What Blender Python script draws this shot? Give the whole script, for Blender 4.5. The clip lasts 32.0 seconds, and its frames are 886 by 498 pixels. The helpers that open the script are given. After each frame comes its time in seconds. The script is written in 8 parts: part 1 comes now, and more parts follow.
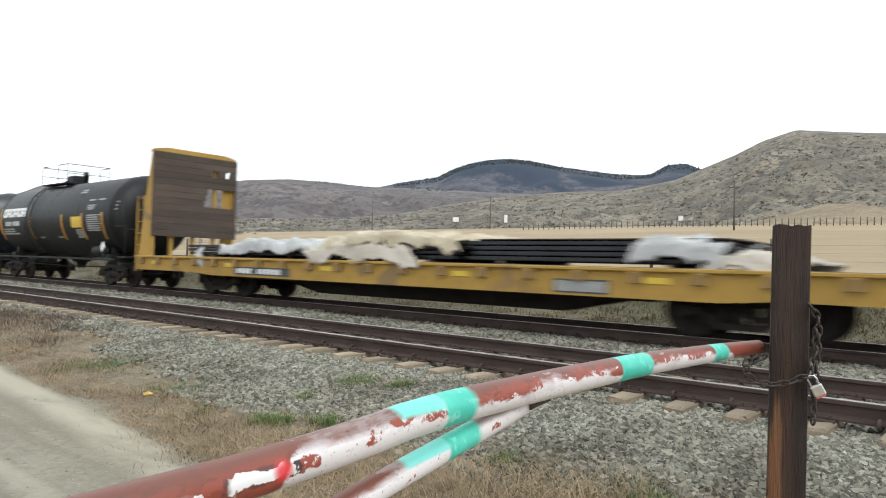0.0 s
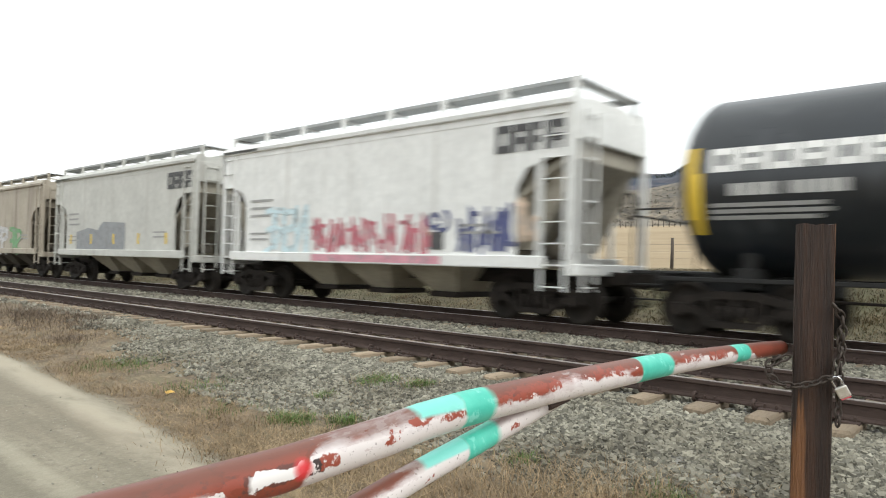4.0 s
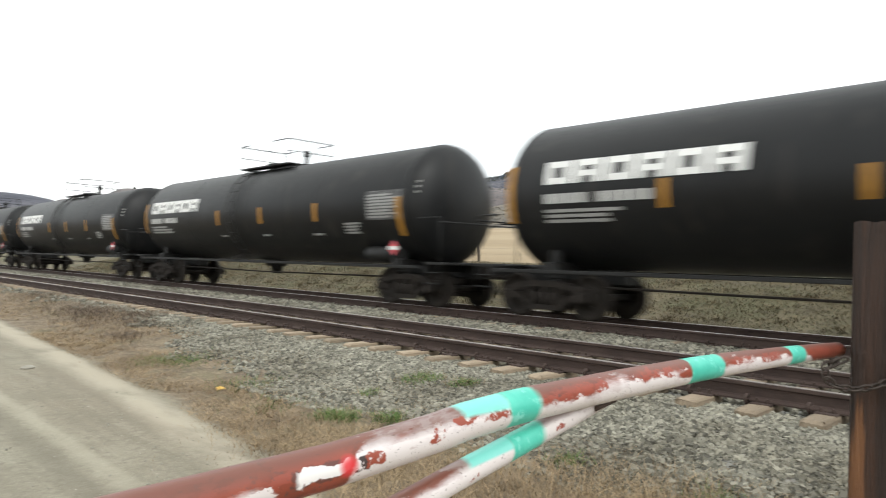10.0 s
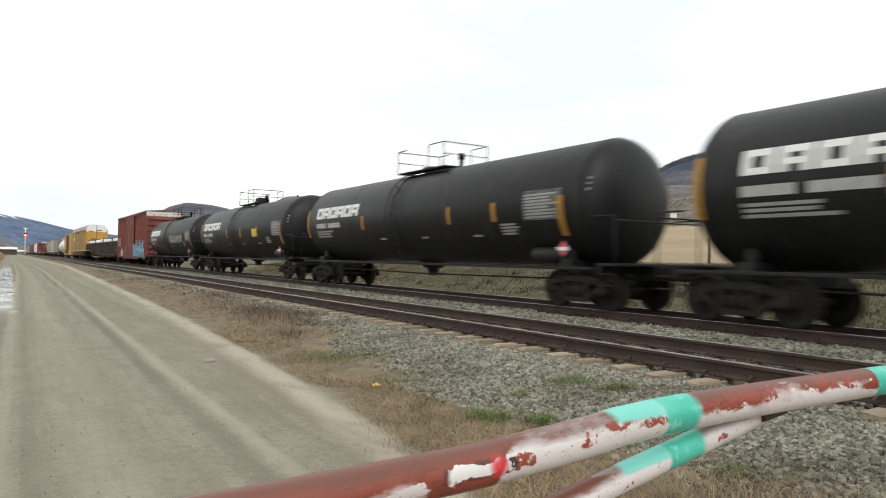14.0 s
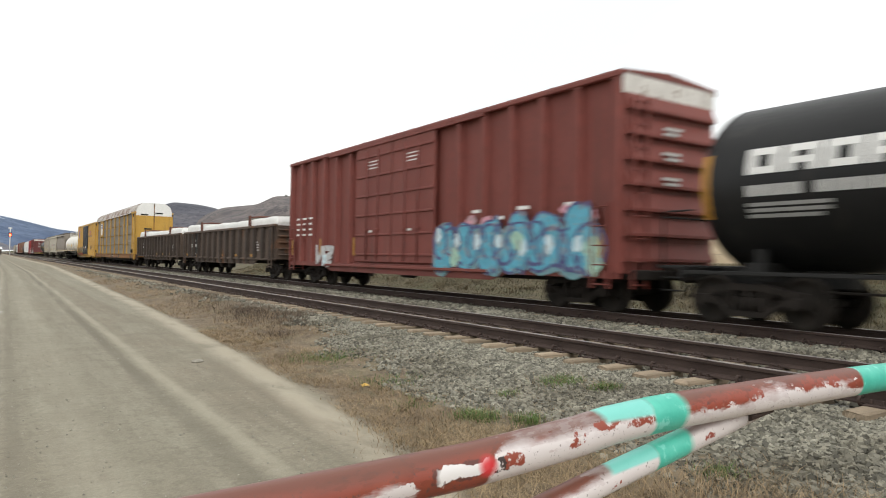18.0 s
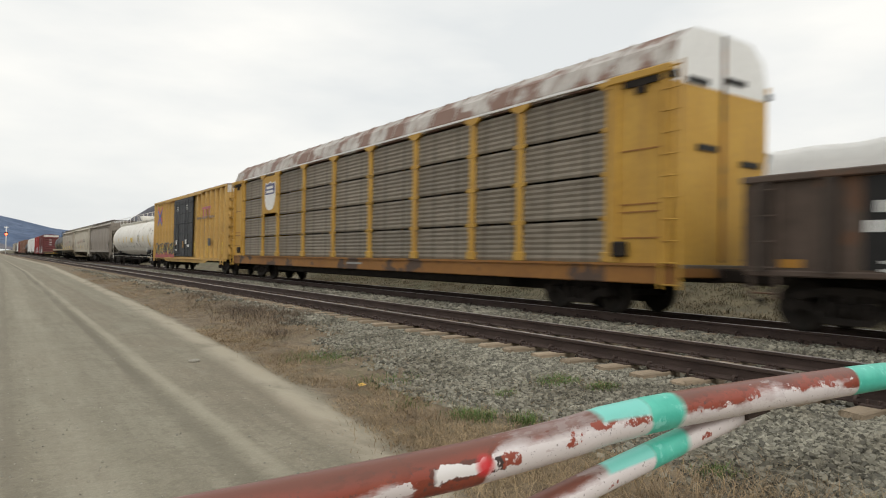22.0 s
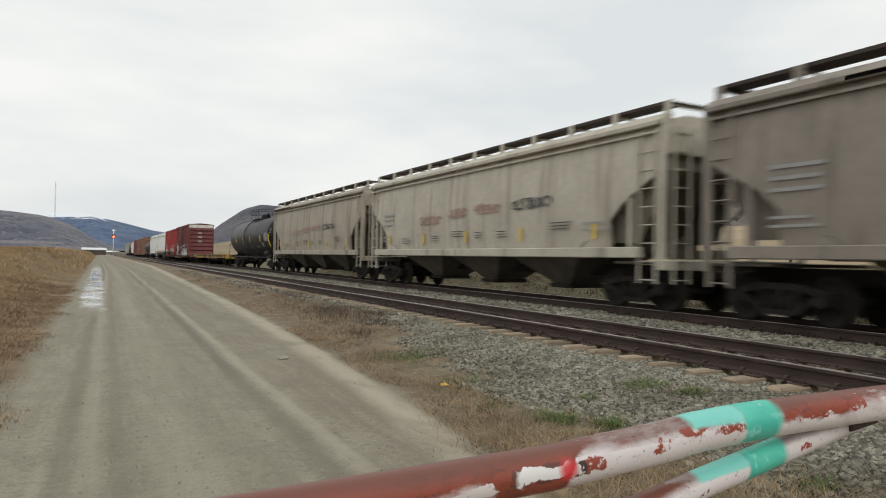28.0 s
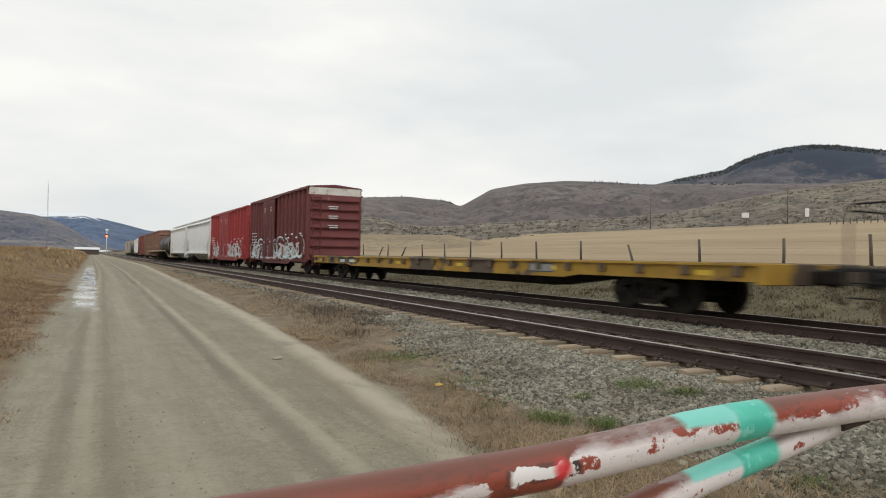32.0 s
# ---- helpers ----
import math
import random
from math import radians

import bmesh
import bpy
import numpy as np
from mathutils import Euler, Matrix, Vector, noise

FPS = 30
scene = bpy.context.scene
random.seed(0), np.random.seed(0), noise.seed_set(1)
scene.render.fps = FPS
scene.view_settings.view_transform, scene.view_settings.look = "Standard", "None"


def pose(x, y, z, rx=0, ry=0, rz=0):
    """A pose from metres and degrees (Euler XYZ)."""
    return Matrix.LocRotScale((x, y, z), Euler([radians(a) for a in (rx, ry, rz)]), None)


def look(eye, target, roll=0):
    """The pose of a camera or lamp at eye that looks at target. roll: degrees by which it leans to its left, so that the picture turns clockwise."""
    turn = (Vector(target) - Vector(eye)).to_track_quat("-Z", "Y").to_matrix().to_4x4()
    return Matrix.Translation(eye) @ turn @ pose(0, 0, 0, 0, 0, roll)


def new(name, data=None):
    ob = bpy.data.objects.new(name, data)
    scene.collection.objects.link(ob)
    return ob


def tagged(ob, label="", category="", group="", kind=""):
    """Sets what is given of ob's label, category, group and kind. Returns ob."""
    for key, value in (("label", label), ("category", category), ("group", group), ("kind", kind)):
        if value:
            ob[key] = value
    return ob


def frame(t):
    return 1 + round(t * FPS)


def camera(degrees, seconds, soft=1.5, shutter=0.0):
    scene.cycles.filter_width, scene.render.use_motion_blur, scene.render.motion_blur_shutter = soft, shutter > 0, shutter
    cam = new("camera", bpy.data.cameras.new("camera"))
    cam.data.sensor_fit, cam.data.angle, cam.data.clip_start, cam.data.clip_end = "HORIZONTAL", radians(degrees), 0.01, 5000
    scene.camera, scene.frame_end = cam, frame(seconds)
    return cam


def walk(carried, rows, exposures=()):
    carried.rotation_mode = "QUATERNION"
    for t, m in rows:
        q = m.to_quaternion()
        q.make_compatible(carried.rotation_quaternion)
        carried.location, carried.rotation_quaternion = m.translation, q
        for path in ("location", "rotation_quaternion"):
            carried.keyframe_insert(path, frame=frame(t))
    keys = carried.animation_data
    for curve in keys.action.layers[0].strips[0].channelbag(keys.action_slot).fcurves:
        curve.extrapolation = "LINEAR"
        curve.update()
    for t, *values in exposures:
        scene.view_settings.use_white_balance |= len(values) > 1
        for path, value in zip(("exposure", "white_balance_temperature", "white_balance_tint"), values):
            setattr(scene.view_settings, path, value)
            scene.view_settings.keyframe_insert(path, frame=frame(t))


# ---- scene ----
# Plan, in metres: x to the east, y along the line towards the coming train, z up; gravel road at z = 0.
# Near track rails at x = 6.74 and 8.17, far track at 11.21 and 12.64, rail tops at z = 0.45.
RAIL_Z = 0.447
NEAR_X = 7.451
FAR_X = 11.920
HALF_GAUGE = 0.715
EYE = (0.0, 0.0, 1.52)
SPEED = 14.032

TURNS = [(0, -50.33, 1.28, -1.54), (0.5, -49.92, 1.25, -1.53), (1, -49.70, 1.26, -1.56), (1.5, -49.41, 1.23, -1.53),
         (2, -49.25, 1.23, -1.53), (2.5, -49.08, 1.22, -1.51), (3, -48.98, 1.23, -1.53), (3.5, -48.92, 1.22, -1.51),
         (4, -48.77, 1.22, -1.50), (4.5, -48.73, 1.21, -1.54), (6.5, -48.57, 1.21, -1.53), (7, -48.53, 1.19, -1.53),
         (8, -48.48, 1.17, -1.53), (9, -48.43, 1.18, -1.52), (9.5, -48.04, 1.17, -1.56), (10, -45.04, 1.05, -1.48),
         (10.5, -40.17, 0.88, -1.29), (11, -36.28, 0.79, -1.11), (11.5, -33.59, 0.75, -1.03), (12, -32.79, 0.78, -0.96),
         (12.5, -32.40, 0.80, -1.01), (13, -32.33, 0.84, -0.99), (13.5, -32.45, 0.86, -0.99), (14, -32.65, 0.87, -1.01),
         (14.5, -32.82, 0.88, -1.03), (16.5, -33.34, 0.90, -1.04), (17.5, -33.50, 0.92, -1.04), (18.5, -33.63, 0.87, -1.04),
         (20, -33.70, 0.86, -1.07), (21.5, -33.78, 0.88, -1.07), (22.5, -33.82, 0.86, -1.10), (23.5, -33.79, 0.86, -1.09),
         (23.8, -33.72, 0.86, -1.08), (24, -33.30, 0.85, -1.06), (24.5, -30.97, 0.82, -1.01), (25, -28.86, 0.77, -1.02), (25.5, -27.66, 0.75, -1.01),
         (26, -27.08, 0.76, -1.00), (26.5, -26.88, 0.79, -1.02), (28.5, -27.00, 0.81, -1.07), (29.5, -27.17, 0.81, -1.07),
         (30.5, -27.28, 0.81, -1.08), (32, -27.41, 0.81, -1.11)]
cam = camera(66.08, 32.0, soft=1.05, shutter=0.5)
walk(cam, [(t, pose(*EYE, 90 + pitch, roll, yaw)) for t, yaw, pitch, roll in TURNS],
     exposures=[(0, 0.72, 6000, 6), (1, 0.4, 6050, 6), (2, 0.68, 6250, 6), (4, 0.75, 6300, 7), (7, 0.62, 6400, 8), (9.5, 0.78, 6350, 8),
                (10.5, 0.85, 6250, 6), (11.5, 0.6, 6300, 7), (13, 0.42, 6350, 7), (17, 0.4, 6450, 9), (19, 0.55, 6450, 9), (20, 0.24, 6450, 8),
                (22, 0.13, 6550, 9), (22.5, 0.24, 6600, 10), (23.5, 0.6, 6600, 9), (24, 0.65, 6600, 9), (25, 0.42, 6550, 9), (26, 0.02, 6400, 8), (32, 0.07, 6500, 9)])

# ---- world and sun: a bright, fully overcast sky ----
SUN_EL, SUN_AZ = radians(42), radians(200)
world = bpy.data.worlds.new("overcast_sky")
scene.world = world
world.use_nodes = True
wt = world.node_tree
wt.nodes.clear()


def wnode(kind, **values):
    n = wt.nodes.new(kind)
    for key, value in values.items():
        n.inputs[key].default_value = value
    return n


sky = wt.nodes.new("ShaderNodeTexSky")
sky.sky_type = "NISHITA"
sky.sun_disc = False
sky.sun_elevation, sky.sun_rotation = SUN_EL, SUN_AZ
sky.air_density, sky.dust_density = 1.0, 4.0
dim = wnode("ShaderNodeVectorMath")
dim.operation = "SCALE"
dim.inputs["Scale"].default_value = 0.10
wt.links.new(sky.outputs[0], dim.inputs[0])
place = wt.nodes.new("ShaderNodeTexCoord")
stretch = wnode("ShaderNodeMapping")
stretch.inputs["Scale"].default_value = (1.0, 1.0, 3.2)
wt.links.new(place.outputs["Generated"], stretch.inputs["Vector"])
clouds = wnode("ShaderNodeTexNoise", Scale=2.1, Detail=5.0, Roughness=0.5)
wt.links.new(stretch.outputs[0], clouds.inputs["Vector"])
shade = wt.nodes.new("ShaderNodeValToRGB")
shade.color_ramp.elements[0].position, shade.color_ramp.elements[0].color = 0.34, (0.765, 0.785, 0.790, 1)
shade.color_ramp.elements[1].position, shade.color_ramp.elements[1].color = 0.62, (0.975, 0.960, 0.920, 1)
wt.links.new(clouds.outputs["Fac"], shade.inputs["Fac"])
veil = wt.nodes.new("ShaderNodeMix")
veil.data_type = "RGBA"
veil.inputs["Factor"].default_value = 0.93
wt.links.new(dim.outputs[0], veil.inputs["A"])
wt.links.new(shade.outputs[0], veil.inputs["B"])
back = wnode("ShaderNodeBackground", Strength=1.0)
wt.links.new(veil.outputs["Result"], back.inputs["Color"])
wout = wt.nodes.new("ShaderNodeOutputWorld")
wt.links.new(back.outputs[0], wout.inputs[0])

sun = new("sun", bpy.data.lights.new("sun", "SUN"))
sun.data.energy, sun.data.angle, sun.data.color = 0.7, radians(25), (1.0, 0.97, 0.92)
sun.matrix_world = look((0, 0, 60), (0 - math.sin(SUN_AZ) * 40, 0 - math.cos(SUN_AZ) * 40, 60 - 40 * math.tan(SUN_EL)))


# ---- materials ----
def surface(name, c1, c2, scale=6.0, rough=0.8, metal=0.0, bump=0.2, fine=None, stretch=(1, 1, 1), spots=None, lo=0.35, hi=0.65,
            streak=None, vary=0.0, island=0.0, spec=0.5):
    """A worn surface: two colours in broad patches, finer grain, optional spots (colour, scale, share) and vertical streaks (colour, share)."""
    m = bpy.data.materials.new(name)
    m.use_nodes = True
    t = m.node_tree
    bsdf = t.nodes["Principled BSDF"]
    co = t.nodes.new("ShaderNodeTexCoord")
    mp = t.nodes.new("ShaderNodeMapping")
    mp.inputs["Scale"].default_value = stretch
    t.links.new(co.outputs["Object"], mp.inputs["Vector"])

    def noise_node(s, detail, vec):
        n = t.nodes.new("ShaderNodeTexNoise")
        n.inputs["Scale"].default_value, n.inputs["Detail"].default_value = s, detail
        t.links.new(vec, n.inputs["Vector"])
        return n.outputs["Fac"]

    def ramp(fac, a, b):
        n = t.nodes.new("ShaderNodeMapRange")
        n.inputs["From Min"].default_value, n.inputs["From Max"].default_value = a, b
        t.links.new(fac, n.inputs["Value"])
        return n.outputs["Result"]

    def mix(fac, a, b, blend="MIX"):
        n = t.nodes.new("ShaderNodeMix")
        n.data_type, n.blend_type = "RGBA", blend
        if fac is not None and hasattr(fac, "node"):
            t.links.new(fac, n.inputs["Factor"])
        else:
            n.inputs["Factor"].default_value = fac
        for sock, val in (("A", a), ("B", b)):
            if hasattr(val, "node"):
                t.links.new(val, n.inputs[sock])
            else:
                n.inputs[sock].default_value = (*val, 1)
        return n.outputs["Result"]

    broad = noise_node(scale, 4, mp.outputs[0])
    small = noise_node(fine or scale * 9, 3, mp.outputs[0])
    col = mix(ramp(broad, lo, hi), c1, c2)
    grain = ramp(small, 0.25, 0.75)
    dark = tuple(0.72 * v for v in c1)
    col = mix(0.35, col, mix(grain, dark, tuple(min(1, 1.12 * v) for v in c2)))
    if streak:
        mp2 = t.nodes.new("ShaderNodeMapping")
        mp2.inputs["Scale"].default_value = (2.2, 2.2, 0.12)
        t.links.new(co.outputs["Object"], mp2.inputs["Vector"])
        s = noise_node(1.6, 5, mp2.outputs[0])
        col = mix(ramp(s, 0.62 - streak[1], 0.80 - streak[1]), col, streak[0])
    if spots:
        s = noise_node(spots[1], 6, mp.outputs[0])
        col = mix(ramp(s, 0.70 - spots[2], 0.735 - spots[2]), col, spots[0])
    if vary:
        info = t.nodes.new("ShaderNodeObjectInfo")
        hsv = t.nodes.new("ShaderNodeHueSaturation")
        t.links.new(ramp_out(t, info.outputs["Random"], 1 - vary, 1 + vary), hsv.inputs["Value"])
        t.links.new(col, hsv.inputs["Color"])
        col = hsv.outputs["Color"]
    if island:
        geo = t.nodes.new("ShaderNodeNewGeometry")
        hsv = t.nodes.new("ShaderNodeHueSaturation")
        t.links.new(ramp_out(t, geo.outputs["Random Per Island"], 1 - island, 1 + island), hsv.inputs["Value"])
        t.links.new(col, hsv.inputs["Color"])
        col = hsv.outputs["Color"]
    t.links.new(col, bsdf.inputs["Base Color"])
    bsdf.inputs["Metallic"].default_value = metal
    bsdf.inputs["Specular IOR Level"].default_value = spec
    rr = ramp_out(t, small, max(0.05, rough - 0.12), min(1, rough + 0.12))
    t.links.new(rr, bsdf.inputs["Roughness"])
    if bump:
        b = t.nodes.new("ShaderNodeBump")
        b.inputs["Strength"].default_value, b.inputs["Distance"].default_value = bump, 0.02
        t.links.new(small, b.inputs["Height"])
        t.links.new(b.outputs[0], bsdf.inputs["Normal"])
    return m


def ramp_out(t, fac, a, b):
    n = t.nodes.new("ShaderNodeMapRange")
    n.inputs["To Min"].default_value, n.inputs["To Max"].default_value = a, b
    t.links.new(fac, n.inputs["Value"])
    return n.outputs["Result"]


M = {}
M["black_tank"] = surface("black_tank_paint", (0.0056, 0.0059, 0.0064), (0.0110, 0.0114, 0.0120), 0.7, 0.46, bump=0.03, streak=((0.024, 0.022, 0.020), 0.05), fine=14, spec=0.30)
# bluish base colour stands in for the sky's sheen on dark paint
M["blue_tank"] = surface("blue_sheen_tank_paint", (0.006, 0.0085, 0.012), (0.012, 0.0165, 0.023), 0.8, 0.33, bump=0.03, streak=((0.040, 0.044, 0.05), 0.06), fine=14, spec=0.70)
M["white_tank"] = surface("white_tank_paint", (0.70, 0.67, 0.60), (0.79, 0.775, 0.73), 0.8, 0.5, bump=0.03, streak=((0.34, 0.30, 0.24), 0.03), fine=12)
M["iron"] = surface("dark_running_gear", (0.011, 0.009, 0.0075), (0.028, 0.022, 0.018), 5, 0.85, bump=0.2, spec=0.3)
M["wheel"] = surface("dusty_wheel_steel", (0.012, 0.010, 0.008), (0.024, 0.019, 0.015), 4, 0.75, 0.1, bump=0.1, spec=0.3)
M["black"] = surface("black_fittings", (0.008, 0.008, 0.008), (0.016, 0.0155, 0.015), 4, 0.6, bump=0.1, spec=0.35)
M["decal_white"] = surface("white_lettering_paint", (0.72, 0.72, 0.70), (0.80, 0.80, 0.78), 8, 0.6, bump=0.0)
M["dirty_white"] = surface("dirty_white_paint", (0.52, 0.49, 0.45), (0.72, 0.70, 0.66), 2.5, 0.65, bump=0.05, spots=((0.36, 0.30, 0.26), 3, 0.10))
M["decal_soft"] = surface("worn_white_lettering_paint", (0.42, 0.42, 0.41), (0.56, 0.56, 0.54), 8, 0.6, bump=0.0)
M["decal_grey"] = surface("grey_lettering_paint", (0.26, 0.26, 0.25), (0.36, 0.36, 0.35), 8, 0.6, bump=0.0)
M["decal_dark"] = surface("dark_lettering_paint", (0.05, 0.05, 0.055), (0.09, 0.09, 0.09), 8, 0.6, bump=0.0)
M["stripe_orange"] = surface("orange_reflector", (0.35, 0.165, 0.018), (0.43, 0.21, 0.025), 6, 0.45, bump=0.0)
M["stripe_yellow"] = surface("yellow_reflector", (0.66, 0.45, 0.04), (0.74, 0.52, 0.06), 6, 0.45, bump=0.0)
M["pale_yellow"] = surface("pale_yellow_notice", (0.50, 0.50, 0.26), (0.60, 0.60, 0.34), 8, 0.5, bump=0.0)
# white paint of the end slopes, its shade and dirt put into one grey
M["shaded_dusty_slope"] = surface("shaded_dusty_slope_sheet", (0.30, 0.275, 0.225), (0.42, 0.39, 0.325), 1.2, 0.8, bump=0.1)
M["red"] = surface("red_placard", (0.55, 0.08, 0.10), (0.65, 0.12, 0.14), 6, 0.5, bump=0.0)
M["grey_hopper"] = surface("light_grey_hopper_paint", (0.46, 0.46, 0.43), (0.57, 0.57, 0.535), 0.8, 0.6, bump=0.05, streak=((0.42, 0.41, 0.38), 0.05))
M["rib_hopper"] = surface("stained_grey_hopper_paint", (0.36, 0.345, 0.32), (0.48, 0.465, 0.435), 0.9, 0.65, bump=0.08, streak=((0.20, 0.175, 0.145), 0.15))
M["tan_hopper"] = surface("beige_hopper_paint", (0.345, 0.305, 0.243), (0.43, 0.385, 0.315), 0.8, 0.62, bump=0.05, streak=((0.215, 0.180, 0.140), 0.11))
M["cream_hopper"] = surface("cream_hopper_paint", (0.43, 0.395, 0.32), (0.54, 0.505, 0.42), 0.8, 0.62, bump=0.05, streak=((0.29, 0.25, 0.20), 0.09))
M["taupe_hopper"] = surface("taupe_hopper_paint", (0.230, 0.200, 0.168), (0.295, 0.258, 0.218), 0.8, 0.62, bump=0.05, streak=((0.14, 0.118, 0.096), 0.09))
M["white_hopper"] = surface("white_hopper_paint", (0.70, 0.705, 0.69), (0.80, 0.805, 0.79), 0.8, 0.6, bump=0.05, streak=((0.52, 0.51, 0.48), 0.03))
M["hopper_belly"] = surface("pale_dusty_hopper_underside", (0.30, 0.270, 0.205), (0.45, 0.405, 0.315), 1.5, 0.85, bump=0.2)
# shade under the car put into a dark underside colour
M["hopper_shadow"] = surface("shaded_hopper_underside", (0.055, 0.047, 0.037), (0.112, 0.097, 0.076), 1.5, 0.85, bump=0.2)
# brown with the shade inside the cut-back ends put into it
M["slope_brown"] = surface("shaded_brown_slope_sheet", (0.125, 0.110, 0.086), (0.20, 0.176, 0.138), 1.2, 0.8, bump=0.1)
M["walkway"] = surface("galvanised_walkway", (0.30, 0.31, 0.31), (0.42, 0.43, 0.43), 3, 0.6, 0.2, bump=0.2)
M["red_box"] = surface("oxide_red_boxcar_paint", (0.158, 0.037, 0.028), (0.208, 0.053, 0.041), 0.8, 0.65, bump=0.05, streak=((0.11, 0.038, 0.030), 0.05))
M["bright_red_box"] = surface("bright_red_boxcar_paint", (0.25, 0.018, 0.020), (0.34, 0.030, 0.028), 0.8, 0.6, bump=0.05, streak=((0.16, 0.025, 0.022), 0.03))
M["maroon_box"] = surface("maroon_boxcar_paint", (0.100, 0.018, 0.018), (0.145, 0.028, 0.027), 0.8, 0.62, bump=0.05, streak=((0.30, 0.25, 0.23), -0.05))
M["brown_box"] = surface("brown_boxcar_paint", (0.17, 0.085, 0.055), (0.23, 0.12, 0.08), 0.8, 0.65, bump=0.05)
M["yellow_box"] = surface("yellow_boxcar_paint", (0.47, 0.285, 0.075), (0.59, 0.375, 0.110), 0.7, 0.6, bump=0.05, streak=((0.40, 0.265, 0.11), 0.10))
M["door_black"] = surface("dark_blue_black_door_paint", (0.020, 0.023, 0.028), (0.040, 0.045, 0.052), 1.2, 0.6, bump=0.05)
M["rack_yellow"] = surface("autorack_yellow_paint", (0.44, 0.245, 0.035), (0.53, 0.315, 0.055), 0.9, 0.6, bump=0.05, streak=((0.30, 0.165, 0.05), 0.05))
M["rack_panel"] = surface("weathered_zinc_panel", (0.142, 0.120, 0.090), (0.250, 0.218, 0.170), 0.55, 0.6, 0.10, bump=0.05, streak=((0.105, 0.088, 0.066), 0.12), vary=0.12)
M["rack_roof"] = surface("rust_streaked_white_roof", (0.34, 0.31, 0.285), (0.58, 0.555, 0.52), 0.7, 0.6, bump=0.05, spots=((0.20, 0.115, 0.085), 0.8, 0.20), streak=((0.26, 0.19, 0.155), 0.14))
M["rack_sill"] = surface("rusty_orange_sill", (0.20, 0.085, 0.022), (0.33, 0.15, 0.03), 0.6, 0.7, bump=0.1, spots=((0.08, 0.05, 0.035), 1.1, 0.14))
M["flat_yellow"] = surface("flatcar_yellow_paint", (0.336, 0.197, 0.034), (0.437, 0.262, 0.047), 0.7, 0.65, bump=0.08, spots=((0.24, 0.15, 0.06), 1.0, 0.08))
M["faded_flat"] = surface("faded_flatcar_paint", (0.28, 0.165, 0.03), (0.48, 0.28, 0.03), 0.45, 0.7, bump=0.08, spots=((0.10, 0.072, 0.048), 0.85, 0.17))
M["plank"] = surface("weathered_bulkhead_timber", (0.052, 0.038, 0.029), (0.092, 0.068, 0.052), 3, 0.9, bump=0.4, stretch=(1, 0.2, 1), vary=0.16)
M["deck"] = surface("weathered_deck", (0.10, 0.08, 0.06), (0.17, 0.14, 0.11), 3, 0.9, bump=0.3)
M["gon_brown"] = surface("dark_brown_gondola_paint", (0.074, 0.053, 0.042), (0.124, 0.092, 0.073), 0.8, 0.75, bump=0.08, spots=((0.135, 0.075, 0.047), 1.1, 0.10), streak=((0.12, 0.085, 0.06), 0.05), spec=0.3)
M["gon_stake"] = surface("black_gondola_stake", (0.036, 0.027, 0.022), (0.066, 0.050, 0.041), 1.5, 0.75, bump=0.1, spec=0.3)
M["tarp_white"] = surface("white_tarpaulin", (0.70, 0.70, 0.68), (0.80, 0.80, 0.78), 0.8, 0.55, bump=0.15)
M["tarp_tan"] = surface("tan_wrapping_sheet", (0.34, 0.275, 0.165), (0.60, 0.52, 0.385), 1.6, 0.6, bump=0.3)
M["tarp_pale"] = surface("cream_wrapping_sheet", (0.44, 0.38, 0.31), (0.66, 0.60, 0.52), 2.2, 0.6, bump=0.3)
M["film"] = surface("grey_white_plastic_film", (0.30, 0.30, 0.30), (0.58, 0.57, 0.56), 3.5, 0.35, bump=0.4)
M["steel_bars"] = surface("blue_black_steel_sections", (0.010, 0.011, 0.014), (0.028, 0.030, 0.036), 2, 0.5, 0.2, bump=0.1)
M["rust_rail"] = surface("rusty_rail_side", (0.034, 0.021, 0.017), (0.068, 0.045, 0.037), 6, 0.8, bump=0.25, stretch=(1, 0.3, 1), spec=0.4)
M["rust_post"] = surface("rust_red_lashing_bar", (0.085, 0.030, 0.022), (0.15, 0.060, 0.042), 5, 0.8, bump=0.2)
M["rail_shine"] = surface("worn_rail_head", (0.42, 0.37, 0.355), (0.62, 0.58, 0.57), 2, 0.42, 0.75, bump=0.03, stretch=(1, 0.05, 1))
M["tie"] = surface("bleached_sleeper_timber", (0.17, 0.130, 0.088), (0.36, 0.285, 0.200), 3, 0.9, bump=0.6, stretch=(0.25, 2.5, 1), vary=0.3, spots=((0.10, 0.078, 0.055), 5, 0.12))
M["stone"] = surface("crushed_grey_stone", (0.106, 0.094, 0.068), (0.240, 0.229, 0.184), 0.9, 0.9, bump=0.2, island=0.62, lo=0.30, hi=0.56)
M["road_stone"] = surface("pale_road_pebble", (0.22, 0.20, 0.16), (0.36, 0.34, 0.29), 3, 0.9, bump=0.1, island=0.3)
# bank grass darkened to carry the train's shade in its colour
M["sedge"] = surface("grey_green_bank_grass", (0.082, 0.080, 0.040), (0.140, 0.132, 0.072), 0.5, 0.9, bump=0.0, island=0.35)
M["post"] = surface("creosoted_post_timber", (0.012, 0.006, 0.004), (0.060, 0.026, 0.013), 9, 0.50, bump=1.0, stretch=(2.8, 2.8, 0.09), spots=((0.19, 0.082, 0.030), 3.4, 0.15), fine=60, lo=0.42, hi=0.66)
M["chain"] = surface("rusty_chain_iron", (0.035, 0.026, 0.022), (0.085, 0.070, 0.060), 20, 0.55, 0.6, bump=0.2)
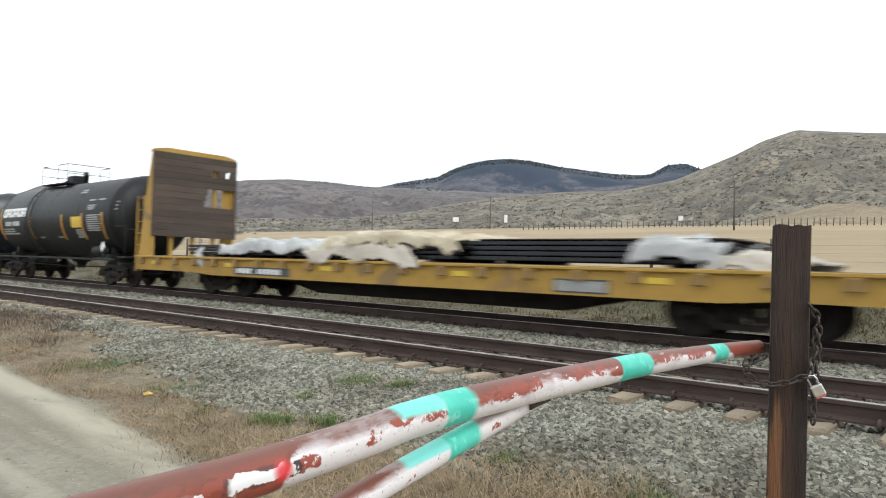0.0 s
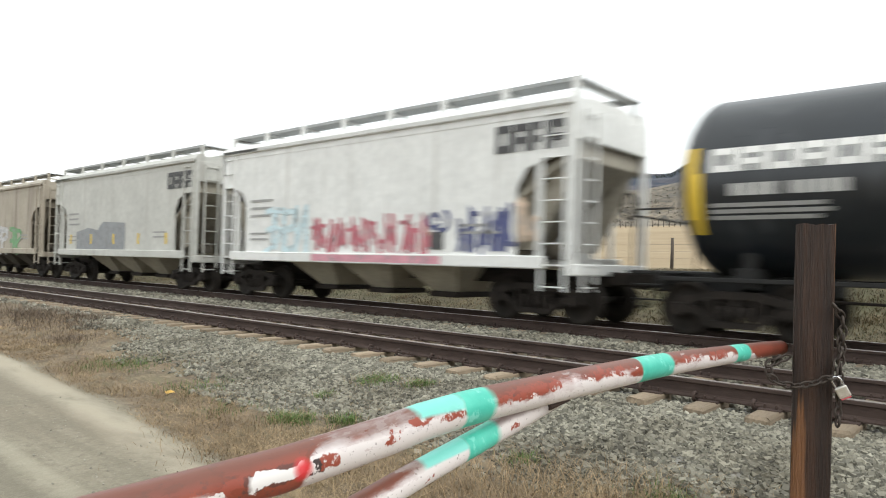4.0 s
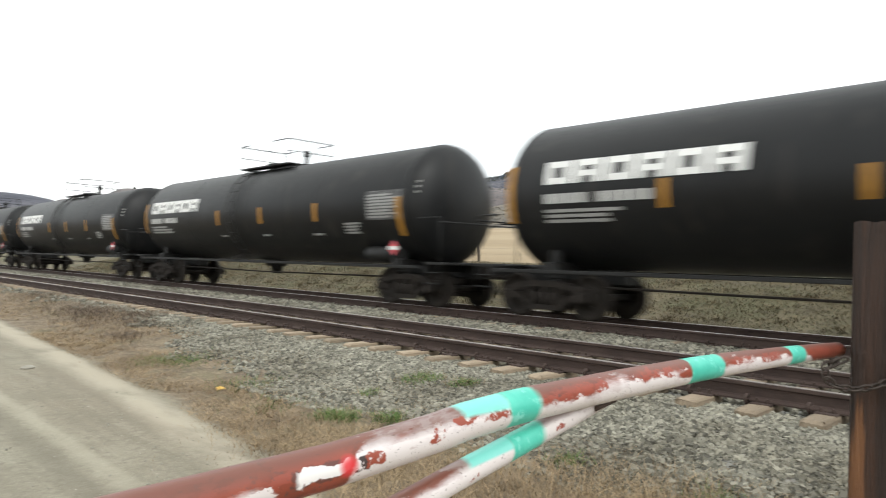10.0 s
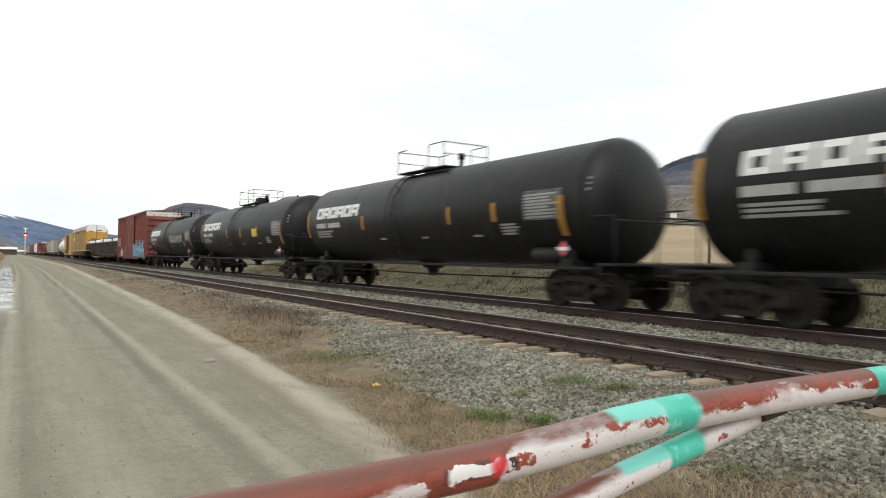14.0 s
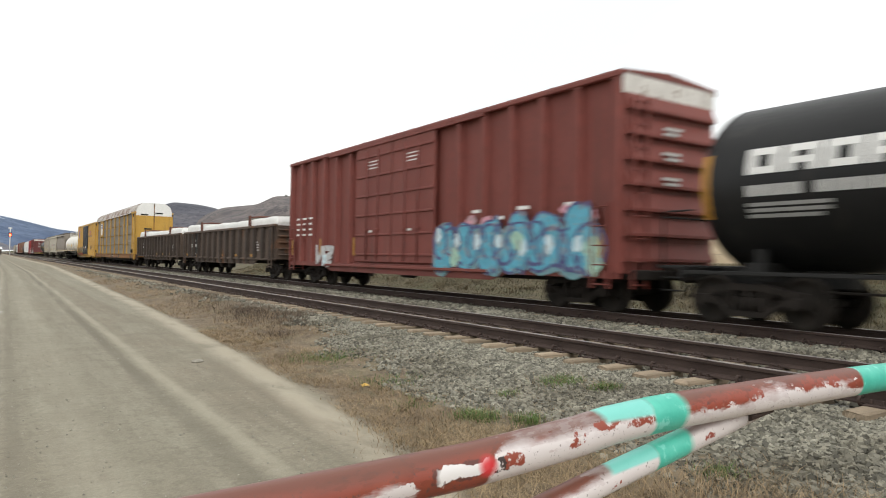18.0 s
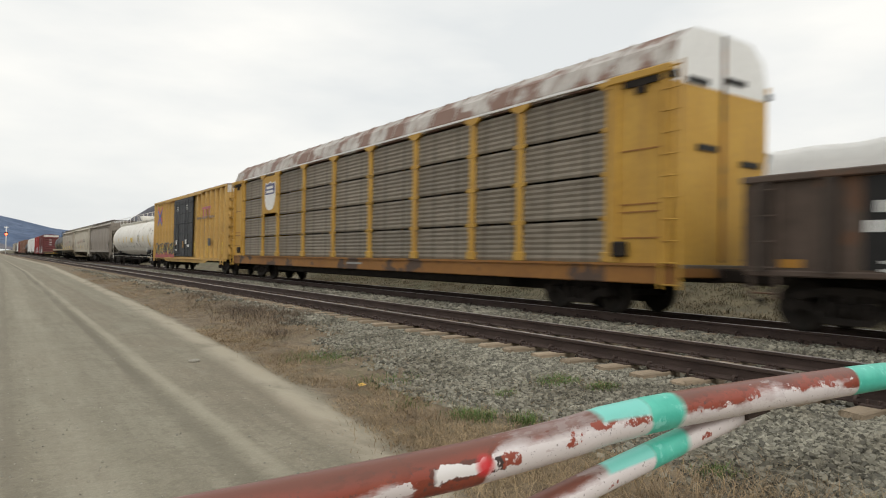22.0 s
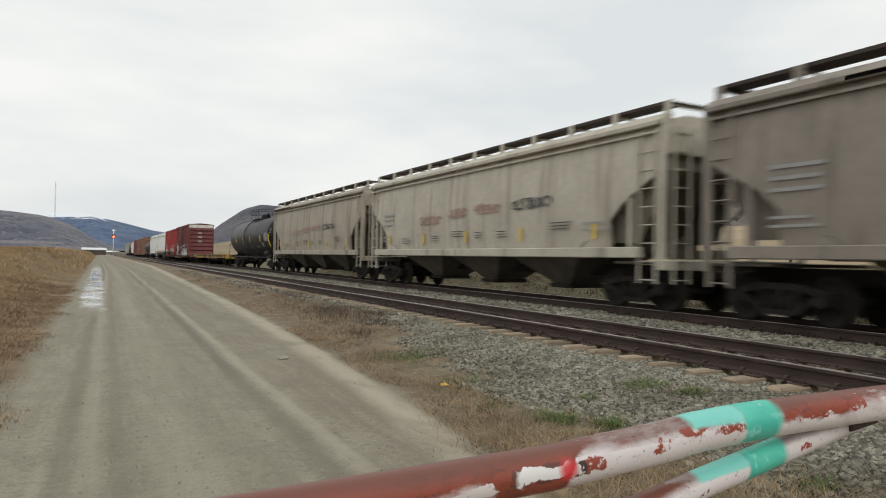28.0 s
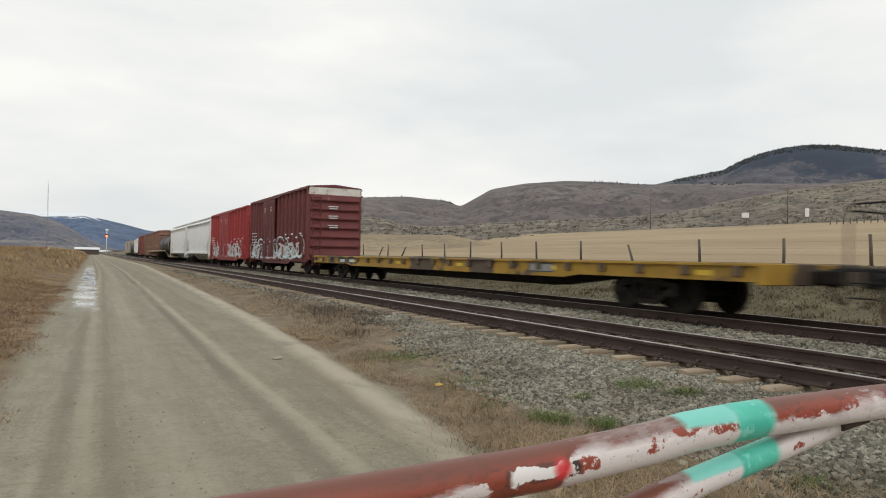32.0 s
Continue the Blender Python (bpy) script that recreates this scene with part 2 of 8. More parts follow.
M["brass"] = surface("dull_silver_brass_padlock", (0.55, 0.52, 0.46), (0.74, 0.71, 0.66), 30, 0.35, 0.7, bump=0.05)
M["shackle"] = surface("bright_steel_shackle", (0.60, 0.60, 0.62), (0.74, 0.74, 0.76), 30, 0.25, 0.9, bump=0.0)
M["straw"] = surface("dry_straw_grass", (0.190, 0.130, 0.072), (0.365, 0.272, 0.160), 1.2, 0.9, bump=0.0, island=0.45)
M["gold_grass"] = surface("golden_dead_grass", (0.245, 0.152, 0.074), (0.46, 0.338, 0.184), 0.45, 0.9, bump=0.0, island=0.40)
M["edge_weed"] = surface("brown_edge_weeds", (0.180, 0.110, 0.060), (0.330, 0.228, 0.132), 0.9, 0.9, bump=0.0, island=0.5)
# shade under the train is in this grass colour too
M["tussock"] = surface("reddish_tussock_grass", (0.105, 0.080, 0.043), (0.200, 0.158, 0.090), 0.6, 0.9, bump=0.0, island=0.4)
M["green_grass"] = surface("fresh_green_grass", (0.066, 0.126, 0.025), (0.140, 0.208, 0.060), 2, 0.85, bump=0.0, island=0.35)
M["twig"] = surface("grey_brown_dead_brush", (0.105, 0.076, 0.054), (0.190, 0.145, 0.104), 2, 0.9, bump=0.0, island=0.4)
M["sage"] = surface("grey_green_sagebrush", (0.092, 0.084, 0.068), (0.205, 0.184, 0.148), 0.5, 0.9, bump=0.0, island=0.35)
M["tree"] = surface("dark_conifer", (0.018, 0.024, 0.018), (0.036, 0.042, 0.032), 0.01, 0.95, bump=0.0, island=0.3)
M["faint_grey"] = surface("faint_worn_spray", (0.34, 0.34, 0.32), (0.62, 0.60, 0.55), 3, 0.6, bump=0.0)
M["fence_wood"] = surface("grey_fence_timber", (0.075, 0.060, 0.048), (0.14, 0.115, 0.095), 4, 0.9, bump=0.4, vary=0.2)
M["wire"] = surface("dull_fence_wire", (0.14, 0.13, 0.12), (0.22, 0.21, 0.20), 4, 0.6, 0.5, bump=0.0)
M["pale"] = surface("white_sheet_metal", (0.66, 0.67, 0.68), (0.76, 0.77, 0.77), 1, 0.6, bump=0.05)
M["leaf"] = surface("yellow_fallen_leaf", (0.60, 0.36, 0.07), (0.72, 0.46, 0.12), 30, 0.8, bump=0.1)
for key, c in (("spray_blue", (0.05, 0.30, 0.42)), ("spray_pale", (0.48, 0.60, 0.64)), ("spray_red", (0.40, 0.10, 0.13)), ("spray_navy", (0.03, 0.04, 0.15)),
               ("spray_green", (0.10, 0.26, 0.10)), ("spray_grey", (0.42, 0.42, 0.42)), ("spray_yellow", (0.72, 0.55, 0.03)), ("spray_black", (0.02, 0.02, 0.022)),
               ("spray_washed", (0.20, 0.25, 0.34)), ("spray_crimson", (0.33, 0.03, 0.028)), ("spray_pink", (0.50, 0.22, 0.27)), ("spray_primer", (0.19, 0.20, 0.21)), ("spray_royal", (0.04, 0.11, 0.42)), ("spray_teal", (0.10, 0.24, 0.27)), ("spray_mint", (0.28, 0.46, 0.36)), ("spray_leaf", (0.16, 0.17, 0.05)), ("spray_brown", (0.20, 0.125, 0.05)), ("spray_faded", (0.30, 0.17, 0.14)), ("spray_peach", (0.50, 0.38, 0.28))):
    M[key] = surface(key + "_paint", tuple(0.9 * v + 0.02 for v in c), tuple(min(1, 1.25 * v + 0.06) for v in c), 5, 0.6, bump=0.0, spots=(tuple(0.45 * v + 0.18 for v in c), 6, 0.14), lo=0.3, hi=0.6)


def lamp_material(name, colour, strength):
    m = bpy.data.materials.new(name)
    m.use_nodes = True
    b = m.node_tree.nodes["Principled BSDF"]
    b.inputs["Base Color"].default_value = (*colour, 1)
    b.inputs["Emission Color"].default_value = (*colour, 1)
    b.inputs["Emission Strength"].default_value = strength
    return m


M["signal_red"] = lamp_material("red_signal_lens", (1.0, 0.10, 0.04), 6.0)


# ---- mesh helpers ----
class Shape:
    """Collects boxes, bars, tubes, prisms and lathed bodies into one mesh."""

    def __init__(self):
        self.v, self.f, self.s = [], [], []

    def add(self, verts, faces, smooth=False):
        k = len(self.v)
        self.v += [tuple(p) for p in verts]
        for f in faces:
            self.f.append([k + i for i in f])
            self.s.append(smooth)
        return self

    def box(self, x, y, z, sx, sy, sz, ch=0.0, turn=None):
        """A box about its centre with chamfered edges along its longest directions; turn: a Matrix about the centre."""
        hx, hy, hz = sx / 2, sy / 2, sz / 2
        c = min(ch, 0.45 * min(sx, sy, sz))
        if c <= 0:
            pts = [(a * hx, b * hy, d * hz) for d in (-1, 1) for a, b in ((-1, -1), (1, -1), (1, 1), (-1, 1))]
            fs = [(3, 2, 1, 0), (4, 5, 6, 7), (0, 1, 5, 4), (1, 2, 6, 5), (2, 3, 7, 6), (3, 0, 4, 7)]
        else:
            ring = [(-hx + c, -hy), (hx - c, -hy), (hx, -hy + c), (hx, hy - c), (hx - c, hy), (-hx + c, hy), (-hx, hy - c), (-hx, -hy + c)]
            inner = [(p * (1 - c / hx), q * (1 - c / hy)) for p, q in ring]
            pts = [(*p, -hz) for p in inner] + [(*p, -hz + c) for p in ring] + [(*p, hz - c) for p in ring] + [(*p, hz) for p in inner]
            fs = [tuple(range(7, -1, -1)), tuple(range(24, 32))]
            for r in range(3):
                fs += [(8 * r + i, 8 * r + (i + 1) % 8, 8 * r + 8 + (i + 1) % 8, 8 * r + 8 + i) for i in range(8)]
        if turn is not None:
            pts = [turn @ Vector(p) for p in pts]
        return self.add([(p[0] + x, p[1] + y, p[2] + z) for p in pts], fs)

    def tube(self, pts, r, seg=8, cap=True, closed=False, radii=None):
        """A round bar along a line of points."""
        pts = [Vector(p) for p in pts]
        n = len(pts)
        verts = []
        side = None
        for i, p in enumerate(pts):
            a = pts[(i - 1) % n] if closed or i else p
            b = pts[(i + 1) % n] if closed or i < n - 1 else p
            d = (b - a).normalized()
            if side is None:
                side = d.orthogonal().normalized()
            side = (side - d * side.dot(d)).normalized()
            up = d.cross(side)
            rr = radii[i] if radii else r
            verts += [p + rr * (math.cos(2 * math.pi * k / seg) * side + math.sin(2 * math.pi * k / seg) * up) for k in range(seg)]
        fs = []
        for i in range(n if closed else n - 1):
            j = (i + 1) % n
            fs += [(i * seg + k, i * seg + (k + 1) % seg, j * seg + (k + 1) % seg, j * seg + k) for k in range(seg)]
        self.add(verts, fs, True)
        if cap and not closed:
            k0 = len(self.v) - n * seg
            self.f.append([k0 + k for k in range(seg - 1, -1, -1)])
            self.f.append([k0 + (n - 1) * seg + k for k in range(seg)])
            self.s += [False, False]
        return self

    def prism(self, poly, axis, a, b):
        """A polygon (counter-clockwise seen from the axis' positive end) drawn out along an axis from a to b."""
        def at(p, q, d):
            return (d, p, q) if axis == "x" else (p, d, q) if axis == "y" else (p, q, d)
        n = len(poly)
        verts = [at(p, q, a) for p, q in poly] + [at(p, q, b) for p, q in poly]
        fs = [tuple(range(n - 1, -1, -1)), tuple(range(n, 2 * n))] + [(i, (i + 1) % n, n + (i + 1) % n, n + i) for i in range(n)]
        if axis == "y":
            fs = [tuple(reversed(f)) for f in fs]
        return self.add(verts, fs)

    def lathe(self, profile, seg=32, axis="x", centre=(0, 0, 0)):
        """Turns (along, radius) pairs about an axis through the centre."""
        verts = []
        for d, r in profile:
            for k in range(seg):
                c, s = r * math.cos(2 * math.pi * k / seg), r * math.sin(2 * math.pi * k / seg)
                p = (d, c, s) if axis == "x" else (s, d, c) if axis == "y" else (c, s, d)
                verts.append((p[0] + centre[0], p[1] + centre[1], p[2] + centre[2]))
        fs = [(i * seg + k, i * seg + (k + 1) % seg, (i + 1) * seg + (k + 1) % seg, (i + 1) * seg + k) for i in range(len(profile) - 1) for k in range(seg)]
        return self.add(verts, fs, True)

    def sheet(self, grid, smooth=True):
        """Rows of points as a surface."""
        n, m = len(grid), len(grid[0])
        fs = [(i * m + k, i * m + k + 1, (i + 1) * m + k + 1, (i + 1) * m + k) for i in range(n - 1) for k in range(m - 1)]
        return self.add([p for row in grid for p in row], fs, smooth)

    def join(self):
        """Ties the pieces of one mark together by their inner corners, so that it is one piece."""
        root = list(range(len(self.v)))

        def top(i):
            while root[i] != i:
                i = root[i]
            return i
        for f in self.f:
            r = top(f[0])
            for k in f[1:]:
                root[top(k)] = r
        deep = {}
        for i, p in enumerate(self.v):
            t = top(i)
            if t not in deep or p[1] < self.v[deep[t]][1]:
                deep[t] = i
        ends = list(deep.values())
        for p, q in zip(ends, ends[1:]):
            self.v.append(self.v[q])
            self.f.append((p, q, len(self.v) - 1))
            self.s.append(False)
        return self

    def mesh(self, name, mat):
        me = bpy.data.meshes.new(name)
        me.from_pydata(self.v, [], self.f)
        me.polygons.foreach_set("use_smooth", self.s)
        me.materials.append(mat)
        me.update()
        return me


CACHE = {}


def part(name, shape, mat, parent, label="", at=None):
    """One mesh object under a thing or a part. shape: a Shape, or a mesh that alike parts share."""
    me = shape if isinstance(shape, bpy.types.Mesh) else shape.mesh(name, M[mat] if isinstance(mat, str) else mat)
    ob = new(name, me)
    ob.parent = parent
    if at is not None:
        ob.matrix_basis = at
    if label:
        ob["label"] = label
    return ob


def part_each(name, shape, mat, parent, label=""):
    """Each loose piece of a shape as a part of its own."""
    root = list(range(len(shape.v)))

    def top(i):
        while root[i] != i:
            root[i] = root[root[i]]
            i = root[i]
        return i
    for f in shape.f:
        r = top(f[0])
        for k in f[1:]:
            root[top(k)] = r
    groups = {}
    for k, f in enumerate(shape.f):
        groups.setdefault(top(f[0]), []).append(k)
    first = None
    for faces in groups.values():
        used = sorted({i for k in faces for i in shape.f[k]})
        at = {i: n for n, i in enumerate(used)}
        s = Shape()
        s.v = [shape.v[i] for i in used]
        s.f = [tuple(at[i] for i in shape.f[k]) for k in faces]
        s.s = [shape.s[k] for k in faces]
        ob = part(name, s, mat, parent, label if first is None else "")
        first = first or ob
    return first


def shared(key, make, mat):
    if key not in CACHE:
        CACHE[key] = make().mesh(key if isinstance(key, str) else key[0], M[mat])
    return CACHE[key]


def thing(name, label, category, group="", kind="", at=None):
    ob = tagged(new(name), label, category, group, kind)
    ob.empty_display_size = 0.2
    if at is not None:
        ob.matrix_basis = at
    return ob


def single(name, shape, mat, label, category, group="", kind="", at=None):
    ob = new(name, shape if isinstance(shape, bpy.types.Mesh) else shape.mesh(name, M[mat] if isinstance(mat, str) else mat))
    if at is not None:
        ob.matrix_basis = at
    return tagged(ob, label, category, group, kind)


def raw_mesh(name, verts, faces, mat, smooth=False):
    """A mesh from numpy arrays of vertices (n, 3) and triangles or quads (m, k)."""
    me = bpy.data.meshes.new(name)
    n, k = faces.shape
    me.vertices.add(len(verts))
    me.vertices.foreach_set("co", np.asarray(verts, dtype=np.float32).ravel())
    me.loops.add(n * k)
    me.loops.foreach_set("vertex_index", np.asarray(faces, dtype=np.int32).ravel())
    me.polygons.add(n)
    me.polygons.foreach_set("loop_start", np.arange(0, n * k, k, dtype=np.int32))
    me.polygons.foreach_set("use_smooth", np.full(n, smooth))
    me.materials.append(mat)
    me.update(calc_edges=True)
    me.validate()
    return me


# ---- ground ----
def smooth(a, b, x):
    t = np.clip((x - a) / (b - a), 0, 1)
    return t * t * (3 - 2 * t)


def road_left(y):
    return -0.88 + 0.004 * np.clip(y, 0, 140)


def ballast_edge(y):
    """Where the stones begin beside the near track."""
    return 4.20 + 1.75 * smooth(5.5, 16, y) + 0.30 * (1 - smooth(2.5, 5, y))


def road_right(y):
    return 2.12 + 0.35 * np.sqrt(np.clip(y - 3, 0.3, 80))


def ground_height(x, y):
    """Road, ballast bed, verge, bank and field, as heights over the road."""
    x, y = np.asarray(x, float), np.asarray(y, float)
    z = 0.185 * smooth(4.0, 6.0, x) + 0.05 * smooth(8.7, 10.3, x) * (1 - smooth(12.9, 13.4, x)) - 0.17 * smooth(13.2, 14.8, x)
    z = z + 1.30 * smooth(15.6, 23.5, x)
    far = np.maximum(x - 23.5, 0)
    z = z + np.minimum(far, 150) * (0.045 + 0.00022 * np.minimum(far, 150)) + 0.02 * np.maximum(far - 150, 0)
    z = z + (0.004 * np.clip(y - 25, 0, 60)) * smooth(16, 26, x)
    left = np.maximum(road_left(y) - 0.25 - x, 0)
    out = smooth(20, 75, y)
    z = z + (0.80 + 0.85 * out) * smooth(0, 6.0 - 3.2 * out, left)
    # wheel ruts and the windrow at the road's edge
    on = np.abs(y) < 120
    for c, w, d in ((-0.22, 0.20, 0.018), (1.50, 0.22, 0.022)):
        z = z - d * np.exp(-((x - c - 0.014 * np.clip(y, 0, 60)) / w) ** 2) * on
    z = z + 0.026 * np.exp(-((x - road_right(y)) / 0.26) ** 2) * on
    return z


def build_ground():
    xs = np.concatenate([[-5000, -2500, -1200, -600, -300, -160, -90, -55, -36, -25, -18, -13, -10, -8], np.arange(-6.5, 15, 0.14), np.arange(15, 25, 0.5),
                         np.arange(25, 60, 2.5), np.arange(60, 200, 10), [220, 280, 400, 700, 1300, 2500, 5000]])
    ys = np.concatenate([[-5000, -2500, -1000, -500, -250, -120, -70, -45, -30, -22, -16], np.arange(-12, 24, 0.2), np.arange(24, 60, 1.0), np.arange(60, 140, 4.0),
                         [145, 160, 180, 205, 240, 290, 360, 450, 600, 900, 1400, 2200, 3500, 5000]])
    gx, gy = np.meshgrid(xs, ys, indexing="ij")
    z = ground_height(gx, gy)
    rng = np.random.RandomState(4)
    near = (np.abs(gy) < 60) & (gx > -7) & (gx < 16)
    z = z + np.where(near, rng.normal(0, 0.0025, z.shape), 0)
    rough = ((gx > road_right(gy) + 0.35) & (gx < 5.2)) | ((gx > 14) & (gx < 25)) | (gx < -0.9)
    z = z + np.where(rough & near, rng.normal(0, 0.014, z.shape), 0)
    n, m = gx.shape
    idx = np.arange(n * m).reshape(n, m)
    faces = np.stack([idx[:-1, :-1], idx[1:, :-1], idx[1:, 1:], idx[:-1, 1:]], -1).reshape(-1, 4)
    me = raw_mesh("ground", np.stack([gx, gy, z], -1).reshape(-1, 3), faces, ground_material(), True)
    return tagged(new("ground", me), "gravel road, ballast bed and dry grassland in one sheet", "ground", kind="structure")


def ground_material():
    m = bpy.data.materials.new("road_ballast_and_grassland")
    m.use_nodes = True
    t = m.node_tree
    bsdf = t.nodes["Principled BSDF"]
    co = t.nodes.new("ShaderNodeTexCoord").outputs["Object"]
    xyz = t.nodes.new("ShaderNodeSeparateXYZ")
    t.links.new(co, xyz.inputs[0])

    def tex(s, detail=4, stretch=None, rough=0.55):
        n = t.nodes.new("ShaderNodeTexNoise")
        n.inputs["Scale"].default_value, n.inputs["Detail"].default_value, n.inputs["Roughness"].default_value = s, detail, rough
        if stretch:
            mp = t.nodes.new("ShaderNodeMapping")
            mp.inputs["Scale"].default_value = stretch
            t.links.new(co, mp.inputs["Vector"])
            t.links.new(mp.outputs[0], n.inputs["Vector"])
        else:
            t.links.new(co, n.inputs["Vector"])
        return n.outputs["Fac"]

    def math_node(op, a, b):
        n = t.nodes.new("ShaderNodeMath")
        n.operation = op
        for i, v in enumerate((a, b)):
            if hasattr(v, "node"):
                t.links.new(v, n.inputs[i])
            else:
                n.inputs[i].default_value = v
        return n.outputs[0]

    def step(v, a, b):
        n = t.nodes.new("ShaderNodeMapRange")
        n.interpolation_type = "SMOOTHSTEP"
        n.inputs["From Min"].default_value, n.inputs["From Max"].default_value = a, b
        t.links.new(v, n.inputs["Value"])
        return n.outputs["Result"]

    def mix(fac, a, b):
        n = t.nodes.new("ShaderNodeMix")
        n.data_type = "RGBA"
        if hasattr(fac, "node"):
            t.links.new(fac, n.inputs["Factor"])
        else:
            n.inputs["Factor"].default_value = fac
        for sock, v in (("A", a), ("B", b)):
            if hasattr(v, "node"):
                t.links.new(v, n.inputs[sock])
            else:
                n.inputs[sock].default_value = (*v, 1)
        return n.outputs["Result"]

    wob = math_node("MULTIPLY", math_node("SUBTRACT", tex(0.8, 5), 0.5), 1.6)
    sway = math_node("MULTIPLY", math_node("SUBTRACT", tex(0.35, 3, (1.0, 0.35, 1.0)), 0.5), 0.55)
    ahead = math_node("MINIMUM", math_node("MAXIMUM", math_node("SUBTRACT", xyz.outputs["Y"], 3.0), 0.3), 80.0)
    edge = math_node("ADD", math_node("MULTIPLY", math_node("POWER", ahead, 0.5), 0.35), 2.12)
    x = math_node("ADD", xyz.outputs["X"], wob)
    # xr runs from the windrow at the road's edge, xt along the wheel tracks, xl from the meadow
    xr = math_node("SUBTRACT", math_node("ADD", xyz.outputs["X"], math_node("MULTIPLY", wob, 0.16)), edge)
    along = math_node("MULTIPLY", math_node("MINIMUM", math_node("MAXIMUM", xyz.outputs["Y"], 0.0), 60.0), 0.014)
    xt = math_node("ADD", math_node("SUBTRACT", xyz.outputs["X"], along), math_node("MULTIPLY", sway, 0.45))
    xl = math_node("SUBTRACT", math_node("ADD", xyz.outputs["X"], math_node("MULTIPLY", wob, 0.45)), math_node("MULTIPLY", xyz.outputs["Y"], 0.003))
    grit = tex(38, 3)
    fine = tex(140, 2)

    def lane(c, w, soft):
        off = math_node("ABSOLUTE", math_node("SUBTRACT", xt, c), 0.0)
        return math_node("SUBTRACT", 1.0, step(off, w, w + soft))

    # road: grey-olive grit; dark wheel tracks with pale ridges beside them, a brown lane by the windrow
    tracks = tex(2.6, 5, (1.0, 0.03, 1.0))
    broken = step(tex(0.9, 4, (1.0, 0.25, 1.0)), 0.30, 0.62)
    road = mix(step(tracks, 0.34, 0.68), (0.238, 0.219, 0.160), (0.302, 0.280, 0.210))
    road = mix(math_node("MULTIPLY", step(tex(0.5, 5, (1.0, 0.5, 1.0)), 0.42, 0.68), 0.45), road, (0.238, 0.205, 0.146))
    brown_in = math_node("MULTIPLY", lane(2.17, 0.22, 0.30), broken)
    road = mix(math_node("MULTIPLY", brown_in, 0.60), road, (0.205, 0.167, 0.117))
    road = mix(math_node("MULTIPLY", step(tex(7.0, 5, (1.0, 0.10, 1.0)), 0.46, 0.64), 0.34), road, (0.172, 0.150, 0.108))
    road = mix(math_node("MULTIPLY", step(tex(5.0, 5, (1.0, 0.14, 1.0)), 0.54, 0.68), 0.30), road, (0.360, 0.326, 0.250))
    road = mix(math_node("MULTIPLY", step(tex(1.6, 6), 0.44, 0.64), 0.40), road, (0.178, 0.156, 0.111))
    road = mix(math_node("MULTIPLY", step(tex(11, 6), 0.48, 0.64), 0.42), road, (0.160, 0.140, 0.100))
    road = mix(math_node("MULTIPLY", step(tex(17, 6), 0.55, 0.68), 0.35), road, (0.350, 0.320, 0.250))
    road = mix(math_node("MULTIPLY", step(tex(60, 2), 0.68, 0.72), 0.6), road, (0.43, 0.41, 0.35))
    road = mix(math_node("MULTIPLY", step(grit, 0.40, 0.68), 0.34), road, (0.155, 0.137, 0.102))
    road = mix(math_node("MULTIPLY", step(fine, 0.66, 0.70), 0.5), road, (0.42, 0.39, 0.33))
    for c, w, soft, k, colour in ((-0.30, 0.03, 0.09, 0.66, (0.165, 0.143, 0.104)), (0.10, 0.02, 0.08, 0.55, (0.170, 0.148, 0.108)), (-0.11, 0.03, 0.08, 0.45, (0.345, 0.312, 0.236)),
                                  (1.47, 0.03, 0.11, 0.85, (0.152, 0.133, 0.096)), (1.69, 0.02, 0.09, 0.65, (0.365, 0.330, 0.250)), (1.02, 0.06, 0.22, 0.28, (0.190, 0.166, 0.122)),
                                  (0.55, 0.10, 0.25, 0.30, (0.365, 0.332, 0.256)), (2.50, 0.03, 0.12, 0.40, (0.180, 0.150, 0.108))):
        road = mix(math_node("MULTIPLY", math_node("MULTIPLY", lane(c, w, soft), math_node("ADD", math_node("MULTIPLY", broken, 0.65), 0.35)), k), road, colour)
    ridge_in = math_node("MULTIPLY", step(xr, -0.34, -0.06), math_node("SUBTRACT", 1.0, step(xr, 0.05, 0.26)))
    road = mix(math_node("MULTIPLY", math_node("MULTIPLY", ridge_in, step(tex(2.5, 5, (1.0, 0.3, 1.0)), 0.25, 0.55)), 0.80), road, (0.415, 0.365, 0.278))
    # verge: brown litter, straw and some moss
    verge = mix(step(tex(2.6, 6), 0.38, 0.62), (0.118, 0.086, 0.055), (0.205, 0.157, 0.100))
    verge = mix(math_node("MULTIPLY", step(tex(0.9, 4), 0.52, 0.66), 0.42), verge, (0.125, 0.128, 0.060))
    verge = mix(math_node("MULTIPLY", step(tex(24, 4, (1, 0.4, 1)), 0.50, 0.62), 0.55), verge, (0.30, 0.235, 0.150))
    verge = mix(math_node("MULTIPLY", step(grit, 0.45, 0.75), 0.5), verge, (0.080, 0.060, 0.042))
    # ballast: broken stone with dark gaps
    vo = t.nodes.new("ShaderNodeTexVoronoi")
    vo.inputs["Scale"].default_value = 19.0
    t.links.new(co, vo.inputs["Vector"])
    bw = t.nodes.new("ShaderNodeSeparateColor")
    t.links.new(vo.outputs["Color"], bw.inputs[0])
    stone = mix(bw.outputs[0], (0.135, 0.132, 0.115), (0.32, 0.315, 0.285))
    stone = mix(step(vo.outputs["Distance"], 0.42, 0.70), stone, (0.040, 0.036, 0.030))
    stone = mix(math_node("MULTIPLY", step(tex(0.7, 3), 0.5, 0.7), 0.35), stone, (0.18, 0.145, 0.105))
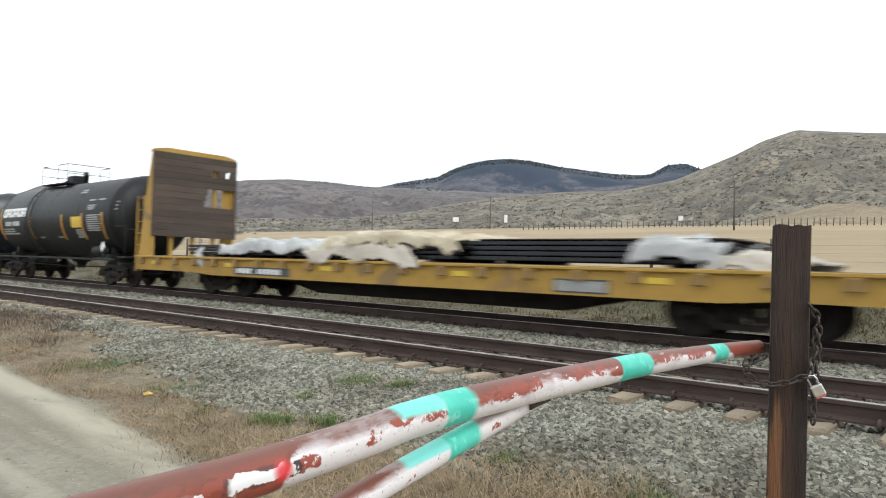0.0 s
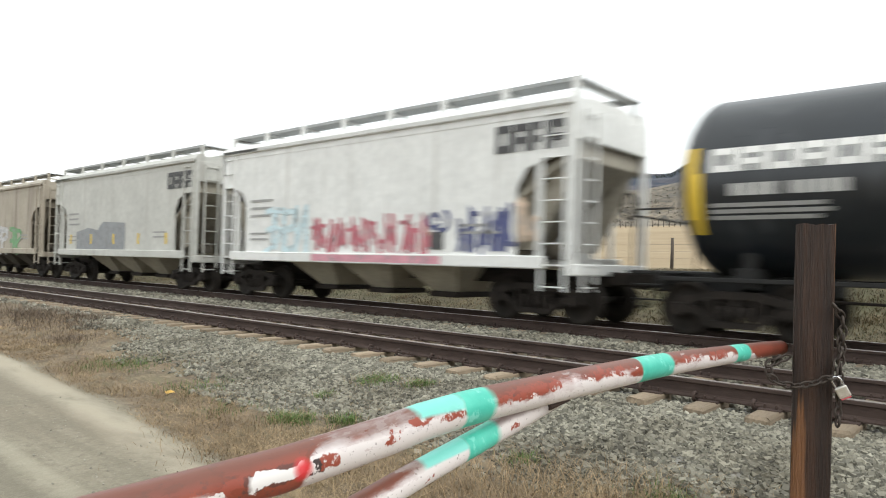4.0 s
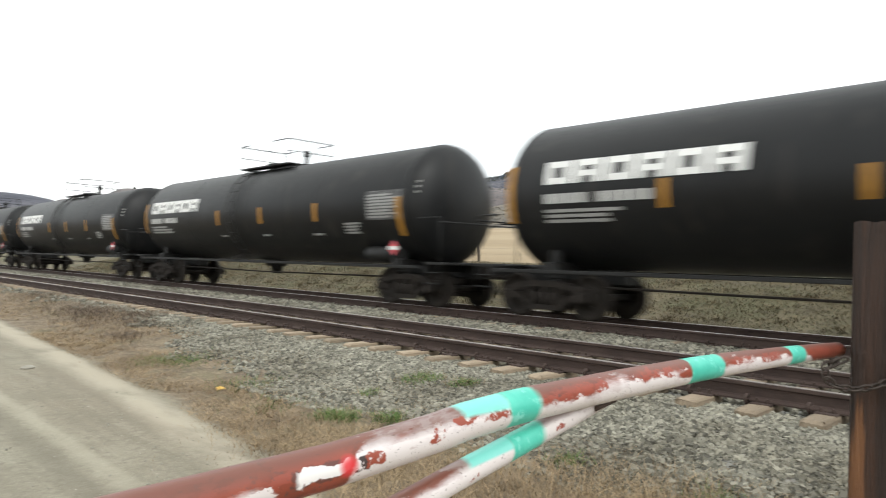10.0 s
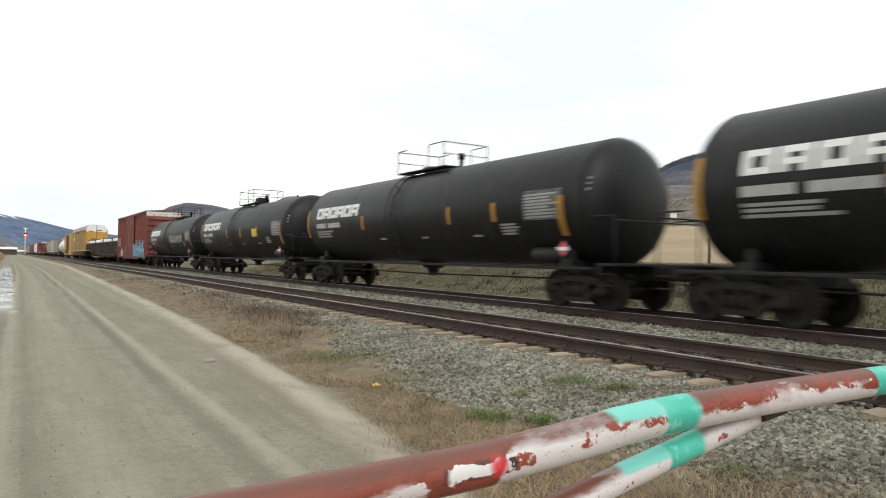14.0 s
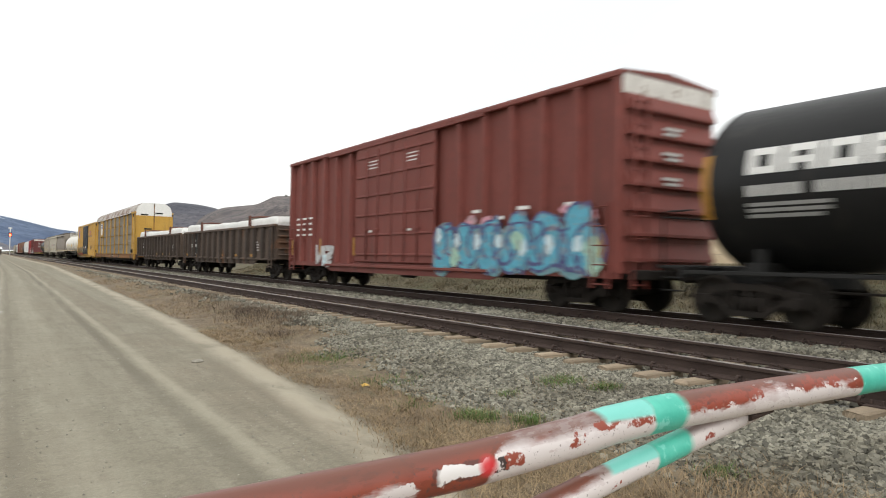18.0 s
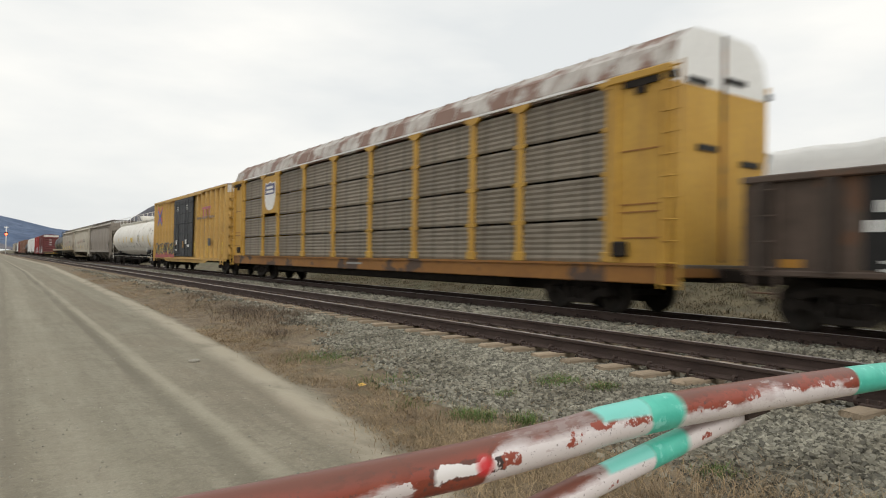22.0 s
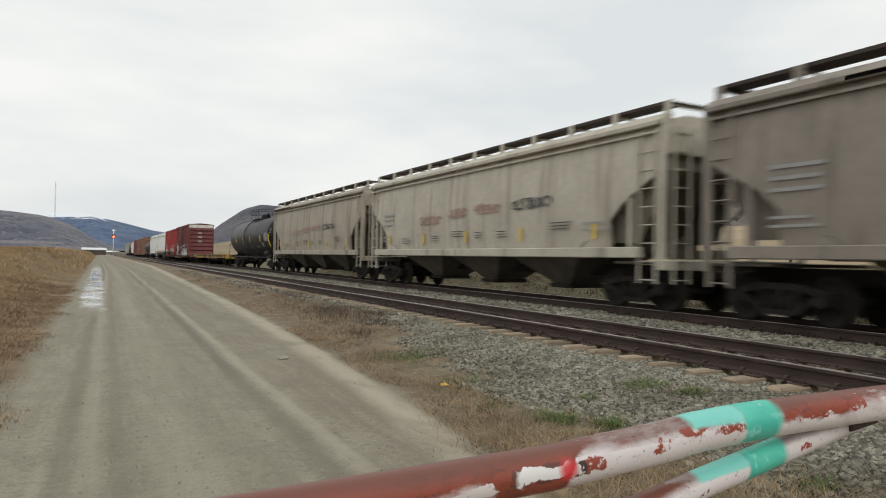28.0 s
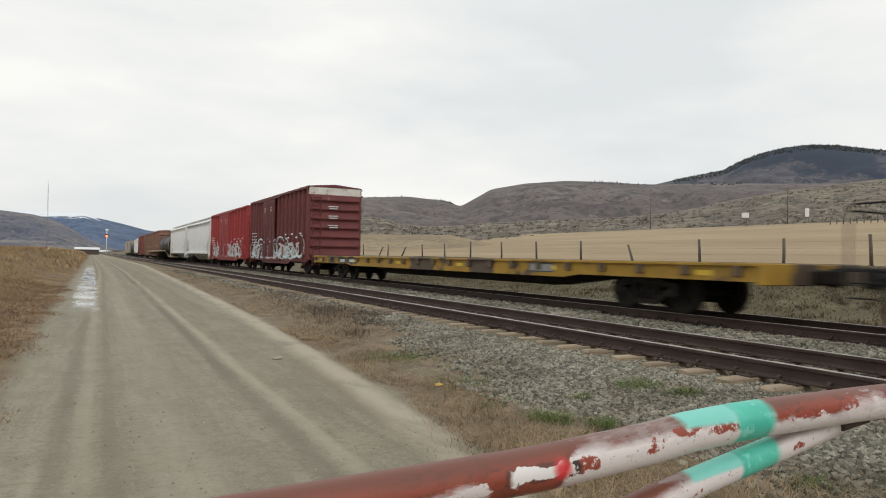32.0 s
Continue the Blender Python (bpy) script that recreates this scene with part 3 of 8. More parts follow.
    # bank and field
    bank = mix(step(tex(1.1, 6), 0.36, 0.64), (0.078, 0.067, 0.037), (0.150, 0.128, 0.072))
    bank = mix(math_node("MULTIPLY", step(tex(0.45, 5), 0.48, 0.64), 0.60), bank, (0.098, 0.108, 0.048))
    bank = mix(math_node("MULTIPLY", step(tex(3.2, 5), 0.52, 0.66), 0.45), bank, (0.072, 0.056, 0.034))
    bank = mix(math_node("MULTIPLY", grit, 0.35), bank, (0.13, 0.100, 0.062))
    field = mix(step(tex(0.06, 5, (1, 0.4, 1)), 0.38, 0.66), (0.296, 0.220, 0.126), (0.368, 0.284, 0.172))
    field = mix(math_node("MULTIPLY", step(tex(0.9, 3, (1, 0.3, 1)), 0.4, 0.7), 0.35), field, (0.232, 0.178, 0.108))
    meadow = mix(step(tex(0.25, 5), 0.38, 0.64), (0.140, 0.098, 0.054), (0.225, 0.165, 0.094))
    col = mix(step(xl, -1.10, -0.72), meadow, road)
    col = mix(step(xr, 0.10, 0.42), col, verge)
    near = t.nodes.new("ShaderNodeMapRange")
    near.interpolation_type = "SMOOTHSTEP"
    for key, v in (("From Min", 5.5), ("From Max", 16.0), ("To Min", 0.0), ("To Max", 1.75)):
        near.inputs[key].default_value = v
    t.links.new(xyz.outputs["Y"], near.inputs["Value"])
    col = mix(step(math_node("SUBTRACT", x, near.outputs[0]), 4.15, 5.0), col, stone)
    col = mix(step(x, 13.6, 14.6), col, bank)
    col = mix(step(x, 27.6, 29.8), col, field)
    t.links.new(col, bsdf.inputs["Base Color"])
    # damp patch on the road's left track, far ahead
    wet = math_node("MULTIPLY", math_node("MULTIPLY", step(xyz.outputs["Y"], 18.0, 23.0), math_node("SUBTRACT", 1.0, step(xyz.outputs["Y"], 60.0, 95.0))),
                    math_node("MULTIPLY", step(xl, -0.62, -0.42), math_node("SUBTRACT", 1.0, step(xl, 0.06, 0.26))))
    wet = math_node("MULTIPLY", wet, step(tex(0.8, 4, (1.6, 0.6, 1)), 0.26, 0.56))
    rr = t.nodes.new("ShaderNodeMapRange")
    rr.inputs["To Min"].default_value, rr.inputs["To Max"].default_value = 0.92, 0.06
    t.links.new(wet, rr.inputs["Value"])
    t.links.new(rr.outputs[0], bsdf.inputs["Roughness"])
    bump = t.nodes.new("ShaderNodeBump")
    bump.inputs["Strength"].default_value, bump.inputs["Distance"].default_value = 0.55, 0.02
    t.links.new(math_node("MULTIPLY", math_node("ADD", grit, math_node("MULTIPLY", tex(9, 4), 1.0)), math_node("SUBTRACT", 1.0, wet)), bump.inputs["Height"])
    t.links.new(bump.outputs[0], bsdf.inputs["Normal"])
    return m


build_ground()


# ---- hills and mountains ----
def hill_material(name, c1, c2, c3, scale, snow=False, forest=None):
    """Bare slope in three tones; snow on the heights, or forest (share, colour) thickening with height."""
    m = bpy.data.materials.new(name)
    m.use_nodes = True
    t = m.node_tree
    bsdf = t.nodes["Principled BSDF"]
    bsdf.inputs["Roughness"].default_value = 0.95
    co = t.nodes.new("ShaderNodeTexCoord").outputs["Object"]

    def tex(s, d):
        n = t.nodes.new("ShaderNodeTexNoise")
        n.inputs["Scale"].default_value, n.inputs["Detail"].default_value, n.inputs["Roughness"].default_value = s, d, 0.62
        t.links.new(co, n.inputs["Vector"])
        return n.outputs["Fac"]

    def mixed(fac, lo, hi, a, b):
        r = t.nodes.new("ShaderNodeMapRange")
        r.inputs["From Min"].default_value, r.inputs["From Max"].default_value = lo, hi
        t.links.new(fac, r.inputs["Value"])
        n = t.nodes.new("ShaderNodeMix")
        n.data_type = "RGBA"
        t.links.new(r.outputs[0], n.inputs["Factor"])
        for sock, v in (("A", a), ("B", b)):
            if hasattr(v, "node"):
                t.links.new(v, n.inputs[sock])
            else:
                n.inputs[sock].default_value = (*v, 1)
        return n.outputs["Result"]

    col = mixed(tex(scale, 6), 0.38, 0.62, c1, c2)
    col = mixed(tex(scale * 1.7, 6), 0.50, 0.66, col, tuple(0.78 * v for v in c1))
    col = mixed(tex(scale * 5.5, 5), 0.50, 0.60, col, c3)
    col = mixed(tex(scale * 22, 4), 0.53, 0.62, col, tuple(0.80 * v for v in c3))
    col = mixed(tex(scale * 9, 5), 0.60, 0.70, col, tuple(min(1, 1.25 * v) for v in c2))
    if snow:
        geo = t.nodes.new("ShaderNodeSeparateXYZ")
        t.links.new(co, geo.inputs[0])
        add = t.nodes.new("ShaderNodeMath")
        add.operation = "MULTIPLY_ADD"
        add.inputs[1].default_value = 90.0
        t.links.new(tex(scale * 4, 5), add.inputs[0])
        t.links.new(geo.outputs["Z"], add.inputs[2])
        col = mixed(add.outputs[0], 218, 226, col, (0.75, 0.78, 0.82))
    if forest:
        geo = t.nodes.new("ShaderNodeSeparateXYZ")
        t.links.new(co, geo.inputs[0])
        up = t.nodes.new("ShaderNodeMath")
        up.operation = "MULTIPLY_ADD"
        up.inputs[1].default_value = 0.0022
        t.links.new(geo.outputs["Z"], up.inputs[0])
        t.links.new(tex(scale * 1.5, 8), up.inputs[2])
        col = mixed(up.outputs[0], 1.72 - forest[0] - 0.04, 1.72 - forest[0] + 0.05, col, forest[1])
    t.links.new(col, bsdf.inputs["Base Color"])
    return m


def ridge(name, label, crest, dist, foot, foot_z, mat, rough=0.05, seed=1, back_to=1.35, steep=1.0):
    """A range of hills seen from the line: crest heights by bearing (degrees east of the line, degrees up) at a distance, falling to a foot."""
    az0, az1 = crest[0][0], crest[-1][0]
    az = np.arange(az0, az1 + 0.01, 0.16)
    el = np.interp(az, [c[0] for c in crest], [c[1] for c in crest])
    # round the corners between the bearings
    k = np.array([1, 2, 3, 2, 1]) / 9
    el = np.convolve(np.pad(el, 2, "edge"), k, "valid")
    rs = np.concatenate([np.linspace(foot, dist, 44), np.linspace(dist, dist * back_to, 6)[1:]])
    verts = np.zeros((len(rs), len(az), 3))
    for i, r in enumerate(rs):
        u = min(1.0, (r - foot) / (dist - foot))
        for j, a in enumerate(az):
            top = EYE[2] + dist * math.tan(radians(el[j]))
            g0 = (foot_z - EYE[2]) / foot * dist / (top - EYE[2]) if top > EYE[2] + 1 else 0.5
            z = EYE[2] + (top - EYE[2]) * r / dist * (g0 + (1 - g0) * (1 - (1 - u) ** (1.25 / steep))) if r <= dist else top * (1 - 0.5 * (r - dist) / (dist * (back_to - 1)))
            px, py = r * math.sin(radians(a)), r * math.cos(radians(a))
            w = noise.fractal(Vector((px, py, seed * 37.0)) * (6.0 / dist), 1.0, 2.0, 6)
            gully = abs(noise.noise(Vector((px, py, seed * 11.0)) * (14.0 / dist)))
            amp = (top - foot_z) * rough * 4 * u * (1 - u) * (1 - u ** 3) if r <= dist else 0
            verts[i, j] = (px, py, z + amp * (1.2 * w - 1.9 * gully + 0.2))
    n, m = len(rs), len(az)
    idx = np.arange(n * m).reshape(n, m)
    faces = np.stack([idx[:-1, :-1], idx[:-1, 1:], idx[1:, 1:], idx[1:, :-1]], -1).reshape(-1, 4)
    return tagged(new(name, raw_mesh(name, verts.reshape(-1, 3), faces[:, ::-1], mat, True)), label, "hill", kind="structure")


SAGE_HILL = hill_material("sagebrush_slope", (0.132, 0.112, 0.086), (0.250, 0.210, 0.155), (0.088, 0.081, 0.068), 0.03)
GREY_HILL = hill_material("bare_mauve_brown_slope", (0.116, 0.098, 0.097), (0.166, 0.140, 0.131), (0.080, 0.072, 0.075), 0.006)
# blue distance haze is mixed into these slope and forest colours
DARK_HILL = hill_material("hazed_wooded_mountain", (0.080, 0.080, 0.100), (0.130, 0.120, 0.130), (0.052, 0.056, 0.074), 0.0045, forest=(0.66, (0.026, 0.038, 0.062)))
# distance haze is put into the two far colours, paler and bluer
BLUE_HILL = hill_material("haze_blue_mountain", (0.062, 0.102, 0.190), (0.108, 0.150, 0.238), (0.048, 0.082, 0.158), 0.003, snow=True)
DUN_HILL = hill_material("hazed_dun_slope", (0.105, 0.108, 0.140), (0.200, 0.178, 0.172), (0.064, 0.074, 0.106), 0.004)
ridge("hill_sage", "near hillside of dry grass dotted with sagebrush",
      [(9, 0.7), (13, 1.3), (15.9, 2.48), (18.7, 3.26), (21.5, 3.38), (25.3, 2.70), (28.4, 2.80), (31.0, 3.06), (35.7, 3.36), (42, 3.64), (46.4, 4.09), (50.5, 5.0), (54.4, 5.65),
       (58.1, 6.05), (60.3, 6.24), (64.9, 6.35), (69.2, 7.22), (70.9, 7.98), (73.4, 9.0), (75.3, 9.97), (77.6, 10.67), (80.9, 10.28), (83.3, 10.03), (90, 9.4), (100, 8.0), (115, 5)],
      430, 165, 4.0, SAGE_HILL, 0.10, 3, steep=0.95)
ridge("hill_knoll", "low knoll of pale dry grass in front of the sagebrush hill",
      [(60, 1.0), (65, 1.8), (69.3, 2.75), (73.0, 3.50), (76.4, 4.26), (79.65, 5.22), (81.7, 5.10), (83.3, 4.82), (90, 4.6), (100, 3.8), (115, 2.4)],
      215, 150, 5.0, hill_material("pale_grass_knoll", (0.225, 0.172, 0.106), (0.290, 0.224, 0.142), (0.190, 0.150, 0.098), 0.05), 0.05, 9, steep=1.0)
ridge("hill_straw", "smooth rise of pale straw-coloured grass beyond the fence",
      [(4, 0.2), (7, 0.55), (9.4, 1.05), (12, 1.42), (14, 1.95), (16.9, 2.55), (18.4, 2.25), (20.3, 1.92), (24, 1.95), (28, 2.0), (32, 1.2), (36, 0.3)],
      162, 100, 1.0, hill_material("pale_straw_rise", (0.240, 0.184, 0.108), (0.305, 0.240, 0.146), (0.205, 0.160, 0.100), 0.06), 0.04, 12, steep=1.0)
ridge("hill_brown", "bare grey-brown flat-topped hills across the valley",
      [(13.0, 2.0), (14.2, 3.2), (15.6, 3.85), (18.2, 4.2), (19.6, 4.93), (24.3, 5.15), (27.6, 4.85), (28.8, 4.4), (31.4, 5.9),
       (34.2, 6.39), (37.5, 6.62), (40.5, 6.53), (43.0, 6.33), (44.3, 6.28), (47.4, 6.3), (52, 6.2), (58, 6.0), (70, 5.5), (90, 4)],
      1250, 560, 8.0, GREY_HILL, 0.15, 5, steep=0.8)
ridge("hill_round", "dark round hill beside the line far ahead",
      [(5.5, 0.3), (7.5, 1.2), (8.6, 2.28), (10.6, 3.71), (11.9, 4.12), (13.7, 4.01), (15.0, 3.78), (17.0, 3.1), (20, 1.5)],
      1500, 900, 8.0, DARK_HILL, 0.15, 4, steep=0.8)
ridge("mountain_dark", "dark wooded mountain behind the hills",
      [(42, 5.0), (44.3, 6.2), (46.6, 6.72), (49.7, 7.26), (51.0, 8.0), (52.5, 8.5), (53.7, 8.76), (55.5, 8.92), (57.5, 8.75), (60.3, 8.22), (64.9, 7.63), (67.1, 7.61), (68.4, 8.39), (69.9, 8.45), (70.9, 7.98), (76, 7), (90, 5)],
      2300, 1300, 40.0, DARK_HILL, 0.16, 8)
ridge("mountain_far", "far mountains in haze-blue colour with thin snow near the top",
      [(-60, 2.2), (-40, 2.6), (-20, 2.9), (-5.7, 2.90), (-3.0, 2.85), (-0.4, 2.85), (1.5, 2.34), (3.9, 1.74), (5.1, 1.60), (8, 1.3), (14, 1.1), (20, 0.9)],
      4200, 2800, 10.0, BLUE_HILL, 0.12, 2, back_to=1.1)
ridge("hill_dun", "dun slope across the valley under the blue mountains",
      [(-60, 3.2), (-35, 3.6), (-18, 3.2), (-5.7, 2.82), (-3.6, 2.61), (-1.9, 2.07), (0.0, 0.88), (1.4, 0.3), (3, 0.1)],
      2500, 1500, 5.0, DUN_HILL, 0.16, 6)


# ---- railway cars: x along the car (positive towards its tail), y towards the road, z over the rail tops ----
CARS = []
WHEELS = []
WHEEL_R = 0.44


def wheelset_shape():
    s = Shape()
    for side in (-1, 1):
        y = side * HALF_GAUGE
        prof = [(y - side * 0.075, 0.20), (y - side * 0.075, WHEEL_R + 0.025), (y - side * 0.045, WHEEL_R + 0.027), (y - side * 0.035, WHEEL_R), (y + side * 0.06, WHEEL_R - 0.006),
                (y + side * 0.065, WHEEL_R - 0.05), (y + side * 0.03, WHEEL_R - 0.07), (y + side * 0.005, 0.28), (y + side * 0.03, 0.14), (y + side * 0.075, 0.12), (y + side * 0.08, 0.07)]
        s.lathe(prof if side < 0 else list(prof), 28, "y")
    s.tube([(0, -HALF_GAUGE - 0.25, 0), (0, HALF_GAUGE + 0.25, 0)], 0.07, 12)
    # hub notches, so that the turning shows
    for k in range(3):
        a = 2 * math.pi * k / 3
        s.box(0.19 * math.cos(a), HALF_GAUGE + 0.06, 0.19 * math.sin(a), 0.07, 0.03, 0.07, 0.01)
    return s


def sideframe_shape(side):
    y0, y1 = (0.92, 1.04) if side > 0 else (-1.04, -0.92)
    s = Shape()
    s.prism([(-1.0, 0.50), (-0.72, 0.54), (-0.34, 0.63), (0.34, 0.63), (0.72, 0.54), (1.0, 0.50), (1.0, 0.62), (0.72, 0.66), (0.34, 0.75), (-0.34, 0.75), (-0.72, 0.66), (-1.0, 0.62)], "y", y0, y1)
    s.prism([(-0.98, 0.44), (-0.66, 0.40), (-0.36, 0.18), (0.36, 0.18), (0.66, 0.40), (0.98, 0.44), (0.98, 0.52), (0.62, 0.50), (0.32, 0.28), (-0.32, 0.28), (-0.62, 0.50), (-0.98, 0.52)], "y", y0, y1)
    for x in (-0.34, 0.34):
        s.box(x, (y0 + y1) / 2, 0.46, 0.11, 0.14, 0.40, 0.02)
    for x in (-0.85, 0.85):
        s.box(x, (y0 + y1) / 2, 0.46, 0.30, 0.17, 0.22, 0.04)
        a = y1 if side > 0 else y0
        s.tube([(x, a - 0.05 * side, 0.44), (x, a + 0.07 * side, 0.44)], 0.10, 12)
    for x in (-0.17, 0, 0.17):
        s.tube([(x, (y0 + y1) / 2, 0.27), (x, (y0 + y1) / 2, 0.52)], 0.07, 8)
    return s


def add_truck(car, x):
    def bolster():
        s = Shape()
        s.box(0, 0, 0.60, 0.34, 2.0, 0.20, 0.03)
        s.box(0, 0, 0.74, 0.40, 0.40, 0.12, 0.02)
        for a in (-0.38, 0.38):
            s.box(a, 0, 0.36, 0.08, 1.7, 0.09, 0.01)
        for a, side in ((-0.40, 1), (0.40, 1), (-0.40, -1), (0.40, -1)):
            s.box(a, side * HALF_GAUGE, 0.44, 0.06, 0.09, 0.28, 0.01)
        return s
    truck = part("truck", shared("truck", bolster, "iron"), None, car, at=pose(x, 0, 0))
    for side in (-1, 1):
        part("sideframe", shared(("sideframe", side), lambda: sideframe_shape(side), "iron"), None, truck)
    for dx in (-0.85, 0.85):
        w = part("wheelset", shared("wheelset", wheelset_shape, "wheel"), None, truck)
        w.matrix_parent_inverse = pose(dx, 0, WHEEL_R)
        WHEELS.append(w)


def coupler_shape():
    s = Shape()
    s.box(-0.15, 0, 0.86, 0.75, 0.24, 0.26, 0.03)
    s.box(0.30, 0.02, 0.86, 0.26, 0.20, 0.34, 0.05)
    s.box(0.38, -0.10, 0.86, 0.16, 0.10, 0.28, 0.03)
    s.tube([(-0.05, 0.26, 0.74), (0.08, 0.27, 0.62), (0.22, 0.24, 0.42), (0.36, 0.16, 0.36), (0.46, 0.05, 0.46)], 0.022, 6)
    return s


def start_car(name, label, u0, u1, category="railway car", group="cars of the freight train", trucks=1.75, mat="iron", sill=True, couple=0.55):
    """A car between two coupling points of the train; its trucks, couplers and centre sill."""
    car = thing(name, label, category, group)
    length = u1 - u0
    CARS.append((car, (u0 + u1) / 2))
    half = length / 2
    for side in (-1, 1):
        add_truck(car, side * (half - trucks - 0.3))
        part("coupler", shared("coupler", coupler_shape, "iron"), None, car, at=pose(side * (half - 0.45), 0, 0, 0, 0, 0 if side > 0 else 180))
    if sill:
        part("centre_sill", Shape().box(0, 0, 0.86, length - 1.6, 0.34, 0.30, 0.02), mat, car)
    return car, half


def bars(s, x0, x1, z0, z1, rows, y, rng, fill=0.75, thick=0.006):
    """Rows of plain bars that stand for small writing on a flat side."""
    h = (z1 - z0) / rows
    for i in range(rows):
        z = z1 - (i + 0.5) * h
        end = x0 + (x1 - x0) * rng.uniform(0.0, 0.28)
        s.box((x1 + end) / 2, y, z, abs(x1 - end), thick, h * fill * 0.45)
    return s


def tank_patch(s, x0, x1, z0, z1, r, zc, lift=0.008):
    """A patch laid on the road side of a tank between two heights."""
    a0, a1 = math.asin(max(-1, min(1, (z0 - zc) / r))), math.asin(max(-1, min(1, (z1 - zc) / r)))
    n = max(1, int(abs(a1 - a0) / 0.08))
    for i in range(n):
        b0, b1 = a0 + (a1 - a0) * i / n, a0 + (a1 - a0) * (i + 1) / n
        p = [(x, (r + lift) * math.cos(b), zc + (r + lift) * math.sin(b)) for x, b in ((x0, b0), (x1, b0), (x1, b1), (x0, b1))]
        q = [(x, (r - 0.02) * math.cos(b), zc + (r - 0.02) * math.sin(b)) for x, b in ((x0, b0), (x1, b0), (x1, b1), (x0, b1))]
        k = [(3, 2, 1, 0), (0, 1, 5, 4), (1, 2, 6, 5), (2, 3, 7, 6), (3, 0, 4, 7)]
        s.add(p + q, k)
    return s


def tank_bars(s, x0, x1, z0, z1, rows, r, zc, rng):
    h = (z1 - z0) / rows
    for i in range(rows):
        z = z1 - (i + 0.5) * h
        end = x0 + (x1 - x0) * rng.uniform(0.0, 0.3)
        tank_patch(s, end, x1, z - h * 0.31, z + h * 0.31, r, zc)
    return s


def block_letters(draw, x1, width, z0, z1, n, hollow):
    """A company mark as n plain heavy blocks, some with a slot, from the head end of the word (x1) on: one shape each."""
    step = width / n
    out = []
    for i in range(n):
        s = Shape()
        a, b = x1 - i * step, x1 - i * step - step * 0.90
        w, h = a - b, z1 - z0
        if i in hollow:
            draw(s, b, a, z1 - 0.27 * h, z1)
            draw(s, b, a, z0, z0 + 0.27 * h)
            draw(s, a - 0.30 * w, a, z0 + 0.27 * h, z1 - 0.27 * h)
            draw(s, b, b + 0.30 * w, z0 + 0.27 * h, z1 - 0.27 * h)
        else:
            draw(s, a - 0.30 * w, a, z0, z1)
            draw(s, b, a - 0.30 * w, z1 - 0.27 * h, z1)
            draw(s, b, b + 0.28 * w, z0 + 0.52 * h, z1 - 0.27 * h)
            draw(s, b, a - 0.30 * w, z0 + 0.28 * h, z0 + 0.52 * h)
            draw(s, b, b + 0.32 * w, z0, z0 + 0.28 * h)
        out.append(s.join())
    return out


def top_gear(car, r, zc, px, mat, rail_mat, dome):
    """Side ladder, top platform with rails, manway and valves."""
    s = Shape()
    for x in (px - 0.22, px + 0.22):
        pts = [(x, (r + 0.10) * math.cos(t), zc + (r + 0.10) * math.sin(t)) for t in np.linspace(-0.95, 1.15, 12)]
        s.tube([(x, 1.45, 0.95)] + pts, 0.020, 6)
    for t in np.linspace(-0.85, 1.05, 10):
        s.tube([(px - 0.22, (r + 0.10) * math.cos(t), zc + (r + 0.10) * math.sin(t)), (px + 0.22, (r + 0.10) * math.cos(t), zc + (r + 0.10) * math.sin(t))], 0.014, 6)
    part("ladder", s, "black", car)
    top = zc + r
    s = Shape()
    back = 2.1 if not dome else 1.75
    mid = (0.75 - back) / 2
    for y in (-0.62, 0.62):
        s.box(px + mid, y, top - 0.02, back + 0.75, 0.36, 0.05, 0.01)
    for x in (px - back + 0.05, px + 0.7):
        s.box(x, 0, top - 0.02, 0.10, 1.6, 0.06, 0.01)
    platform_ob = part("top_platform", s, rail_mat, car)
    s = Shape()
    x0, x1 = px - back, px + 0.75
    hi = top + 0.72
    for y in (-0.82, 0.82):
        s.tube([(x0, y, top - 0.05), (x0, y, hi - 0.04), (x0 + 0.05, y, hi), (x0 + 0.85, y, hi), (x0 + 0.9, y, hi - 0.05), (x0 + 0.9, y, top - 0.05)], 0.017, 6)
        s.tube([(x1, y, top - 0.05), (x1, y, hi - 0.04), (x1 - 0.05, y, hi), (x1 - 0.6, y, hi)], 0.017, 6)
    for x in (x0, x1):
        s.tube([(x, -0.82, hi), (x, 0.82, hi)], 0.017, 6)
        s.tube([(x, -0.82, top + 0.36), (x, 0.82, top + 0.36)], 0.014, 6)
    part_each("handrail", s, rail_mat, platform_ob)
    s = Shape().lathe([(top - 0.15, 0.26), (top + 0.10, 0.26), (top + 0.10, 0.31), (top + 0.16, 0.31), (top + 0.19, 0.22), (top + 0.20, 0.0)][::-1], 20, "z", (px - 0.3, 0, 0))
    if dome:
        s.box(px - 0.75, 0, top + 0.16, 0.62, 0.62, 0.42, 0.06)
    else:
        s.box(px - 0.95, 0, top + 0.06, 0.5, 0.40, 0.20, 0.04)
    part("manway", s, rail_mat if mat != "white_tank" else mat, car)
    s = Shape()
    for x, h in ((px + 0.30, 0.24), (px - back + 0.25, 0.46)):
        s.lathe([(top - 0.1, 0.07), (top + h * 0.6, 0.06), (top + h * 0.6, 0.11), (top + h, 0.09), (top + h, 0.0)][::-1], 12, "z", (x, 0, 0))
    part_each("valve", s, rail_mat, car)


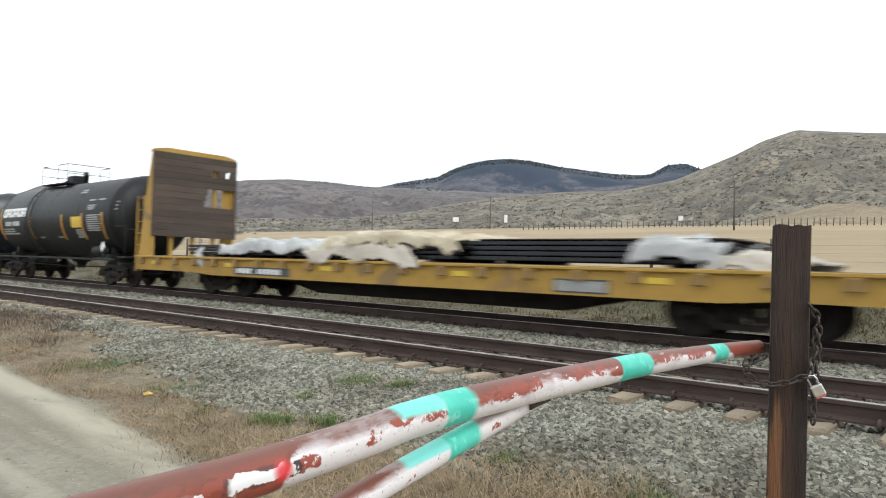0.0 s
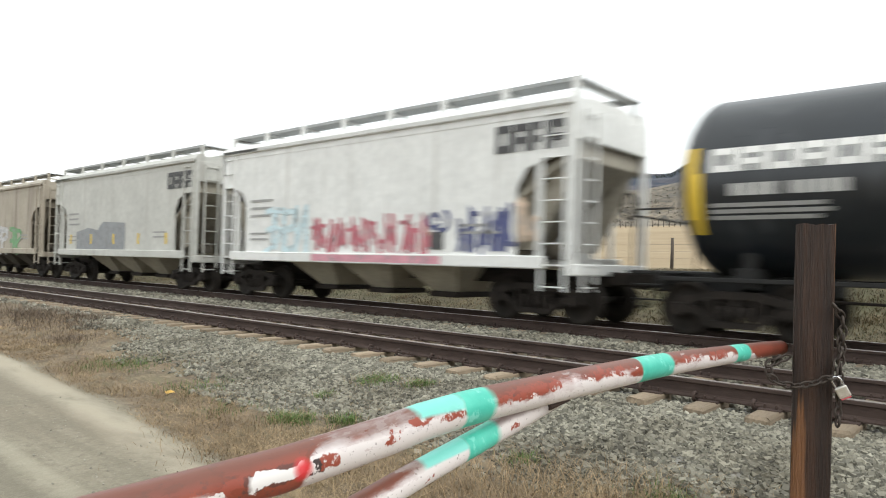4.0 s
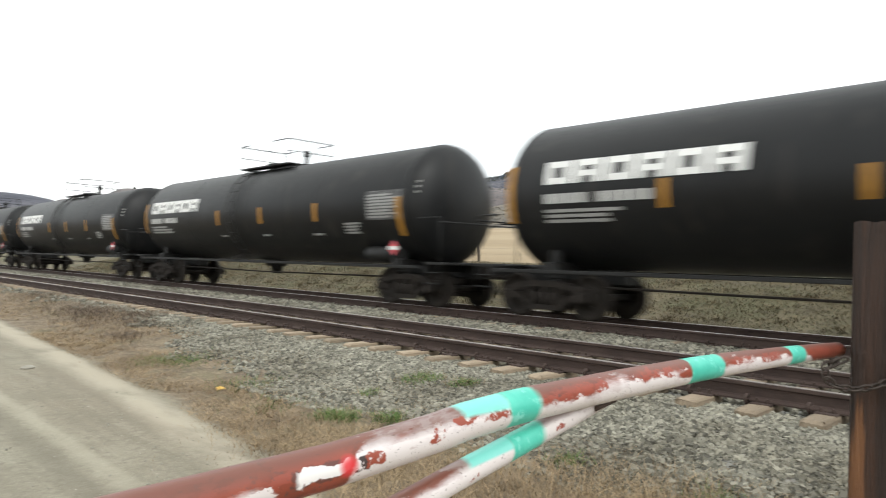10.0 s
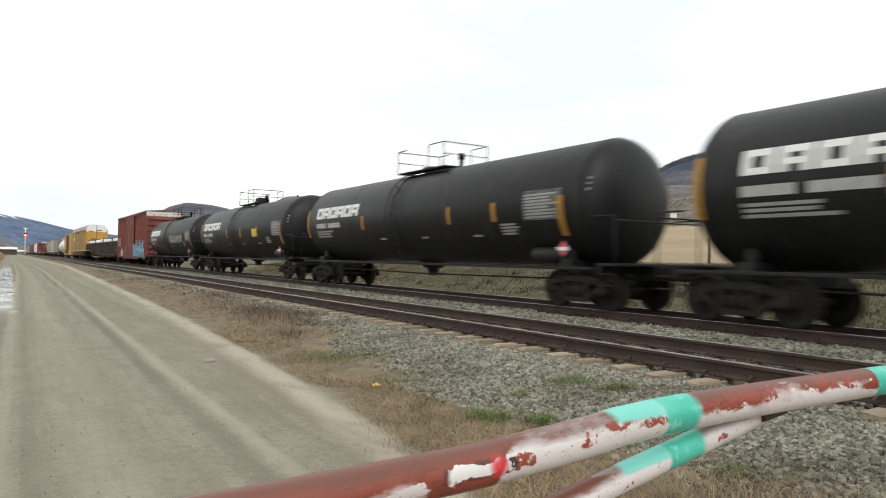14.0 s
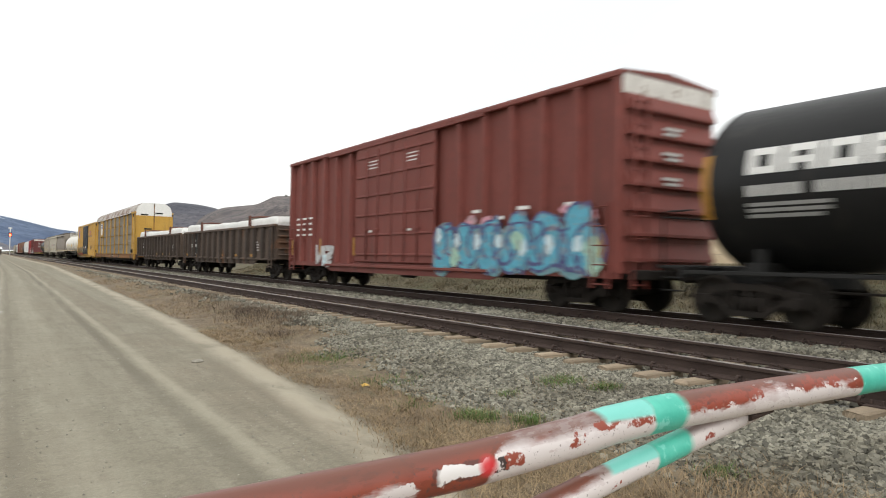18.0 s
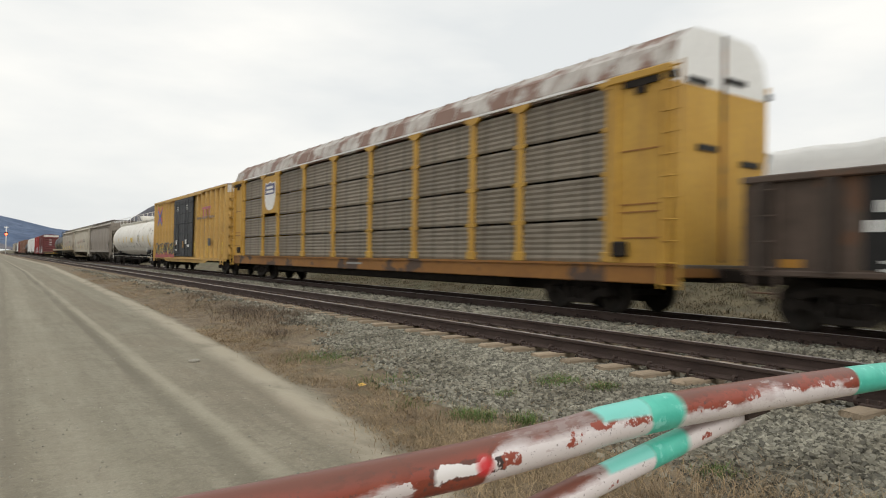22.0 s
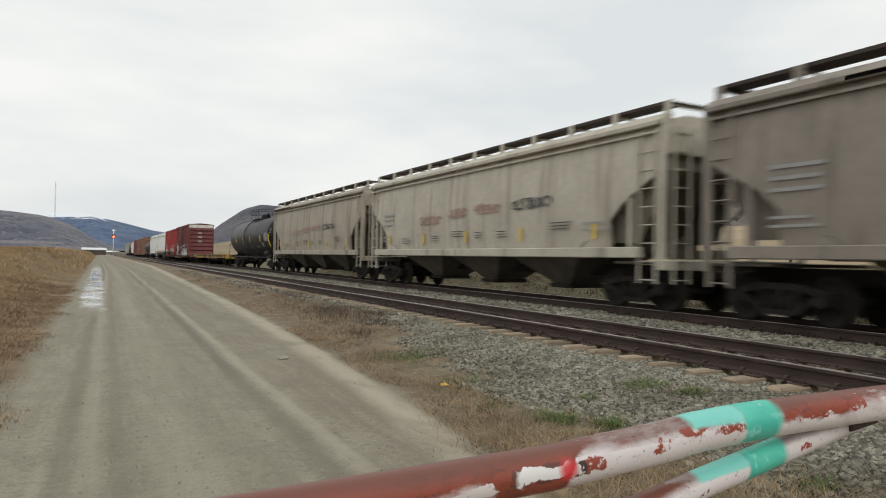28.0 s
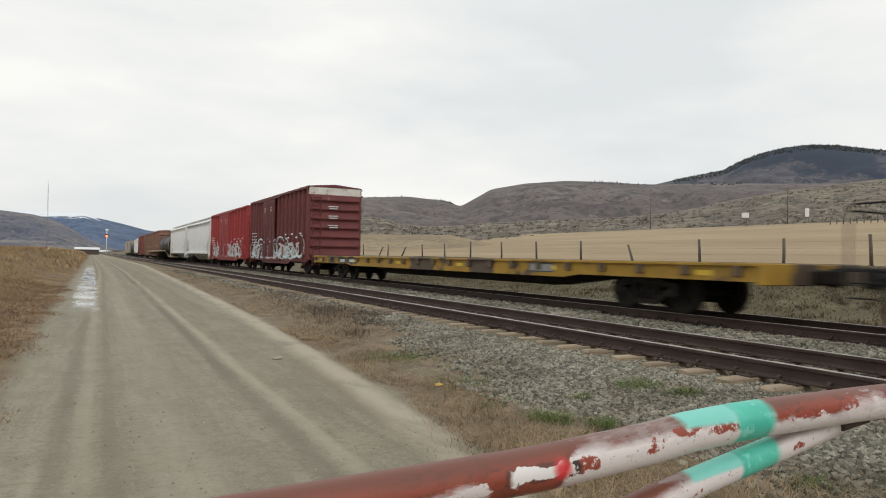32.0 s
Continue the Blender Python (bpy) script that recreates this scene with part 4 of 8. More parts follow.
def long_walkway(car, tank, half, r, zc, mat):
    """A walkway along the whole top with a rail on the far edge, and one manway."""
    top, e = zc + r, half - 0.35
    deck = part("top_walkway", Shape().box(0, 0.55, top + 0.03, 2 * e, 0.34, 0.05, 0.01), mat, car)
    for i in range(14):
        part("bracket", Shape().box(-e + 0.4 + (2 * e - 0.8) * i / 13, 0.62, top - 0.10, 0.08, 0.26, 0.22), mat, deck)
    gap = (0.31, -0.25)
    for x0, x1 in ((e, gap[0]), (gap[1], -e)):
        part("handrail", Shape().tube([(x0, 0.70, top), (x0, 0.70, top + 0.60), (x1, 0.70, top + 0.60), (x1, 0.70, top)], 0.020, 6), mat, deck)
        n = 5
        for i in range(1, n):
            x = x0 + (x1 - x0) * i / n
            part("rail_post", Shape().box(x, 0.70, top + 0.30, 0.06, 0.04, 0.60), mat, deck)
    part("manway", Shape().lathe([(top - 0.2, 0.36), (top + 0.12, 0.38), (top + 0.18, 0.56), (top + 0.50, 0.62), (top + 0.53, 0.56), (top + 0.55, 0.0)][::-1], 24, "z", (-0.28, 0, 0)), mat, car)


def tank_car(u0, u1, mat="black_tank", r=1.48, zc=2.46, label="black tank car with white lettering blocks and orange reflector strips", stripes="stripe_orange", seed=1,
             mark=1.0, dome=False, placard=True, yellow_plate=None, scrawl=False, platform=None, rail_mat="black", end_gap=1.01, group="cars of the freight train", stripe_at=(4.6, 1.6, -1.1, -4.8, -7.45), mark_at=(6.95, 3.8), notice_at=-6.05, pale_plate=False, walkway=False, head_strip=True, long_strips=False):
    rng = random.Random(seed)
    u0, u1 = u0 + 0.21, u1 + 0.21
    car, half = start_car("tank_car", label, u0, u1, category="tank car", group=group, trucks=1.75, mat="black", sill=False)
    a = half - end_gap
    head = 0.62
    cyl = a - head
    prof = [(-a, 0.0)] + [(-cyl - head * math.sin(t), r * math.cos(t)) for t in np.linspace(1.52, 0, 9)]
    prof += [(cyl + head * math.sin(t), r * math.cos(t)) for t in np.linspace(0, 1.52, 9)] + [(a, 0.0)]
    tank = part("tank", Shape().lathe(prof[::-1], 56, "x", (0, 0, zc)), mat, car)
    # weld seams round the shell
    n = 5
    for i in range(n):
        x = -cyl + 2 * cyl * i / (n - 1)
        part("weld_seam", Shape().lathe([(x - 0.022, r - 0.01), (x - 0.016, r + 0.006), (x + 0.016, r + 0.006), (x + 0.022, r - 0.01)][::-1], 48, "x", (0, 0, zc)), mat, tank)
    # stub sills, saddles and end platforms
    for side in (-1, 1):
        e = side * (half - 0.5)
        s = Shape().box(side * (half - 1.9), 0, 0.86, 3.0, 0.40, 0.36, 0.03)
        part("stub_sill", s, "black", car)
        s = Shape()
        s.box(side * (half - 2.25), 0, 1.02, 0.36, 2.3, 0.20, 0.03)
        for y in (-0.9, 0.9):
            s.box(side * (half - 2.25), y, 1.26, 0.22, 0.16, 0.95 if r > 1.3 else 0.8, 0.03)
        part("saddle", s, "black", car)
        s = Shape().box(side * (half - 0.72), 0, 1.02, 0.55, 2.75, 0.06, 0.01)
        s.box(side * (half - 0.98), 0, 0.93, 0.08, 2.75, 0.20, 0.01)
        part("end_platform", s, "black", car)
        s = Shape()
        x = side * (half - 0.55)
        for y in (-1.36, 1.36):
            s.tube([(x, y, 0.55), (x, y, 1.95), (x - side * 0.06, y, 2.05), (x - side * 0.65, y * 1.02, 2.05)], 0.018, 6)
            s.tube([(x - side * 0.45, y, 0.55), (x - side * 0.45, y, 1.06)], 0.018, 6)
            for z in (0.58, 0.82):
                s.tube([(x, y, z), (x - side * 0.45, y, z)], 0.016, 6)
        s.tube([(x, -1.36, 1.95), (x, 1.36, 1.95)], 0.018, 6)
        part_each("end_handrail", s, rail_mat, car)
    # running rail and brake rod along the side
    for y in (-1.42, 1.42):
        s = Shape().box(0, y, 0.93, 2 * half - 2.2, 0.07, 0.07, 0.01)
        if mat == "white_tank":
            s = Shape().tube([(-half + 1.4, y * 0.93, 0.84), (half - 1.4, y * 0.93, 0.84)], 0.011, 6)
        part("running_rail", s, "black" if mat != "white_tank" else "white_tank", car)
    s = Shape().tube([(-half + 3.2, 0.75, 0.66), (0, 0.75, 0.62), (half - 3.2, 0.75, 0.66)], 0.022, 6)
    part("brake_rod", s, "iron", car)
    part("air_reservoir", Shape().lathe([(-0.55, 0.0), (-0.50, 0.14), (-0.42, 0.19), (0.42, 0.19), (0.50, 0.14), (0.55, 0.0)][::-1], 20, "x", (-half + 2.9, 1.05, 1.22)), "black", car)
    part("bottom_outlet", Shape().lathe([(0.55, 0.0), (0.55, 0.16), (0.78, 0.20), (0.80, 0.34), (1.02, 0.46)], 18, "z", (0.4, 0, 0)), "black", car)
    if walkway:
        long_walkway(car, tank, half, r, zc, mat)
    # ladder and top platform at the middle
    if not walkway:
        top_gear(car, r, zc, 0.7 if platform is None else platform, mat, rail_mat, dome)
    # markings
    if mark:
        x1, w = mark_at
        for s in block_letters(lambda s, p, q, c, d: tank_patch(s, p, q, c, d, r, zc), x1, w, zc + 0.11, zc + 0.11 + 0.43 * mark, 6, (0, 2, 4)):
            part("company_mark", s, "decal_white", tank)
        s = Shape()
        x, w = (x1 - 0.30, 0.17) if long_strips else (x1, 0.24)
        for k in range(4):
            tank_patch(s, x - w * 0.82, x, zc - 0.25, zc - 0.07, r, zc)
            x -= w
        x -= w * 0.8
        for k in range(5):
            tank_patch(s, x - w * 0.72, x, zc - 0.25, zc - 0.07, r, zc)
            x -= w * 0.9
        part_each("car_number", s, "decal_soft", tank)
        s = Shape()
        tank_bars(s, x1 - 1.7, x1, zc - 0.62, zc - 0.34, 3, r, zc, rng)
        part_each("weight_table", s, "decal_grey", tank)
    if stripes:
        for u in stripe_at:
            x = u
            s = Shape()
            if long_strips:
                tank_patch(s, x - 0.075, x + 0.075, zc - 0.82, zc + 0.10, r, zc, 0.012)
            elif u == stripe_at[-1]:
                tank_patch(s, x - 0.085, x + 0.085, zc - 0.80, zc + 0.10, r, zc, 0.012)
            else:
                tank_patch(s, x - 0.07, x + 0.07, zc - 0.40, zc + 0.08, r, zc, 0.012)
            part("reflector_strip", s.join(), stripes, tank)
        s = Shape()
        for k in range(6 if head_strip else 0):
            t0, t1 = -0.42 + k * 0.13, -0.42 + (k + 1) * 0.13
            x = cyl + 0.10
            rr = r * math.sqrt(max(0, 1 - (0.10 / head) ** 2)) + 0.012
            p = [(x + dx, rr * math.cos(b), zc + rr * math.sin(b)) for dx, b in ((-0.09, t0), (0.09, t0), (0.09, t1), (-0.09, t1))]
            s.add(p, [(3, 2, 1, 0)])
        if head_strip:
            part("reflector_strip", s.join(), stripes, tank)
    s = Shape()
    up = 0.0 if long_strips else 0.16
    tank_bars(s, notice_at - 1.2, notice_at, zc - 0.55 + up, zc + 0.05 + up, 8, r, zc, rng)
    if long_strips:
        tank_bars(s, notice_at - 1.25, notice_at - 0.70, zc + 0.52, zc + 0.60, 1, r, zc, rng)
        tank_bars(s, notice_at - 0.55, notice_at, zc + 0.52, zc + 0.60, 1, r, zc, rng)
        tank_bars(s, notice_at - 0.70, notice_at, zc + 0.20, zc + 0.40, 3, r, zc, rng)
        tank_bars(s, notice_at + 0.6, notice_at + 1.2, zc + 0.85, zc + 1.02, 2, r, zc, rng)
    part_each("safety_notice", s, "decal_grey", tank)
    s = Shape()
    tank_bars(s, notice_at + 0.3, notice_at + 1.0, zc - 0.75, zc - 0.45, 4, r, zc, rng)
    for k in range(3):
        x = cyl * (0.2 - 0.35 * k)
        tank_bars(s, x - 0.3, x + 0.15, zc - 0.78, zc - 0.70, 1, r, zc, rng)
    part_each("stencil", s, "decal_grey", tank)
    s = Shape()
    for k, z in enumerate((zc + 0.45, zc + 0.33, zc + 0.20)):
        # small rows on the leading end
        for j in range(2):
            x = -cyl - 0.24
            rr = r * math.sqrt(1 - (0.24 / head) ** 2) + 0.01
            b = math.asin((z - zc) / rr)
            s.box(x - 0.02, rr * math.cos(b) - 0.06 - 0.12 * j, z, 0.05, 0.10, 0.05)
    part_each("end_stencil", s, "decal_grey", tank)
    if yellow_plate is not None:
        part("notice_plate", tank_patch(Shape(), yellow_plate - 0.40, yellow_plate + 0.40, zc - 0.40, zc - 0.01, r, zc, 0.012).join(), "stripe_yellow", tank)
    if pale_plate:
        part("notice_plate", tank_patch(Shape(), -3.45, -2.53, zc - 0.42, zc - 0.12, r, zc, 0.012).join(), "pale_yellow", tank)
    if not long_strips and notice_at < -5 and stripes and mark:
        # a dark board behind the notices
        part("notice_board", tank_patch(Shape(), notice_at - 1.28, notice_at + 0.05, zc - 0.42, zc + 0.28, r, zc, 0.004).join(), "spray_black", tank)
    if placard:
        x = -half + 2.0
        s = Shape().box(x, 1.44, 1.36, 0.25, 0.02, 0.25, 0.0, turn=pose(0, 0, 0, 0, 45, 0))
        ob = part("placard", s, "red" if placard == "red" else "decal_white", car)
        if placard == "red":
            part("placard_band", Shape().box(x, 1.455, 1.36, 0.34, 0.015, 0.08), "decal_white", ob)
        part("placard_holder", Shape().box(x, 1.40, 1.25, 0.10, 0.06, 0.62, 0.01), "black", car)
    if scrawl:
        s = Shape()
        fine = scrawl[2] == "faint_grey"
        low, high = (zc - 0.95, zc - 0.30) if fine else (zc - 0.55, zc + 0.05)
        ribbon(s, rng, scrawl[0], scrawl[1], low, high, lambda x, z: (x, (r + 0.014) * math.cos(math.asin((z - zc) / r)), z), 0.016 if fine else 0.030, 20 if fine else 22)
        part_each("graffiti", s, scrawl[2], tank, "grey scribbled graffiti")
    return car


def ribbon(s, rng, x0, x1, z0, z1, place_at, w, strokes=9):
    """Looping spray strokes over a patch; place_at lays a flat (x, z) onto the side."""
    for k in range(strokes):
        cx = x0 + (x1 - x0) * (k + 0.5) / strokes
        ax, az = (x1 - x0) / strokes * rng.uniform(0.5, 0.95), (z1 - z0) * rng.uniform(0.28, 0.48)
        ph, sw = rng.uniform(0, 6.3), rng.choice((-1, 1)) * rng.uniform(3.6, 6.2)
        cz = (z0 + z1) / 2 + rng.uniform(-0.12, 0.12) * (z1 - z0)
        rows = []
        for i in range(15):
            t = ph + sw * i / 14
            x, z = cx + ax * math.cos(t), cz + az * math.sin(t)
            z = max(z0, min(z1, z))
            nx, nz = math.cos(t), math.sin(t)
            rows.append([place_at(x - nx * w, max(z0, min(z1, z - nz * w))), place_at(x + nx * w, max(z0, min(z1, z + nz * w)))])
        if sw > 0:
            rows = [[b, a] for a, b in rows]
        s.sheet(rows, False)


def ragged(s, rng, x0, x1, z0, z1, y, strokes):
    """Spray-can lettering too run together to read: uneven slanting uprights with cross strokes."""
    for k in range(strokes):
        u = (k + rng.random()) / strokes
        x = x0 + (x1 - x0) * u
        top = z1 - (z1 - z0) * rng.random() ** 1.5 * 0.55
        low = z0 + (z1 - z0) * rng.random() ** 2 * 0.35
        hw, lean = rng.uniform(0.03, 0.075), rng.uniform(-0.14, 0.14)
        yy = y + 0.0005 * (k % 7)
        s.add([(x - hw, yy, low), (x + hw, yy, low + rng.uniform(-0.05, 0.05)), (x + hw * 0.8 + lean, yy, top), (x - hw + lean, yy, top - rng.uniform(0, 0.1))], [(3, 2, 1, 0)])
        if k % 3 == 0:
            z, r = rng.uniform(low, top), rng.uniform(0.08, 0.18)
            s.add([(x - r, yy, z - 0.04), (x + r, yy, z - 0.02), (x + r, yy, z + 0.07), (x - r, yy, z + 0.05)], [(3, 2, 1, 0)])


def bubble(s, cx, cz, rx, rz, y, rng, n=16, hole=0.0):
    """A swollen spray-can letter form on a flat side: a lumpy blob, or thick crooked strokes round a hole."""
    ph = rng.uniform(0, 6.3)
    if not hole:
        ring = [(cx + rx * math.cos(t) * (1 + 0.22 * math.sin(3 * t + ph) + 0.10 * math.sin(5 * t + 2 * ph)), y, cz + rz * math.sin(t) * (1 + 0.18 * math.sin(2 * t + ph))) for t in np.linspace(0, 2 * math.pi, n, endpoint=False)]
        s.add(ring, [tuple(range(n - 1, -1, -1))])
        return
    j = lambda v: rng.uniform(-0.16, 0.16) * v
    kind = rng.randrange(5)
    left = [(-0.85, -1.0), (-0.85, 1.0)]
    strokes = {0: [left, [(-0.85, 0.9), (0.75, 0.8)], [(-0.85, 0.0), (0.5, -0.05)], [(-0.85, -0.9), (0.8, -0.9)]],
               1: [left, [(0.8, -1.0), (0.8, 1.0)], [(-0.85, 0.9), (0.8, -0.8)]],
               2: [[(-0.8, -1.0), (0.0, 1.0)], [(0.0, 1.0), (0.85, -1.0)], [(-0.45, -0.3), (0.5, -0.3)]],
               3: [[(0.8, 0.85), (-0.7, 0.8)], [(-0.75, 0.85), (-0.7, 0.1)], [(-0.75, 0.05), (0.75, -0.1)], [(0.75, 0.0), (0.7, -0.9)], [(0.75, -0.85), (-0.85, -0.9)]],
               4: [left, [(-0.85, 0.9), (0.7, 0.75)], [(0.75, 0.8), (0.7, 0.0)], [(0.75, 0.0), (-0.8, -0.1)], [(-0.2, -0.1), (0.85, -1.0)]]}[kind]
    w = (1 - hole) * 0.62
    for k, (p, q) in enumerate(strokes):
        p, q = (cx + (p[0] + j(1)) * rx, cz + (p[1] + j(1)) * rz), (cx + (q[0] + j(1)) * rx, cz + (q[1] + j(1)) * rz)
        dx, dz = q[0] - p[0], q[1] - p[1]
        l = math.hypot(dx, dz)
        nx, nz = -dz / l * w * rx * rng.uniform(0.8, 1.25), dx / l * w * rx * rng.uniform(0.8, 1.25)
        yy = y + 0.0006 * k
        s.add([(p[0] + nx, yy, p[1] + nz), (q[0] + nx * 0.85, yy, q[1] + nz * 0.85), (q[0] - nx * 0.85, yy, q[1] - nz * 0.85), (p[0] - nx, yy, p[1] - nz)], [(0, 1, 2, 3)])


def ladder_shape(x, y, z0, z1, w=0.42, n=6, across="x"):
    s = Shape()
    for d in (-w / 2, w / 2):
        p = (x + d, y) if across == "x" else (x, y + d)
        s.box(p[0], p[1], (z0 + z1) / 2, 0.045, 0.045, z1 - z0)
    for i in range(n):
        z = z0 + 0.08 + (z1 - z0 - 0.16) * i / (n - 1)
        if across == "x":
            s.tube([(x - w / 2, y, z), (x + w / 2, y, z)], 0.015, 6)
        else:
            s.tube([(x, y - w / 2, z), (x, y + w / 2, z)], 0.015, 6)
    return s


def hopper_car(u0, u1, mat, label, eave=4.0, sill=1.22, bays=3, ribs=0, curved=False, seed=1, mark=False, paint=None, notch=1.25, stripes="stripe_yellow", group="cars of the freight train", tidy=False):
    rng = random.Random(seed)
    car, half = start_car("hopper_car", label, u0, u1, category="hopper car", group=group, trucks=1.55)
    w = 1.46
    notch = 1.65 if curved else notch
    a = half - (0.52 if curved else 0.75)
    # side sheets: full at the eaves, cut back over the trucks
    out = [(-a + notch, sill), (a - notch, sill), (a - notch, sill + 1.30), (a - notch + 0.22, eave - 1.12), (a - 0.5, eave - 0.96), (a - 0.12, eave - 0.95), (a - 0.12, eave), (-a + 0.12, eave), (-a + 0.12, eave - 0.95), (-a + 0.5, eave - 0.96), (-a + notch - 0.22, eave - 1.12), (-a + notch, sill + 1.30)]
    if ribs:
        out = [(-a + 1.2, sill + 0.16), (a - 1.2, sill + 0.16), (a - 1.2, sill + 1.33), (a - 0.15, eave - 0.22), (a - 0.15, eave), (-a + 0.15, eave), (-a + 0.15, eave - 0.22), (-a + 1.2, sill + 1.33)]
    for side in (-1, 1):
        if curved:
            # sides that bow out between sill and eave
            levels = np.linspace(sill, eave, 9)
            rows = []
            for z in levels:
                k = (z - sill) / (eave - sill)
                if k < 0.30:
                    e = a - notch
                elif k < 0.62:
                    e = a - notch + (notch - 0.12) * (k - 0.30) / 0.32
                else:
                    e = a - 0.12
                y = side * (w - 0.13 + 0.13 * math.sin(math.pi * (0.12 + 0.80 * k)))
                rows.append([(-e + 2 * e * i / 16, y, z) for i in range(17)])
            s = Shape().sheet(rows if side < 0 else [r[::-1] for r in rows])
            s.sheet([[(p[0], p[1] - side * 0.05, p[2]) for p in r] for r in (rows[::-1] if side < 0 else [r[::-1] for r in rows[::-1]])])
        else:
            s = Shape().prism(out, "y", *((w - 0.05, w) if side > 0 else (-w, -w + 0.05)))
        body = part("side_sheet", s, mat, car)
        # eave rail and side sill
        s = Shape().box(0, side * (w + 0.02), eave + 0.02, 2 * a - 0.1, 0.10, 0.12, 0.02)
        if not ribs:
            s.box(0, side * (w - 0.01), eave - 0.16, 2 * a - 0.3, 0.04, 0.05)
        part("eave_rail", s, mat, car)
        if not ribs:
            s = Shape().box(0, side * (w + 0.01), sill - 0.08, 2 * a - 1.2, 0.12, 0.24, 0.02)
            part("side_sill", s, mat, car)
        for i in range(ribs):
            x = -a + 0.9 + (2 * a - 1.8) * i / (ribs - 1)
            low = sill + 0.16 if abs(x) < a - 1.2 else sill + 1.33 + (eave - 0.22 - sill - 1.33) * min(1, (abs(x) - a + 1.2) / 1.05)
            s = Shape().prism([(x - 0.07, side * w), (x + 0.07, side * w), (x + 0.04, side * (w + 0.07)), (x - 0.04, side * (w + 0.07))][::side], "z", low, eave - 0.03)
            part("side_post", s, mat, body)
        if side > 0:
            yy = w + 0.012 if not curved else w + 0.03
            if mark:
                for s in block_letters(lambda s, p, q, c, d: s.box((p + q) / 2, yy, (c + d) / 2, abs(q - p), 0.012, abs(d - c)), -a + 1.74, 1.60, eave - 0.80, eave - 0.28, 4, (0,)):
                    part("company_mark", s, "decal_dark", body)
            s = Shape()
            bars(s, a - 2.7, a - 1.5, sill + 0.9, sill + 1.5, 3, yy, rng)
            bars(s, a - 2.5, a - 1.5, sill + 0.3, sill + 0.6, 2, yy, rng)
            bars(s, -a + 1.6, -a + 2.6, sill + 0.4, sill + 0.7, 2, yy, rng)
            part_each("stencil", s, "decal_grey", body)
            if stripes:
                for i in range(5):
                    x = -a + notch + 0.5 + (2 * a - 2 * notch - 1.0) * i / 4
                    if ribs:
                        x = -a + 1.4 + (2 * a - 2.8) * i / 4
                    s = Shape().box(x, yy, sill + (0.62 if ribs else 0.42), 0.12, 0.012, 0.62 if ribs and i in (0, 4) else 0.36)
                    part("reflector_strip", s, stripes, body)
            if paint:
                paint(car, body, a, sill, eave, yy, rng)
    # roof and slope sheets
    s = Shape().prism([(-w, eave), (w, eave), (w - 0.25, eave + 0.12), (0.5, eave + 0.22), (-0.5, eave + 0.22), (-w + 0.25, eave + 0.12)], "x", -a + 0.1, a - 0.1)
    part("roof", s, mat, car)
    for side in (-1, 1):
        s = Shape()
        x0, x1 = side * (a - 0.16), side * (a - 2.9)
        if side > 0:
            s.prism([(x0, eave - 0.95), (x0, eave), (x0 - 0.06, eave), (x0 - 0.06, eave - 0.92), (x1 - 0.04, sill - 0.05), (x1 + 0.04, sill - 0.05)][::-1], "y", -w + 0.06, w - 0.06)
        else:
            s.prism([(x0, eave - 0.95), (x0, eave), (x0 + 0.06, eave), (x0 + 0.06, eave - 0.92), (x1 + 0.04, sill - 0.05), (x1 - 0.04, sill - 0.05)], "y", -w + 0.06, w - 0.06)
        slope = "shaded_dusty_slope" if mat in ("white_hopper", "grey_hopper") else "slope_brown"
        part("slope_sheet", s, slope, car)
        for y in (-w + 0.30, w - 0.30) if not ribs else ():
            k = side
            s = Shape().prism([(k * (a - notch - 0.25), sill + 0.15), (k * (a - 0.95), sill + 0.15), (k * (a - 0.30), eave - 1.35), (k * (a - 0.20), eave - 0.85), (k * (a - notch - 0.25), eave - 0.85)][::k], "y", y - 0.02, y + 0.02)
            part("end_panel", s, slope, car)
        # end frame: corner posts, cross tie, platform, ladders
        e = side * (a - 0.06)
        s = Shape()
        for y in (-w + 0.06, w - 0.06):
            s.box(e, y, (0.95 + eave) / 2, 0.12, 0.12, eave - 0.95, 0.01)
            s.box(side * (a - notch * 0.62), y, (sill + eave - 0.9) / 2, 0.09, 0.09, eave - 0.9 - sill, 0.01)
        s.box(e, 0, eave - 0.32, 0.10, 2 * w, 0.62, 0.01)
        s.box(e, 0, 1.02, 0.16, 2 * w, 0.22, 0.02)
        part("end_frame", s, mat, car)
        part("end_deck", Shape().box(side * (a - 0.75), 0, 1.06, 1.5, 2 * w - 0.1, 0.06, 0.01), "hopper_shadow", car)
        part("ladder", ladder_shape(side * (a - 0.42), w + 0.02, 0.62, eave - 0.1, 0.50, 9), mat, car)
        part("ladder", ladder_shape(e + side * 0.09, 0.95, 0.62, eave - 0.1, 0.45, 9, "y"), mat, car)
        if side < 0:
            part("brake_wheel", Shape().lathe([(e - 0.14, 0.26), (e - 0.10, 0.29), (e - 0.06, 0.26), (e - 0.10, 0.22), (e - 0.14, 0.26)], 20, "x", (0, -0.55, 2.3)), "iron", car)
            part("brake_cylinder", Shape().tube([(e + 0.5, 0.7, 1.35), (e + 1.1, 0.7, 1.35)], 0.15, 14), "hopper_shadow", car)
    # outlet bays
    span = 2 * (a - 2.75)
